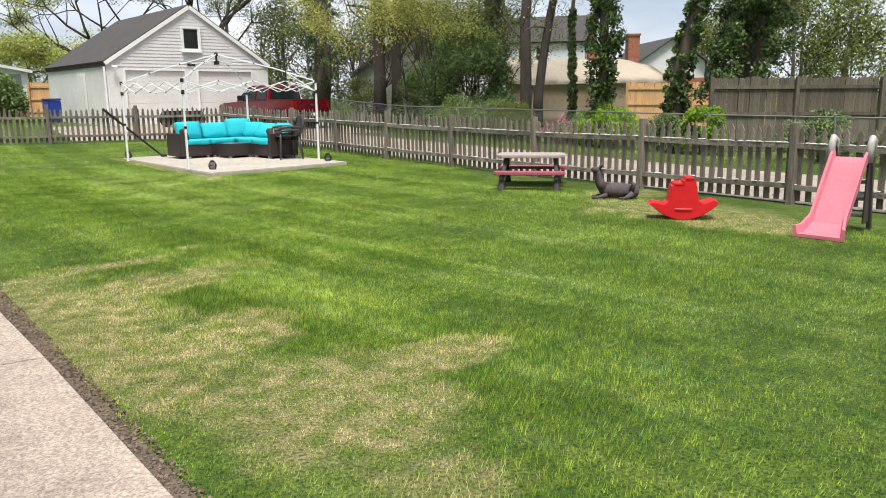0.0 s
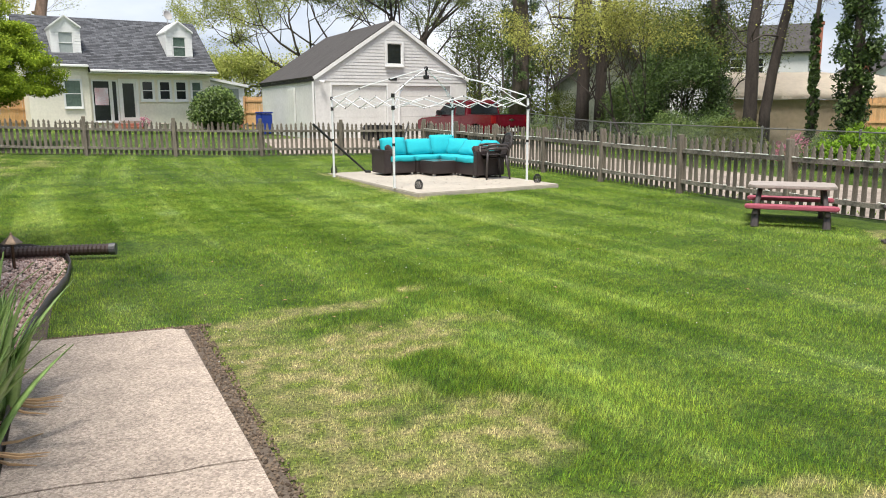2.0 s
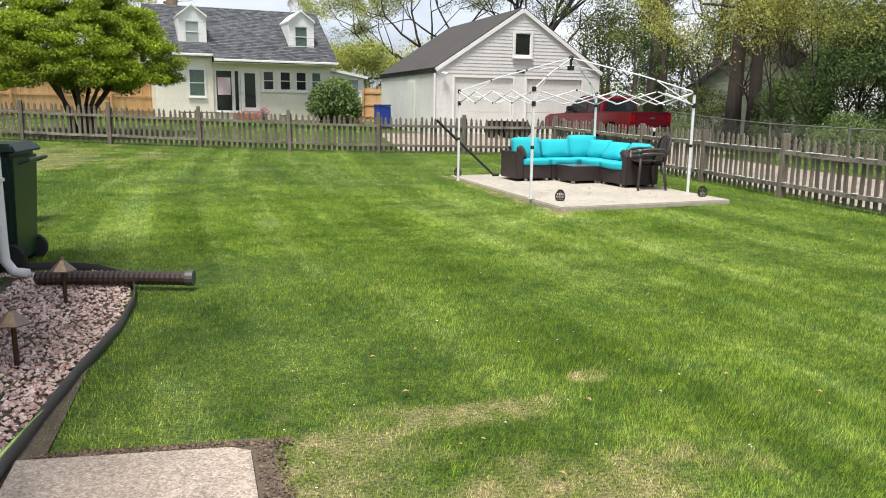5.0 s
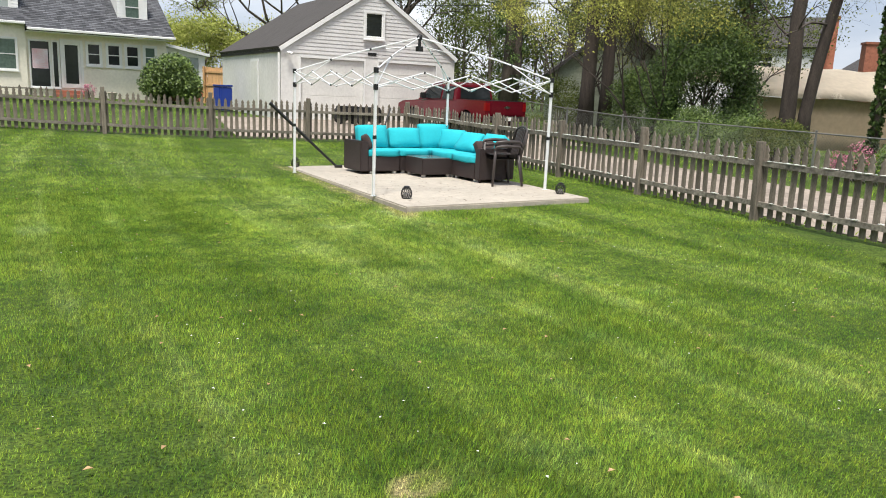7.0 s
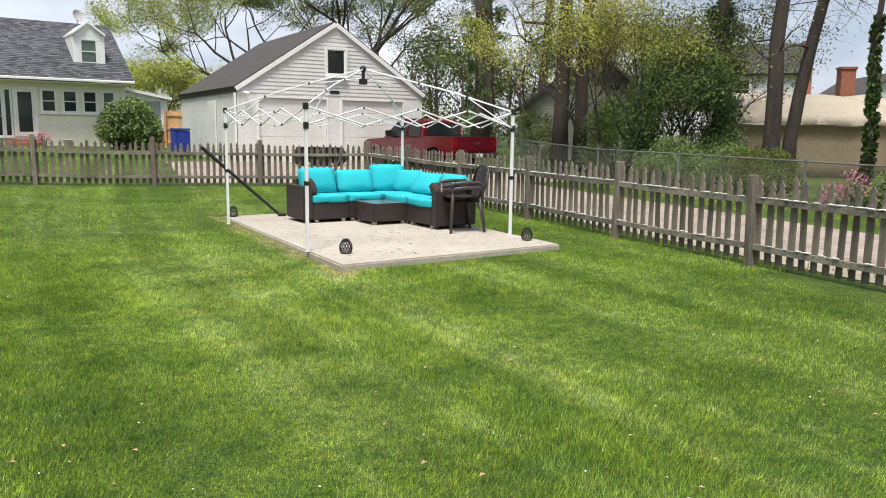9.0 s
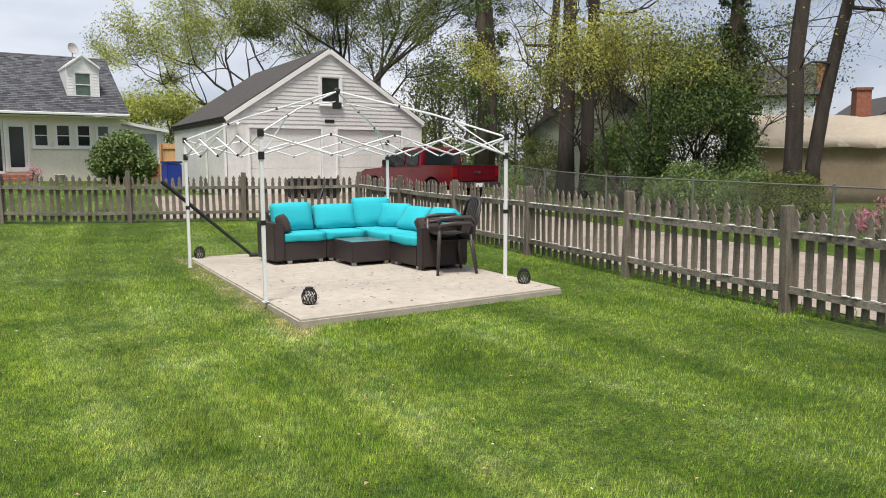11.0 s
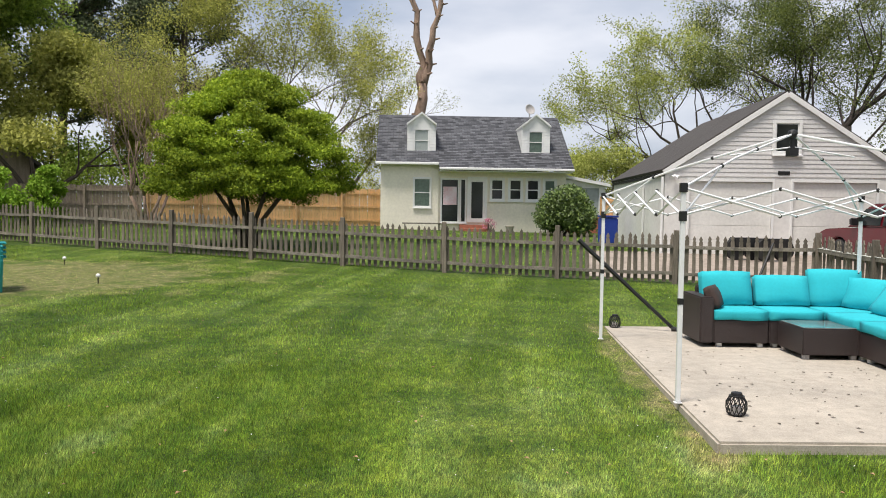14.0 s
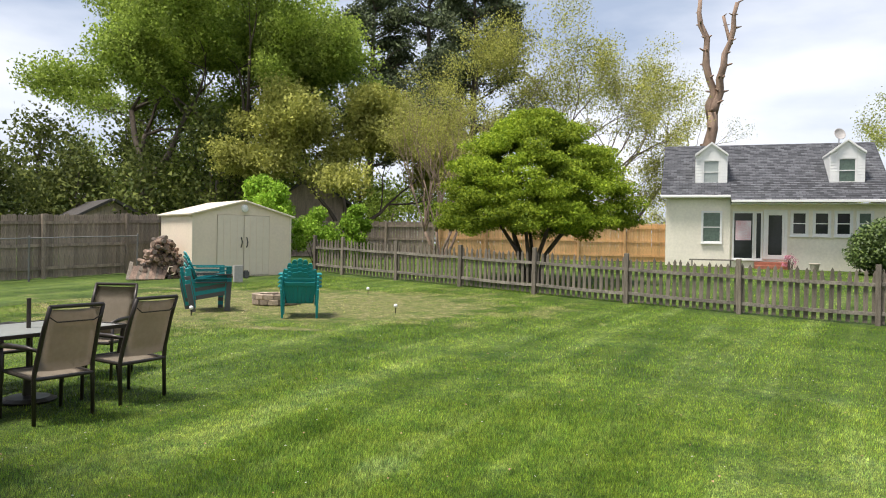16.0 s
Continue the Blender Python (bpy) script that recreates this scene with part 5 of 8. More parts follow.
    a = [bm.verts.new(p) for p in v]
    b = [bm.verts.new((x + 0.01, y, z)) for x, y, z in v]
    for f in ((0, 1, 2, 3), (7, 6, 5, 4), (0, 4, 5, 1), (1, 5, 6, 2), (2, 6, 7, 3), (3, 7, 4, 0)):
        bm.faces.new([(a + b)[i] for i in f])
    link("rear_window", bm_mesh("rear_window", bm), t, M["window_dark"])
    bm = bmesh.new()
    box(bm, 0.06, 1.6, -W + 0.09, W - 0.09, 1.10, 1.146)
    link("bed_cover", bm_mesh("bed_cover", bm), t, M["black"])
    box_part("tailgate", (-0.03, 0.02, -W + 0.2, W - 0.2, 0.66, 1.12), M["car_red"], t, 0.012)
    box_part("bumper", (-0.16, 0.02, -W + 0.04, W - 0.04, 0.46, 0.62), M["dark_plastic"], t, 0.03)
    box_part("number_plate", (-0.17, -0.162, -0.16, 0.16, 0.48, 0.6), M["white_paint"], t)
    bm = bmesh.new()
    box(bm, -0.045, -0.031, -0.13, 0.13, 0.90, 0.945)
    box(bm, -0.046, -0.030, -0.045, 0.045, 0.875, 0.97)
    link("badge", bm_mesh("badge", bm), t, M["chrome"], label="chrome cross-shaped badge")


# ---- shed, fire pit, chairs ----
def build_shed():
    W, D, H, P = 3.1, 2.5, 1.78, 2.2
    t = thing("garden_shed", pose(-14.5, 23.75, ground_z(-14, 25) + 0.02, 0, 0, 72), "beige resin garden shed with double doors and low gable roof", "shed")
    roof = lambda x: H + (P - H) * (1 - abs(x - W / 2) / (W / 2))
    bm = bmesh.new()
    gable_wall(bm, W, H, P, 0.05, [(0.72, 2.38, 0.02, 1.80)])
    link("front_wall", bm_mesh("front_wall", bm), t, M["shed"])
    bm = bmesh.new()
    gable_wall(bm, W, H, P, 0.05)
    link("rear_wall", bm_mesh("rear_wall", bm), t, M["shed"], pose(0, D - 0.05, 0))
    for x in (0, W - 0.05):
        box_part("side_wall", (x, x + 0.05, 0.05, D - 0.05, 0, H), M["shed"], t)
    for x in (-0.012, 0.0 + W - 0.05):
        box_part("corner_trim", (x, x + 0.062, -0.014, -0.002, 0, H), M["shed_trim"], t)
    for s in (0, 1):
        d = new("door")
        d.parent = t
        d.matrix_basis = pose(0.735 + s * 0.825, -0.02, 0.03)
        box_part("door_leaf", (0, 0.81, 0, 0.03, 0, 1.76), M["shed_trim"], d, 0.008)
        for k in range(3):
            box_part("door_rib", (0.18 + k * 0.21, 0.2 + k * 0.21, -0.008, -0.001, 0.06, 1.70), M["shed"], d)
        bm = bmesh.new()
        hx = 0.73 if s == 0 else 0.08
        pipe(bm, [(hx, 0, 0.82), (hx, -0.05, 0.88), (hx + 0.015, -0.05, 0.98), (hx, -0.04, 1.06), (hx, 0, 1.12)], [0.016] * 5, 6)
        link("handle", bm_mesh("handle", bm), d, M["dark_plastic"])
    for s in (-1, 1):
        bm = bmesh.new()
        sl = math.degrees(math.atan2(P - H, W / 2))
        m = pose(W / 2, 0, P) @ (pose(0, 0, 0, 0, -sl, 0) if s < 0 else pose(0, 0, 0, 0, 0, 180) @ pose(0, -D, 0, 0, -sl, 0))
        L = math.hypot(W / 2, P - H) + 0.1
        box(bm, -L, 0, -0.10, D + 0.10, 0.0, 0.05)
        bevel(bm, 0.008, 1)
        link("roof_panel", bm_mesh("roof_panel", bm), t, M["shed_trim"], m)
    bm = bmesh.new()
    lathe(bm, [(0.08, 0), (0.12, 0.02), (0.1, 0.06), (0.02, 0.08)], 12, pose(W / 2, -0.03, 2.0, 90, 0, 0))
    link("wall_lamp", bm_mesh("wall_lamp", bm), t, M["white_paint"])


def adirondack(material, m, label):
    t = thing("adirondack_chair", m, label, "chair", "stacked garden chairs by the fire pit")
    mm = M[material]
    n = 7
    for k in range(n):
        f = (k - (n - 1) / 2) / ((n - 1) / 2)
        hgt = 0.64 - 0.20 * f * f
        a = f * 9
        bm = bmesh.new()
        pts = [(-0.029, 0), (0.029, 0), (0.047, hgt - 0.03 - 0.035 * max(f, 0)), (0.02, hgt), (-0.02, hgt), (-0.047, hgt - 0.03 + 0.035 * min(f, 0))]
        fa, fb = [bm.verts.new((u, -0.01, v)) for u, v in pts], [bm.verts.new((u, 0.01, v)) for u, v in pts]
        bm.faces.new(fa)
        bm.faces.new(fb[::-1])
        for q in range(6):
            bm.faces.new((fa[q], fb[q], fb[(q + 1) % 6], fa[(q + 1) % 6]))
        bmesh.ops.recalc_face_normals(bm, faces=bm.faces[:])
        link("back_slat", bm_mesh("back_slat", bm), t, mm, pose(f * 0.20, 0.20 + 0.02 * f * f, 0.27, -24, 0, 0) @ pose(0, 0, 0, 0, a, 0))
    for k in range(6):
        box_part("seat_slat", (-0.26, 0.26, -0.037, 0.037, -0.01, 0.01), mm, t, 0.006, 1, pose(0, -0.28 + 0.088 * k, 0.375 - 0.022 * k, -13))
    for s in (-1, 1):
        box_part("armrest", (-0.06, 0.06, -0.38, 0.30, -0.012, 0.012), mm, t, 0.01, 2, pose(s * 0.34, 0, 0.56))
        box_part("front_leg", (-0.02, 0.02, -0.05, 0.05, 0, 0.55), mm, t, 0.006, 1, pose(s * 0.31, -0.30, 0, 3, s * 2, 0))
        box_part("rear_leg", (-0.02, 0.02, -0.05, 0.05, 0, 0.55), mm, t, 0.006, 1, pose(s * 0.31, 0.33, 0, -12, s * 2, 0))
        box_part("side_rail", (-0.018, 0.018, -0.38, 0.34, -0.05, 0.05), mm, t, 0.006, 1, pose(s * 0.285, 0, 0.32, -9))
    box_part("cross_rail", (-0.27, 0.27, -0.012, 0.012, -0.04, 0.04), mm, t, 0.006, 1, pose(0, 0.40, 0.62, -24))
    return t


def stack(x, y, rz, colours):
    base = at(x, y, rz)
    for k, c in enumerate(colours):
        adirondack(c, base @ pose(0, 0, 0.075 * k, 0, 0, 0), ("grey" if c == "grey_plastic" else "teal") + " plastic fan-back garden chair " + ("at the bottom of a stack" if k == 0 else "stacked on others by the fire pit"))


def build_fire_pit():
    t = thing("fire_pit", at(-8.6, 21.1) @ Matrix.Scale(0.86, 4), "round fire pit of stacked tan concrete blocks", "fire pit")
    rnd = random.Random(4)
    bm = bmesh.new()
    for s in range(1):
        n = 14
        r0, r1, da = 0.40, 0.58, math.tau / 14 * 0.47
        v = []
        for z in (0, 0.125):
            for r, a in ((r1, -da), (r1, 0), (r1, da), (r0, da), (r0, -da)):
                v.append(bm.verts.new((r * math.cos(a), r * math.sin(a), z)))
        bm.faces.new(v[4::-1])
        bm.faces.new(v[5:])
        for i in range(5):
            j = (i + 1) % 5
            bm.faces.new((v[i], v[j], v[j + 5], v[i + 5]))
    bevel(bm, 0.012, 1)
    block = bm_mesh("block", bm)
    block.materials.append(mat("pit_stone", (0.30, 0.24, 0.18), 0.95, scale=6, vary=0.35, bump=0.9, per_object=0.35))
    for k in range(2):
        for i in range(14):
            link("block", block, t, m=pose(rnd.uniform(-0.008, 0.008), rnd.uniform(-0.008, 0.008), 0.128 * k, 0, 0, (i + 0.5 * (k % 2)) * 360 / 14))
    bm = bmesh.new()
    bmesh.ops.create_circle(bm, cap_ends=True, radius=0.4, segments=20, matrix=Matrix.Translation((0, 0, 0.05)))
    link("ash", bm_mesh("ash", bm), t, M["soil"], label="grey ash and soil bed")


def stake_light(label, x, y, kind="ball"):
    t = thing("stake_light", at(x, y) @ Matrix.Scale(0.75, 4), label, "garden light", "stake lights round the dry patch")
    bm = bmesh.new()
    tube(bm, (0, 0, -0.05), (0, 0, 0.16), 0.014, seg=8)
    link("stake", bm_mesh("stake", bm), t, M["black"])
    bm = bmesh.new()
    lathe(bm, [(0.02, 0.15), (0.05, 0.17), (0.055, 0.2), (0.04, 0.235), (0.01, 0.25)], 12)
    link("globe", bm_mesh("globe", bm, True), t, M["white_paint"])


def build_wood_pile():
    rnd = random.Random(9)
    t = thing("wood_pile", pose(-15.6, 23.6, ground_z(-15.5, 23.6), 0, 0, 60), "loose heap of split firewood and old boards beside the shed", "firewood")
    bark, cut = M["bark_grey"], M["bark_pale"]
    logs = []
    for k in range(5):
        bm = bmesh.new()
        r = 0.036 + 0.009 * k
        pipe(bm, [(-0.19, 0, 0), (0, 0.01, 0.008), (0.19, 0, 0)], [r, r * 1.06, r * 0.96], 7)
        me = bm_mesh("log", bm)
        me.materials.append(bark if k % 2 else cut)
        logs.append(me)
    for k in range(210):
        row = int(k / 16)
        w = 0.78 - 0.05 * row
        link("log", rnd.choice(logs), t, m=pose(rnd.uniform(-w, w), rnd.uniform(-0.28, 0.28), 0.05 + row * 0.085 + rnd.uniform(-0.01, 0.02), rnd.uniform(-14, 14), rnd.uniform(-12, 12), 90 + rnd.uniform(-35, 35)))
    for k in range(12):
        box_part("board", (-0.05, 0.05, -0.011, 0.011, 0, rnd.uniform(0.55, 0.8)), M["bark_pale"] if k % 3 else M["fence_wood"], t, 0.003, 1, pose(-1.0 + k * 0.085, -0.75 + 0.02 * k, 0.0, -48 + rnd.uniform(-5, 5), 22 + rnd.uniform(-6, 6), 0))


def sling_chair(label, m):
    t = thing("patio_chair", m, label, "chair", "chairs round the patio table")
    fr, sl = M["bronze"], M["sling"]
    # local -y is the front
    for s in (-1, 1):
        bm = bmesh.new()
        pipe(bm, [(s * 0.27, 0.26, 0.0), (s * 0.27, 0.25, 0.40), (s * 0.26, 0.27, 0.52), (s * 0.25, 0.36, 0.82), (s * 0.245, 0.44, 1.02)], [0.018, 0.02, 0.022, 0.02, 0.018], 8)
        link("rear_upright", bm_mesh("rear_upright", bm, True), t, fr)
        bm = bmesh.new()
        pipe(bm, [(s * 0.28, -0.26, 0.0), (s * 0.28, -0.25, 0.42), (s * 0.285, -0.24, 0.62)], [0.017, 0.018, 0.018], 8)
        link("front_leg", bm_mesh("front_leg", bm, True), t, fr)
        bm = bmesh.new()
        pipe(bm, [(s * 0.29, -0.30, 0.635), (s * 0.295, -0.1, 0.655), (s * 0.285, 0.15, 0.655), (s * 0.26, 0.29, 0.64)], [0.018, 0.024, 0.022, 0.016], 8)
        link("armrest", bm_mesh("armrest", bm, True), t, fr)
        bm = bmesh.new()
        tube(bm, (s * 0.265, -0.27, 0.42), (s * 0.265, 0.26, 0.39), 0.018)
        link("seat_rail", bm_mesh("seat_rail", bm), t, fr)
    for a, b in (((-0.245, 0.44, 1.02), (0.245, 0.44, 1.02)), ((-0.265, 0.26, 0.39), (0.265, 0.26, 0.39)), ((-0.265, -0.27, 0.41), (0.265, -0.27, 0.41))):
        bm = bmesh.new()
        tube(bm, a, b, 0.017)
        link("cross_bar", bm_mesh("cross_bar", bm), t, fr)
    bm = bmesh.new()
    pipe(bm, [(-0.24, 0.435, 0.93), (-0.17, 0.42, 0.885), (0.17, 0.42, 0.885), (0.24, 0.435, 0.93)], [0.006] * 4, 6)
    link("head_bar", bm_mesh("head_bar", bm), t, fr)
    def sheet(name, pts, w):
        bm = bmesh.new()
        rows = [[bm.verts.new((x * w, y + 0.012 * (1 - (x * 2) ** 2) * 1.0, z - 0.012 * (1 - (x * 2) ** 2))) for x in np.linspace(-0.5, 0.5, 7)] for y, z in pts]
        for a, b in zip(rows, rows[1:]):
            for i in range(6):
                bm.faces.new((a[i], a[i + 1], b[i + 1], b[i]))
        bmesh.ops.solidify(bm, geom=bm.faces[:], thickness=0.006)
        link(name, bm_mesh(name, bm, True), t, sl)
    sheet("seat_sling", [(-0.27, 0.425), (-0.1, 0.41), (0.1, 0.40), (0.25, 0.40)], 0.52)
    sheet("back_sling", [(0.255, 0.46), (0.285, 0.56), (0.325, 0.70), (0.37, 0.85), (0.43, 1.0)], 0.49)
    return t


def build_dining():
    M["bronze"] = mat("bronze", (0.035, 0.028, 0.024), 0.4, 0.3, vary=0.15)
    M["sling"] = mat("sling", (0.34, 0.285, 0.22), 0.8, vary=0.08, scale=3, bump=0.3, bscale=300)
    t = thing("patio_table", at(-4.35, 13.35, 4), "rectangular bronze patio table with a frosted glass top", "table")
    w, l, h = 0.5, 0.85, 0.72
    bm = bmesh.new()
    for a in ((-w, w, -l, -l + 0.035), (-w, w, l - 0.035, l), (-w, -w + 0.035, -l + 0.035, l - 0.035), (w - 0.035, w, -l + 0.035, l - 0.035)):
        box(bm, *a, h - 0.035, h)
    link("table_frame", bm_mesh("table_frame", bm), t, M["bronze"])
    bm = bmesh.new()
    box(bm, -w + 0.036, w - 0.036, -l + 0.036, l - 0.036, h - 0.016, h - 0.006)
    link("glass_top", bm_mesh("glass_top", bm), t, mat("frosted_glass", (0.42, 0.44, 0.43), 0.12, vary=0.06, scale=1))
    for sx in (-1, 1):
        for sy in (-1, 1):
            bm = bmesh.new()
            pipe(bm, [(sx * (w - 0.03), sy * (l - 0.03), h - 0.03), (sx * (w - 0.06), sy * (l - 0.08), 0.35), (sx * (w - 0.03), sy * (l - 0.05), 0)], [0.022, 0.02, 0.02], 8)
            link("leg", bm_mesh("leg", bm), t, M["bronze"])
    t = thing("umbrella_stand", at(-4.35, 13.45), "dark umbrella pole stub in a round cast base", "umbrella stand")
    bm = bmesh.new()
    lathe(bm, [(0.25, 0), (0.26, 0.02), (0.2, 0.045), (0.05, 0.06), (0.035, 0.3), (0.02, 0.31)], 24)
    link("base", bm_mesh("base", bm), t, M["bronze"])
    bm = bmesh.new()
    tube(bm, (0, 0, 0.05), (0, 0, 1.0), 0.021, seg=12)
    link("pole", bm_mesh("pole", bm), t, M["bronze"])
    for x, y, rz, lab in ((-3.62, 13.22, -90, "back to the lawn"), (-3.70, 14.05, -84, "back to the lawn"), (-4.9, 14.55, 30, "at the table end"), (-5.15, 13.5, 92, "across the table")):
        sling_chair("bronze patio chair with tan sling, " + lab, at(x, y, rz))


# ---- bed by the house ----
def build_own_house():
    t = thing("clapboard_house", pose(-2.46, 10.95, 0, 0, 0, 6.3), "taupe vinyl-sided house wall with white trim on a block foundation", "house")
    L = 16.0
    box_part("foundation", (-0.25, -0.03, -L, 0, -0.1, 0.33), mat("foundation", (0.30, 0.29, 0.27), 0.95, vary=0.2, scale=3, bump=0.5), t)
    box_part("foundation", (-9, -0.25, -0.25, -0.03, -0.1, 0.33), M["concrete"], t)
    hole = (-3.45, -2.3, 1.40, 2.9)
    z0, z1 = 0.33, 5.2
    wall_parts = [(-L, hole[0], z0, z1), (hole[0], hole[1], z0, hole[2]), (hole[0], hole[1], hole[3], z1), (hole[1], 0, z0, z1)]
    for a in wall_parts:
        bm = bmesh.new()
        box(bm, -0.2, -0.022, a[0], a[1], a[2], a[3])
        link("wall_core", bm_mesh("wall_core", bm), t, M["siding_grey"])
    pitch = 0.15
    sid = mat("vinyl_taupe", (0.60, 0.50, 0.46), 0.5, vary=0.07, scale=2, bump=0.1)
    k = 0
    z = z0
    while z < 4.6:
        spans = [(-L, -0.02)] if z + pitch < hole[2] or z > hole[3] else [(-L, hole[0] - 0.07), (hole[1] + 0.07, -0.02)]
        for a, b in spans:
            bm = bmesh.new()
            v = [bm.verts.new(p) for p in ((0.006, a, z), (0.006, b, z), (-0.016, b, z + pitch), (-0.016, a, z + pitch), (-0.02, a, z), (-0.02, b, z))]
            bm.faces.new((v[0], v[1], v[2], v[3]))
            bm.faces.new((v[4], v[5], v[1], v[0]))
            link("siding_board", bm_mesh("siding_board", bm), t, sid)
        z += pitch
    box_part("wall_core", (-9, -0.2, -0.2, -0.022, 0.33, 5.2), M["siding_grey"], t)
    box_part("wall_core", (-9, -0.3, -L, -L + 0.2, 0, 5.2), M["siding_grey"], t)
    box_part("ceiling_slab", (-9, -0.2, -L + 0.2, -0.2, 5.1, 5.2), M["siding_grey"], t)
    box_part("corner_trim", (-0.11, 0.006, -0.10, 0.012, 0.32, 5.2), M["white_paint"], t, 0.004, 1)
    win = new("window")
    win.parent = t
    win.matrix_basis = pose(0, hole[0], hole[2], 0, 0, 90)
    w, h = hole[1] - hole[0], hole[3] - hole[2]
    bm = bmesh.new()
    for a in ((-0.07, 0, -0.07, h + 0.07), (w, w + 0.07, -0.07, h + 0.07), (0, w, h, h + 0.07), (0, w, -0.07, 0), (0, w, h / 2 - 0.02, h / 2 + 0.02)):
        box(bm, a[0], a[1], -0.03, 0.06, a[2], a[3])
    link("window_frame", bm_mesh("window_frame", bm), win, M["white_paint"])
    box_part("pane", (0, w, 0.04, 0.05, 0, h), M["window_dark"], win)
    box_part("window_sill", (-0.1, w + 0.1, -0.09, -0.031, -0.12, -0.06), M["white_paint"], win)
    sh = new("shutter")
    sh.parent = t
    sh.matrix_basis = pose(0.005, hole[1] + 0.09, hole[2] - 0.02, 0, 0, 90)
    green = mat("shutter_green", (0.008, 0.07, 0.05), 0.5, vary=0.1)
    bm = bmesh.new()
    for a in ((0, 0.05, 0, 1.55), (0.35, 0.40, 0, 1.55), (0.05, 0.35, 0, 0.07), (0.05, 0.35, 1.48, 1.55), (0.05, 0.35, 0.75, 0.81)):
        box(bm, a[0], a[1], -0.035, 0, a[2], a[3])
    link("shutter_frame", bm_mesh("shutter_frame", bm), sh, green)
    for k in range(34):
        zz = 0.09 + k * 0.041
        if not 0.72 < zz < 0.81:
            box_part("slat", (0.05, 0.35, -0.014, 0.014, -0.003, 0.003), green, sh, 0, m=pose(0, -0.018, zz, 35))
    ds = new("downspout")
    ds.parent = t
    bm = bmesh.new()
    pipe(bm, [(0.05, -0.05, 5.0), (0.05, -0.05, 0.32), (0.055, -0.05, 0.20), (0.12, -0.06, 0.10), (0.24, -0.08, 0.08)], [0.045] * 5, 8)
    link("spout", bm_mesh("spout", bm, True), ds, M["white_paint"])
    for z in (0.9, 2.6):
        box_part("strap", (0.0, 0.1, -0.105, 0.0, z, z + 0.03), M["white_paint"], ds, 0.003, 1)


def build_bed():
    rnd = random.Random(3)
    # path slabs, parted by joints
    def lerp_path(f):
        return Vector((-0.02, 7.16)).lerp(Vector((1.48, -5)), f), Vector((-1.05, 7.16)).lerp(Vector((0.42, -5)), f)
    joints = [0.0, 0.194, 0.46, 0.72, 1.0]
    for i, (a, b) in enumerate(zip(joints, joints[1:])):
        r0, l0 = lerp_path(a + (0.0006 if a else 0))
        r1, l1 = lerp_path(b - 0.0006)
        bm = bmesh.new()
        n = 9
        def edge(p, q, j):
            out = []
            for k in range(n + 1):
                c = p.lerp(q, k / n)
                if j:
                    c = c + Vector((0, 0.03 * noise.noise(Vector((c.x * 3, j * 5, 0))) + 0.012 * noise.noise(Vector((c.x * 14, j, 0)))))
                out.append(c)
            return out
        e0, e1 = edge(l0, r0, i), edge(l1, r1, i + 1)
        if i == 0:
            e0[-1] += Vector((-0.02, -0.05))
        top0 = [bm.verts.new((c.x, c.y, 0.035)) for c in e0]
        top1 = [bm.verts.new((c.x, c.y, 0.035)) for c in e1]
        bot0 = [bm.verts.new((c.x, c.y, -0.08)) for c in e0]
        bot1 = [bm.verts.new((c.x, c.y, -0.08)) for c in e1]
        for k in range(n):
            bm.faces.new((top1[k], top1[k + 1], top0[k + 1], top0[k]))
            bm.faces.new((top0[k], top0[k + 1], bot0[k + 1], bot0[k]))
            bm.faces.new((bot1[k], bot1[k + 1], top1[k + 1], top1[k]))
        bm.faces.new((top0[0], bot0[0], bot1[0], top1[0]))
        bm.faces.new((top1[-1], bot1[-1], bot0[-1], top0[-1]))
        tagged(link("path", bm_mesh("path", bm), None, M["path"]), label="weathered exposed-aggregate concrete garden path slab", category="path", kind="structure")
    ground_sheet("soil_strip", [(-0.10, 7.28), (0.06, 7.22), (1.56, -5), (1.40, -5)], 0.014, M["soil"], "bare soil edge between path and lawn")
    ground_sheet("soil_strip", [(-1.05, 7.25), (0.02, 7.29), (0.02, 7.1), (-1.0, 7.1)], 0.013, M["soil"], "bare soil edge at the end of the path")
    # gravel bed
    edge = [(0.38, -5), (-0.25, 0.5), (-0.68, 4.0), (-0.91, 5.81), (-1.08, 7.14), (-1.10, 8.3), (-1.08, 9.2), (-1.14, 10.0), (-1.24, 10.45), (-1.42, 10.9), (-1.7, 11.25), (-2.1, 11.40), (-2.6, 11.42)]
    ground_sheet("bed_base", [(-2.45, 11.3), (-1.3, 10.5), (0.35, -5), (-0.6, -5)], 0.012, M["soil"], "soil under the gravel bed")
    gp = island_mat("pink_gravel", (0.42, 0.25, 0.20), (0.86, 0.70, 0.63), rough=0.85)
    g = np.random.default_rng(8)
    pts = []
    ex = np.array([e[0] for e in edge[:11]]); ey = np.array([e[1] for e in edge[:11]])
    while len(pts) < 11000:
        y = g.uniform(2.5, 11.2)
        right = float(np.interp(y, ey, ex)) - 0.03
        left = -2.33 + 0.11 * (10.97 - y)
        x = g.uniform(left - (0.2 if y > 11 else 0), right)
        pts.append((x, y))
    verts, faces = [], []
    base = np.array([(1, 0, 0), (-1, 0, 0), (0, 1, 0), (0, -1, 0), (0, 0, 1), (0, 0, -1)], float)
    fc = [(0, 2, 4), (2, 1, 4), (1, 3, 4), (3, 0, 4), (2, 0, 5), (1, 2, 5), (3, 1, 5), (0, 3, 5)]
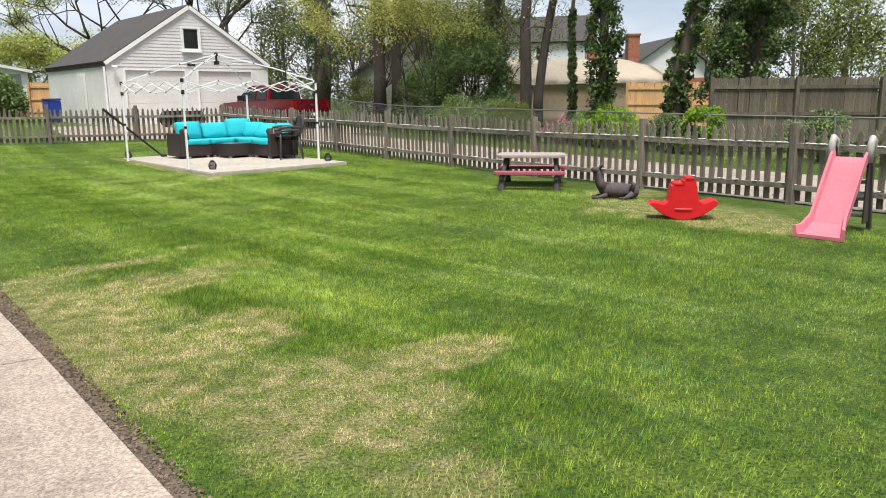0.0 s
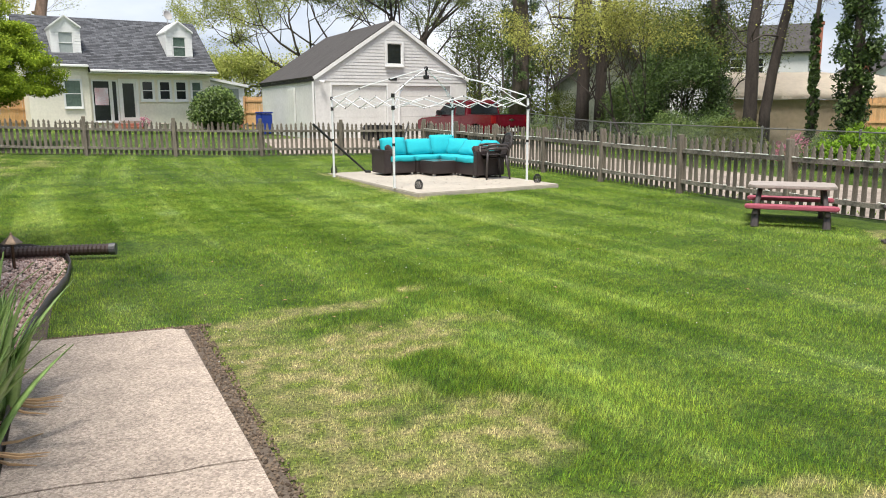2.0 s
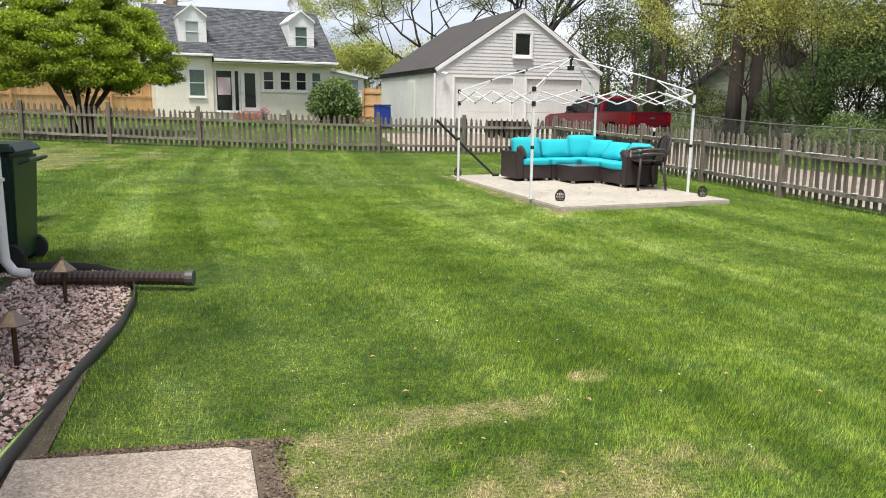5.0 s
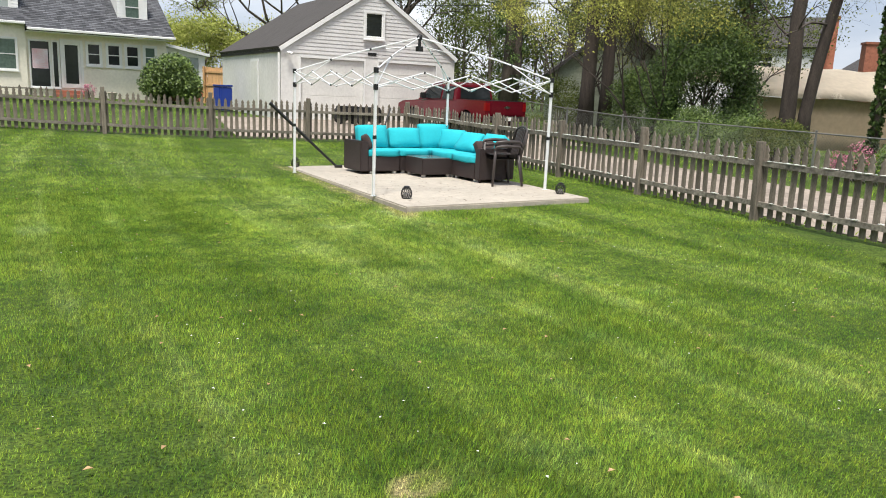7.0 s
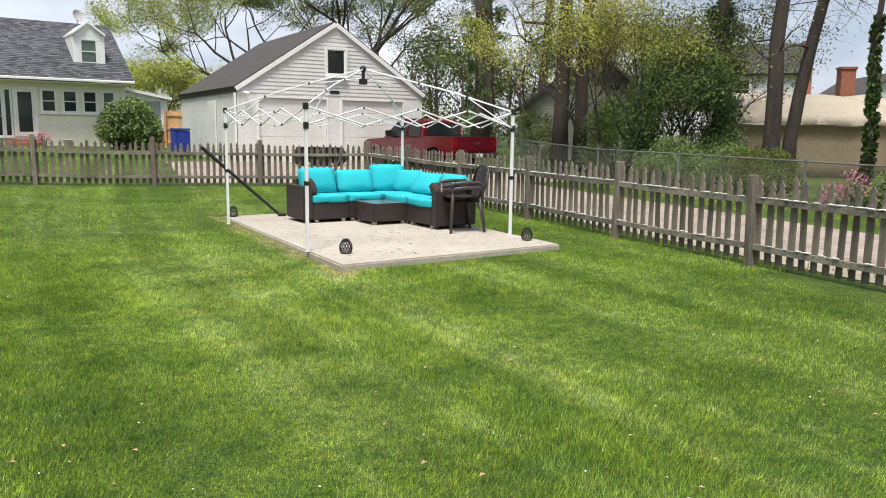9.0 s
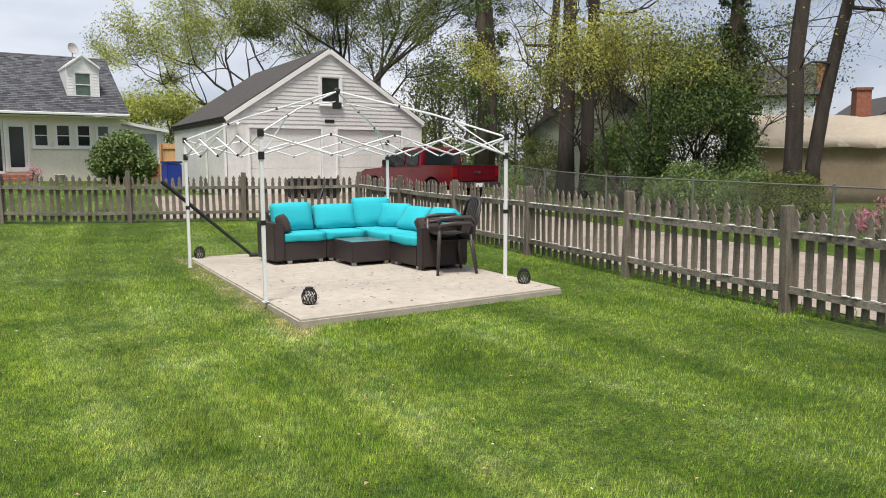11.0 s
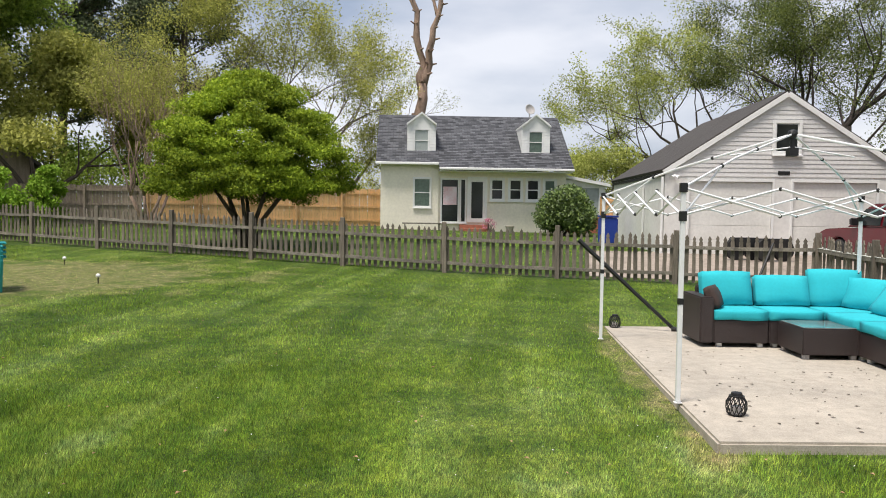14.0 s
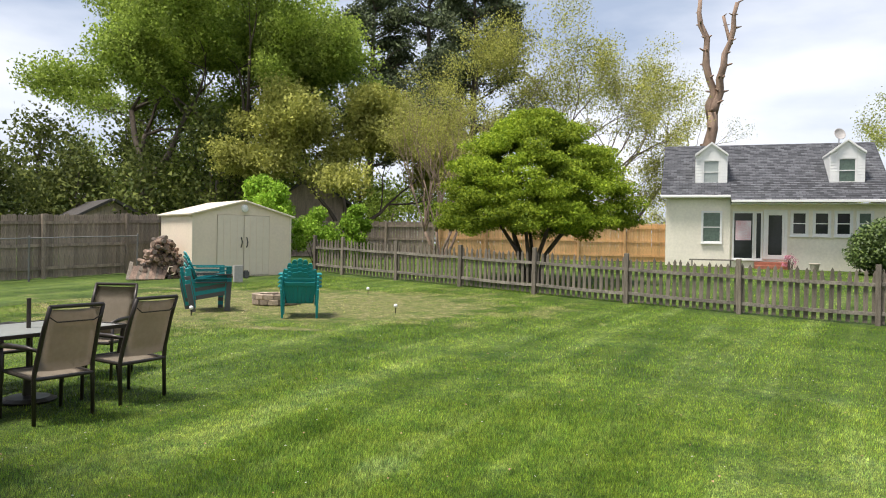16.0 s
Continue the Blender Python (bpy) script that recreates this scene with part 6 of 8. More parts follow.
    for i, (x, y) in enumerate(pts):
        s = g.uniform(0.010, 0.021)
        q = base * s * g.uniform(0.6, 1.2, (6, 3)) + g.normal(0, 0.15 * s, (6, 3))
        a = g.uniform(0, 6.28)
        c, sn = math.cos(a), math.sin(a)
        o = len(verts)
        for v in q:
            verts.append((x + v[0] * c - v[1] * sn, y + v[0] * sn + v[1] * c, 0.022 + v[2] * 0.8 + g.uniform(0, 0.008)))
        faces.extend([(a_ + o, b_ + o, c_ + o) for a_, b_, c_ in fc])
    tagged(link("gravel_bed", mesh("gravel_bed", verts, faces), None, gp), label="pink and white crushed stone in the bed by the house", category="gravel", kind="stuff")
    verts, faces = [], []
    for i in range(2600):
        y = g.uniform(2.0, 7.2) if i % 5 else 7.2
        x = -0.02 + 0.122 * (7.16 - y) + g.uniform(0.0, 0.13) if i % 5 else g.uniform(-1.0, 0.15)
        y += g.uniform(0, 0.06) if i % 5 == 0 else 0
        s = g.uniform(0.003, 0.011)
        o = len(verts)
        for v in base * s * g.uniform(0.6, 1.3, (6, 3)):
            verts.append((x + v[0], y + v[1], 0.018 + v[2]))
        faces.extend([(a_ + o, b_ + o, c_ + o) for a_, b_, c_ in fc])
    tagged(link("soil_crumbs", mesh("soil_crumbs", verts, faces), None, island_mat("crumbs", (0.06, 0.042, 0.03), (0.24, 0.18, 0.13))), label="crumbs of earth and grit along the path edge", category="soil", kind="stuff")
    bm = bmesh.new()
    pts = []
    for a, b in zip(edge, edge[1:]):
        for k in range(6):
            pts.append(Vector(a).lerp(Vector(b), k / 6))
    prev = None
    for i, p in enumerate(pts):
        q = pts[min(i + 1, len(pts) - 1)] - pts[max(i - 1, 0)]
        nrm = Vector((-q.y, q.x)).normalized() * 0.006
        w = 0.01 * noise.noise(Vector((p.x * 2, p.y * 2, 4)))
        ring = [bm.verts.new(v) for v in ((p.x - nrm.x + w, p.y - nrm.y, -0.05), (p.x + nrm.x + w, p.y + nrm.y, -0.05), (p.x + nrm.x + w * 2, p.y + nrm.y, 0.085 + w), (p.x - nrm.x + w * 2, p.y - nrm.y, 0.085 + w))]
        if prev:
            for k in range(4):
                bm.faces.new((prev[k], prev[(k + 1) % 4], ring[(k + 1) % 4], ring[k]))
        prev = ring
    bmesh.ops.recalc_face_normals(bm, faces=bm.faces[:])
    tagged(link("bed_edging", bm_mesh("bed_edging", bm, True), None, M["dark_plastic"]), label="black plastic lawn edging along the gravel bed", category="edging")
    # corrugated drain pipe
    t = thing("drain_pipe", pose(0, 0, 0), "brown corrugated drain pipe laid across the gravel bed", "pipe")
    a, b = Vector((-2.06, 10.62, 0.10)), Vector((-0.80, 10.42, 0.11))
    n = 58
    P = [a.lerp(b, i / n) + Vector((0, 0.02 * math.sin(i * 0.06), 0.0)) for i in range(n + 1)]
    bm = bmesh.new()
    pipe(bm, P, [0.055 + (0.008 if i % 2 else 0) for i in range(n + 1)], 12)
    link("corrugated_tube", bm_mesh("corrugated_tube", bm), t, mat("pipe_brown", (0.055, 0.035, 0.03), 0.5, vary=0.2))
    bm = bmesh.new()
    pipe(bm, [b, b.lerp(a, -0.05)], [0.066, 0.066], 14)
    link("end_collar", bm_mesh("end_collar", bm), t, M["grey_plastic"], label="grey end collar")
    for x, y in ((-1.66, 10.02), (-1.50, 8.5)):
        t = thing("path_light", at(x, y, 0), "bronze mushroom-cap path light in the gravel bed", "garden light", "path lights in the gravel bed")
        bm = bmesh.new()
        tube(bm, (0, 0, -0.05), (0, 0, 0.30), 0.016, seg=8)
        link("stake", bm_mesh("stake", bm), t, mat("bronze_dark", (0.09, 0.05, 0.03), 0.4, 0.5))
        bm = bmesh.new()
        lathe(bm, [(0.10, 0.285), (0.102, 0.292), (0.06, 0.33), (0.015, 0.37), (0.012, 0.39), (0.004, 0.40)], 6)
        link("cap", bm_mesh("cap", bm), t, mat("bronze_cap", (0.30, 0.22, 0.16), 0.35, 0.7))
    # iris clumps
    leaf = mat("iris_leaf", (0.26, 0.40, 0.12), 0.45, vary=0.3, scale=3, per_object=0.25)
    for cx, cy, n, seed in ((-1.04, 5.85, 62, 1), (-1.0, 5.2, 36, 2), (-1.30, 6.5, 36, 5)):
        t = thing("iris_clump", at(cx, cy), "clump of broad sword-shaped iris leaves in the gravel bed", "plant", "iris clumps by the path")
        r = random.Random(seed)
        for k in range(n):
            bm = bmesh.new()
            h, w = r.uniform(0.50, 0.88), r.uniform(0.030, 0.048)
            az, lean_ = r.uniform(0, math.tau), r.uniform(0.05, 0.65)
            prev = None
            for i in range(7):
                f = i / 6
                out = lean_ * h * f * (0.6 + 0.6 * f)
                z = h * f * (1 - 0.25 * lean_ * f)
                ww = w * (1 - f ** 2.2) + 0.001
                c = Vector((out, 0, z))
                ring = [bm.verts.new(c + Vector((0, -ww, 0))), bm.verts.new(c + Vector((0.004, 0, 0.0))), bm.verts.new(c + Vector((0, ww, 0))), bm.verts.new(c + Vector((-0.004, 0, 0)))]
                if prev:
                    for q in range(4):
                        bm.faces.new((prev[q], prev[(q + 1) % 4], ring[(q + 1) % 4], ring[q]))
                prev = ring
            link("leaf", bm_mesh("leaf", bm, True), t, leaf, pose(r.gauss(0, 0.07), r.gauss(0, 0.09), -0.01, 0, 0, math.degrees(az)) @ pose(0, 0, 0, 0, 0, 0))
        for k in range(5):
            bm = bmesh.new()
            az = r.uniform(-0.6, 0.6)
            pipe(bm, [(0, 0, 0.06), (0.12, 0.02, 0.07), (0.26, 0.01, 0.05), (0.38, 0.03, 0.045)], [0.008, 0.01, 0.007, 0.002], 4)
            link("dead_leaf", bm_mesh("dead_leaf", bm), t, M["dry_leaf"], pose(0, 0, 0, 0, 0, math.degrees(az)), label="dry tan fallen leaf")
    # wheeled bin
    for x, y, rz in ((-2.72, 11.62, 0),):
        t = thing("wheeled_bin", at(x, y, rz) @ Matrix.Scale(1.12, 4), "dark green wheeled rubbish bin on the lawn by the house", "bin")
        bm = bmesh.new()
        v = box(bm, -0.24, 0.24, -0.26, 0.26, 0.06, 0.98)
        for q in v[4:]:
            q.co.x *= 1.2
            q.co.y *= 1.2
        bevel(bm, 0.03, 2)
        link("body", bm_mesh("body", bm), t, M["bin_green"])
        bm = bmesh.new()
        v = box(bm, -0.32, 0.33, -0.34, 0.34, 0.985, 1.06)
        for q in v[4:]:
            q.co.x *= 0.85
            q.co.y *= 0.85
        bevel(bm, 0.02, 2)
        link("lid", bm_mesh("lid", bm), t, M["bin_green"])
        bm = bmesh.new()
        pipe(bm, [(0.3, -0.24, 0.9), (0.38, -0.22, 0.93), (0.38, 0.22, 0.93), (0.3, 0.24, 0.9)], [0.016] * 4, 8)
        link("handle", bm_mesh("handle", bm), t, M["bin_green"])
        for s in (-1, 1):
            bm = bmesh.new()
            lathe(bm, [(0.03, -0.03), (0.11, -0.03), (0.12, 0), (0.11, 0.03), (0.03, 0.03)], 18, pose(0.2, s * 0.28, 0.12, 90))
            link("wheel", bm_mesh("wheel", bm), t, M["rubber"])


# ---- play things ----
def build_play():
    # picnic table
    t = thing("picnic_table", at(8.05, 10.02, -42) @ Matrix.Scale(1.0, 4), "small kids' picnic table with grey top and faded pink benches", "picnic table")
    pink = mat("faded_pink", (0.36, 0.085, 0.12), 0.6, vary=0.15)
    topm = mat("table_beige", (0.36, 0.31, 0.28), 0.6, vary=0.12)
    def plate(bm, w, d, z, th, cut):
        pts = [(-w + cut, -d), (w - cut, -d), (w, -d + cut), (w, d - cut), (w - cut, d), (-w + cut, d), (-w, d - cut), (-w, -d + cut)]
        a = [bm.verts.new((x, y, z)) for x, y in pts]
        b = [bm.verts.new((x, y, z + th)) for x, y in pts]
        bm.faces.new(a[::-1]); bm.faces.new(b)
        for i in range(8):
            j = (i + 1) % 8
            bm.faces.new((a[i], a[j], b[j], b[i]))
    bm = bmesh.new()
    plate(bm, 0.56, 0.36, 0.50, 0.045, 0.10)
    bevel(bm, 0.01, 2)
    link("tabletop", bm_mesh("tabletop", bm), t, topm)
    for s in (-1, 1):
        bm = bmesh.new()
        plate(bm, 0.58, 0.13, 0.25, 0.05, 0.05)
        bevel(bm, 0.012, 2)
        link("bench", bm_mesh("bench", bm), t, pink, pose(0, s * 0.55, 0))
        box_part("side_frame", (-0.035, 0.035, -0.66, 0.66, 0.17, 0.245), M["dark_plastic"], t, 0.01, 2, pose(s * 0.44, 0, 0))
        for q in (-1, 1):
            bm = bmesh.new()
            tube(bm, (s * 0.44, q * 0.62, 0), (s * 0.44, q * 0.56, 0.2), 0.055, 0.045, 8)
            link("leg", bm_mesh("leg", bm), t, M["dark_plastic"])
            bm = bmesh.new()
            tube(bm, (s * 0.44, q * 0.42, 0.2), (s * 0.40, q * 0.16, 0.5), 0.035, seg=8)
            link("brace", bm_mesh("brace", bm), t, M["dark_plastic"])
    # deer statue: one plain mesh
    bm = bmesh.new()
    def blob(c, r, s=(1, 1, 1), rz=0, ry=0):
        bmesh.ops.create_icosphere(bm, subdivisions=3, radius=r, matrix=Matrix.Translation(c) @ pose(0, 0, 0, 0, ry, rz) @ Matrix.Diagonal((*s, 1)))
    blob((0, 0, 0.14), 0.16, (1.9, 0.95, 0.85))
    blob((0.22, 0.02, 0.12), 0.13, (1.0, 1.1, 0.9))
    pipe(bm, [(-0.22, 0, 0.16), (-0.31, 0, 0.28), (-0.32, 0, 0.42), (-0.33, 0, 0.47)], [0.10, 0.07, 0.055, 0.05], 10)
    blob((-0.36, 0, 0.48), 0.062, (1.5, 0.85, 0.9), 0, 15)
    for s in (-1, 1):
        pipe(bm, [(-0.31, s * 0.03, 0.51), (-0.28, s * 0.075, 0.56), (-0.27, s * 0.085, 0.60)], [0.018, 0.022, 0.004], 6)
        pipe(bm, [(-0.18, s * 0.1, 0.08), (-0.34, s * 0.09, 0.035), (-0.42, s * 0.07, 0.03)], [0.045, 0.028, 0.022], 6)
        pipe(bm, [(0.22, s * 0.13, 0.1), (0.10, s * 0.18, 0.035), (0.0, s * 0.16, 0.03)], [0.06, 0.03, 0.022], 6)
    pipe(bm, [(0.30, 0.0, 0.16), (0.36, 0.02, 0.22)], [0.03, 0.012], 6)
    pipe(bm, [(0.20, -0.1, 0.15), (0.24, -0.12, 0.25), (0.20, -0.12, 0.29)], [0.05, 0.035, 0.03], 8)
    tagged(link("deer_statue", bm_mesh("deer_statue", bm, True), None, mat("statue_stone", (0.07, 0.055, 0.06), 0.8, vary=0.4, scale=7, bump=0.6), at(8.05, 8.0, -38) @ Matrix.Scale(0.88, 4)), label="dark weathered resting deer statue on the lawn", category="statue")
    # rocker
    t = thing("rocker_toy", at(7.40, 6.27, -42) @ Matrix.Scale(0.84, 4), "bright red moulded plastic rocker with two high seats", "rocker")
    red = mat("toy_red", (0.62, 0.012, 0.018), 0.4, vary=0.08)
    prof = [(-0.48, 0.22), (-0.42, 0.25), (-0.27, 0.22), (-0.21, 0.26), (-0.17, 0.48), (-0.13, 0.51), (-0.03, 0.51), (-0.01, 0.48), (-0.01, 0.56), (0.02, 0.59), (0.13, 0.59), (0.16, 0.56), (0.21, 0.28), (0.28, 0.24), (0.42, 0.29), (0.48, 0.27)]
    prof += [(0.48 * f, 0.235 * f * f) for f in np.linspace(0.94, -0.94, 13)]
    bm = bmesh.new()
    A, B = [[bm.verts.new((x, y, zz)) for x, zz in prof] for y in (-0.2, 0.2)]
    bm.faces.new(A)
    bm.faces.new(B[::-1])
    for k in range(len(prof)):
        q = (k + 1) % len(prof)
        bm.faces.new((A[q], A[k], B[k], B[q]))
    bmesh.ops.recalc_face_normals(bm, faces=bm.faces[:])
    bmesh.ops.bevel(bm, geom=[e for e in bm.edges if abs(e.verts[0].co.y - e.verts[1].co.y) < 1e-6], offset=0.018, segments=2, affect="EDGES", clamp_overlap=True)
    link("hull", bm_mesh("hull", bm), t, red)
    for x in (-0.08, 0.075):
        box_part("top_rib", (-0.065, 0.065, -0.21, 0.21, 0.0, 0.03), red, t, 0.012, 2, pose(x, 0, 0.50 if x < 0 else 0.58))
    for s in (-1, 1):
        box_part("side_groove", (-0.12, 0.12, -0.008, 0.008, 0.0, 0.03), red, t, 0.006, 1, pose(0, s * 0.207, 0.14))
    # slide
    t = thing("toddler_slide", at(8.05, 4.55, 0), "faded pink plastic slide with brown ladder and grey handles", "slide")
    t.matrix_basis = at(7.94, 4.60, 12) @ Matrix.Diagonal((0.64, 0.70, 0.86, 1))
    fade = mat("slide_pink", (0.58, 0.17, 0.22), 0.5, vary=0.12, scale=2)
    bm = bmesh.new()
    prof = [(-0.86, 0.05), (-0.72, 0.06), (-0.5, 0.17), (-0.25, 0.42), (0.0, 0.68), (0.2, 0.88), (0.32, 0.94)]
    prev = None
    for i, (x, z) in enumerate(prof):
        w = 0.27 if i > 1 else 0.27 + 0.05 * (2 - i)
        ring = [bm.verts.new(p) for p in ((x, -w, z + 0.10), (x, -w + 0.04, z + 0.10), (x, -w + 0.06, z), (x, w - 0.06, z), (x, w - 0.04, z + 0.10), (x, w, z + 0.10), (x, w, z - 0.04), (x, -w, z - 0.04))]
        if prev:
            for k in range(8):
                bm.faces.new((prev[k], prev[(k + 1) % 8], ring[(k + 1) % 8], ring[k]))
        else:
            bm.faces.new(ring[::-1])
        prev = ring
    bm.faces.new(prev)
    bmesh.ops.recalc_face_normals(bm, faces=bm.faces[:])
    link("chute", bm_mesh("chute", bm), t, fade)
    for s in (-1, 1):
        box_part("ladder_side", (-0.05, 0.05, -0.03, 0.03, 0, 1.1), M["dark_plastic"], t, 0.012, 2, pose(0.68, s * 0.26, 0, 0, -12, 0))
        bm = bmesh.new()
        pipe(bm, [(0.30, s * 0.28, 0.88), (0.30, s * 0.28, 1.10), (0.36, s * 0.28, 1.17), (0.46, s * 0.27, 1.14), (0.47, s * 0.27, 0.95)], [0.05, 0.055, 0.055, 0.05, 0.045], 10)
        link("hand_grip", bm_mesh("hand_grip", bm, True), t, M["siding_grey"], label="pale grey hand grip")
    for k in range(4):
        box_part("step", (-0.09, 0.09, -0.24, 0.24, -0.02, 0.02), M["siding_grey"], t, 0.01, 2, pose(0.67 - 0.055 * k, 0, 0.18 + 0.22 * k))
    box_part("base_bar", (-0.2, 0.95, -0.05, 0.05, 0, 0.07), M["siding_grey"], t, 0.015, 2, pose(0, 0.3, 0))
    box_part("side_panel", (-0.17, 0.2, -0.012, 0.012, 0.1, 0.9), M["dark_plastic"], t, 0.02, 2, pose(0.5, -0.25, 0))


# ---- fences beyond the lawn ----
def board_fence(label, a, b, h, material, board=0.14, cap=False, rails_front=True, group=""):
    f = thing("board_fence", pose(0, 0, 0), label, "fence")
    rnd = random.Random(int(abs(a[0]) * 10))
    me = board_mesh("fence_board", board - 0.008, h, 0.02)
    me.materials.append(M[material])
    A, B = Vector(a), Vector(b)
    d = B - A
    ang = math.degrees(math.atan2(d.y, d.x))
    nrm = Vector((d.y, -d.x)).normalized()
    n = int(d.length / board)
    for i in range(n):
        p = A.lerp(B, (i + 0.5) / n)
        link("fence_board", me, f, m=at(p.x, p.y, ang) @ pose(0, 0, rnd.uniform(0.0, 0.03), 0, rnd.uniform(-0.5, 0.5), 0) @ Matrix.Diagonal((1, 1, rnd.uniform(0.985, 1.01), 1)))
    k = max(1, round(d.length / 2.4))
    for i in range(k + 1):
        p = A.lerp(B, i / k) + nrm * 0.09
        box_part("post", (-0.05, 0.05, -0.05, 0.05, -0.1, h + 0.03), M[material], f, 0.006, 1, at(p.x, p.y, ang))
    for i in range(k):
        p, q = A.lerp(B, i / k) + nrm * 0.034, A.lerp(B, (i + 1) / k) + nrm * 0.034
        for z in (0.3, h * 0.52, h - 0.22):
            bm = bmesh.new()
            P, Q = Vector((p.x, p.y, ground_z(*p) + z)), Vector((q.x, q.y, ground_z(*q) + z))
            v = []
            for c in (P, Q):
                for o, zz in ((-0.018, -0.045), (0.018, -0.045), (0.018, 0.045), (-0.018, 0.045)):
                    v.append(bm.verts.new(c + Vector((nrm.x * o, nrm.y * o, zz))))
            for fc in ((0, 1, 2, 3), (7, 6, 5, 4), (0, 4, 5, 1), (1, 5, 6, 2), (2, 6, 7, 3), (3, 7, 4, 0)):
                bm.faces.new([v[i_] for i_ in fc])
            link("rail", bm_mesh("rail", bm), f, M[material])
    return f


def chain_link(label, pts, h=1.15, mesh_step=0.075):
    f = thing("chain_link_fence", pose(0, 0, 0), label, "fence")
    galv = M["galvanised"]
    for p in pts:
        bm = bmesh.new()
        tube(bm, (0, 0, -0.1), (0, 0, h + 0.03), 0.027, seg=8)
        bmesh.ops.create_icosphere(bm, subdivisions=1, radius=0.035, matrix=Matrix.Translation((0, 0, h + 0.04)))
        link("post", bm_mesh("post", bm), f, galv, at(*p))
    wires = bmesh.new()
    for a, b in zip(pts, pts[1:]):
        A, B = Vector((*a, ground_z(*a))), Vector((*b, ground_z(*b)))
        bm = bmesh.new()
        tube(bm, A + Vector((0, 0, h)), B + Vector((0, 0, h)), 0.018, seg=6)
        link("top_rail", bm_mesh("top_rail", bm), f, galv)
        L = (B - A).length
        n = int(L / mesh_step)
        u = (B - A) / L
        k = h / mesh_step
        for i in range(-int(k), n):
            for s in (1, -1):
                t0, t1 = i * mesh_step, i * mesh_step + h
                c0, c1 = max(0, t0), min(L, t1)
                if c1 - c0 < 0.02:
                    continue
                z0, z1 = (c0 - t0), (c1 - t0)
                if s < 0:
                    z0, z1 = h - z0, h - z1
                tube(wires, A + u * c0 + Vector((0, 0, z0)), A + u * c1 + Vector((0, 0, z1)), 0.0015, seg=3, caps=False)
    link("wire_mesh", bm_mesh("wire_mesh", wires), f, galv, kind="stuff", label="galvanised diamond wire mesh")


M["galvanised"] = mat("galvanised", (0.20, 0.20, 0.19), 0.6, 0.4, vary=0.2)
M["dry_leaf"] = mat("dry_leaf", (0.40, 0.26, 0.14), 0.9, vary=0.2)
M["white_far"] = mat("white_far", (0.62, 0.62, 0.62), 0.7, vary=0.06, scale=1)
M["mossy"] = mat("mossy_siding", (0.30, 0.32, 0.25), 0.9, vary=0.3, scale=2)
M["cream_cloth"] = mat("cream_cloth", (0.66, 0.58, 0.47), 0.8, vary=0.08, scale=0.6)
M["dark_fence"] = mat("dark_fence", (0.11, 0.095, 0.070), 0.92, scale=2, vary=0.45, bump=0.6, stretch=(4, 4, 0.5), per_object=0.25)
M["tan_cloth"] = mat("tan_cloth", (0.48, 0.39, 0.28), 0.9, vary=0.12, scale=0.6)


def build_far_fences():
    board_fence("tall weathered grey board fence along the far side of the lawn", (-19.6, 17.0), (-17.2, 29.0), 1.85, "old_fence")
    chain_link("galvanised chain-link fence before the grey board fence", [(-18.6, 17.5), (-17.9, 21.0), (-17.3, 24.0)], 1.2)
    board_fence("old grey board fence behind the neighbour's lawn", (-27.0, 37.5), (-18.2, 42.0), 1.85, "old_fence")
    board_fence("new honey-coloured board fence beside the cream house", (-18.0, 42.2), (-7.9, 48.4), 1.95, "new_fence")
    board_fence("new honey-coloured board fence behind the garage", (3.4, 46.5), (5.6, 45.2), 1.8, "new_fence")
    board_fence("tall weathered grey board fence across the alley", (16.2, 13.0), (23.5, 8.4), 1.85, "dark_fence")
    chain_link("galvanised chain-link fence along the far side of the alley", [(16.2, 3.0), (15.9, 6.2), (15.6, 9.3), (15.3, 12.3), (15.0, 15.4), (14.76, 18.35), (14.4, 21.9), (14.1, 25.0), (13.9, 28.0), (13.8, 31)], 0.98)


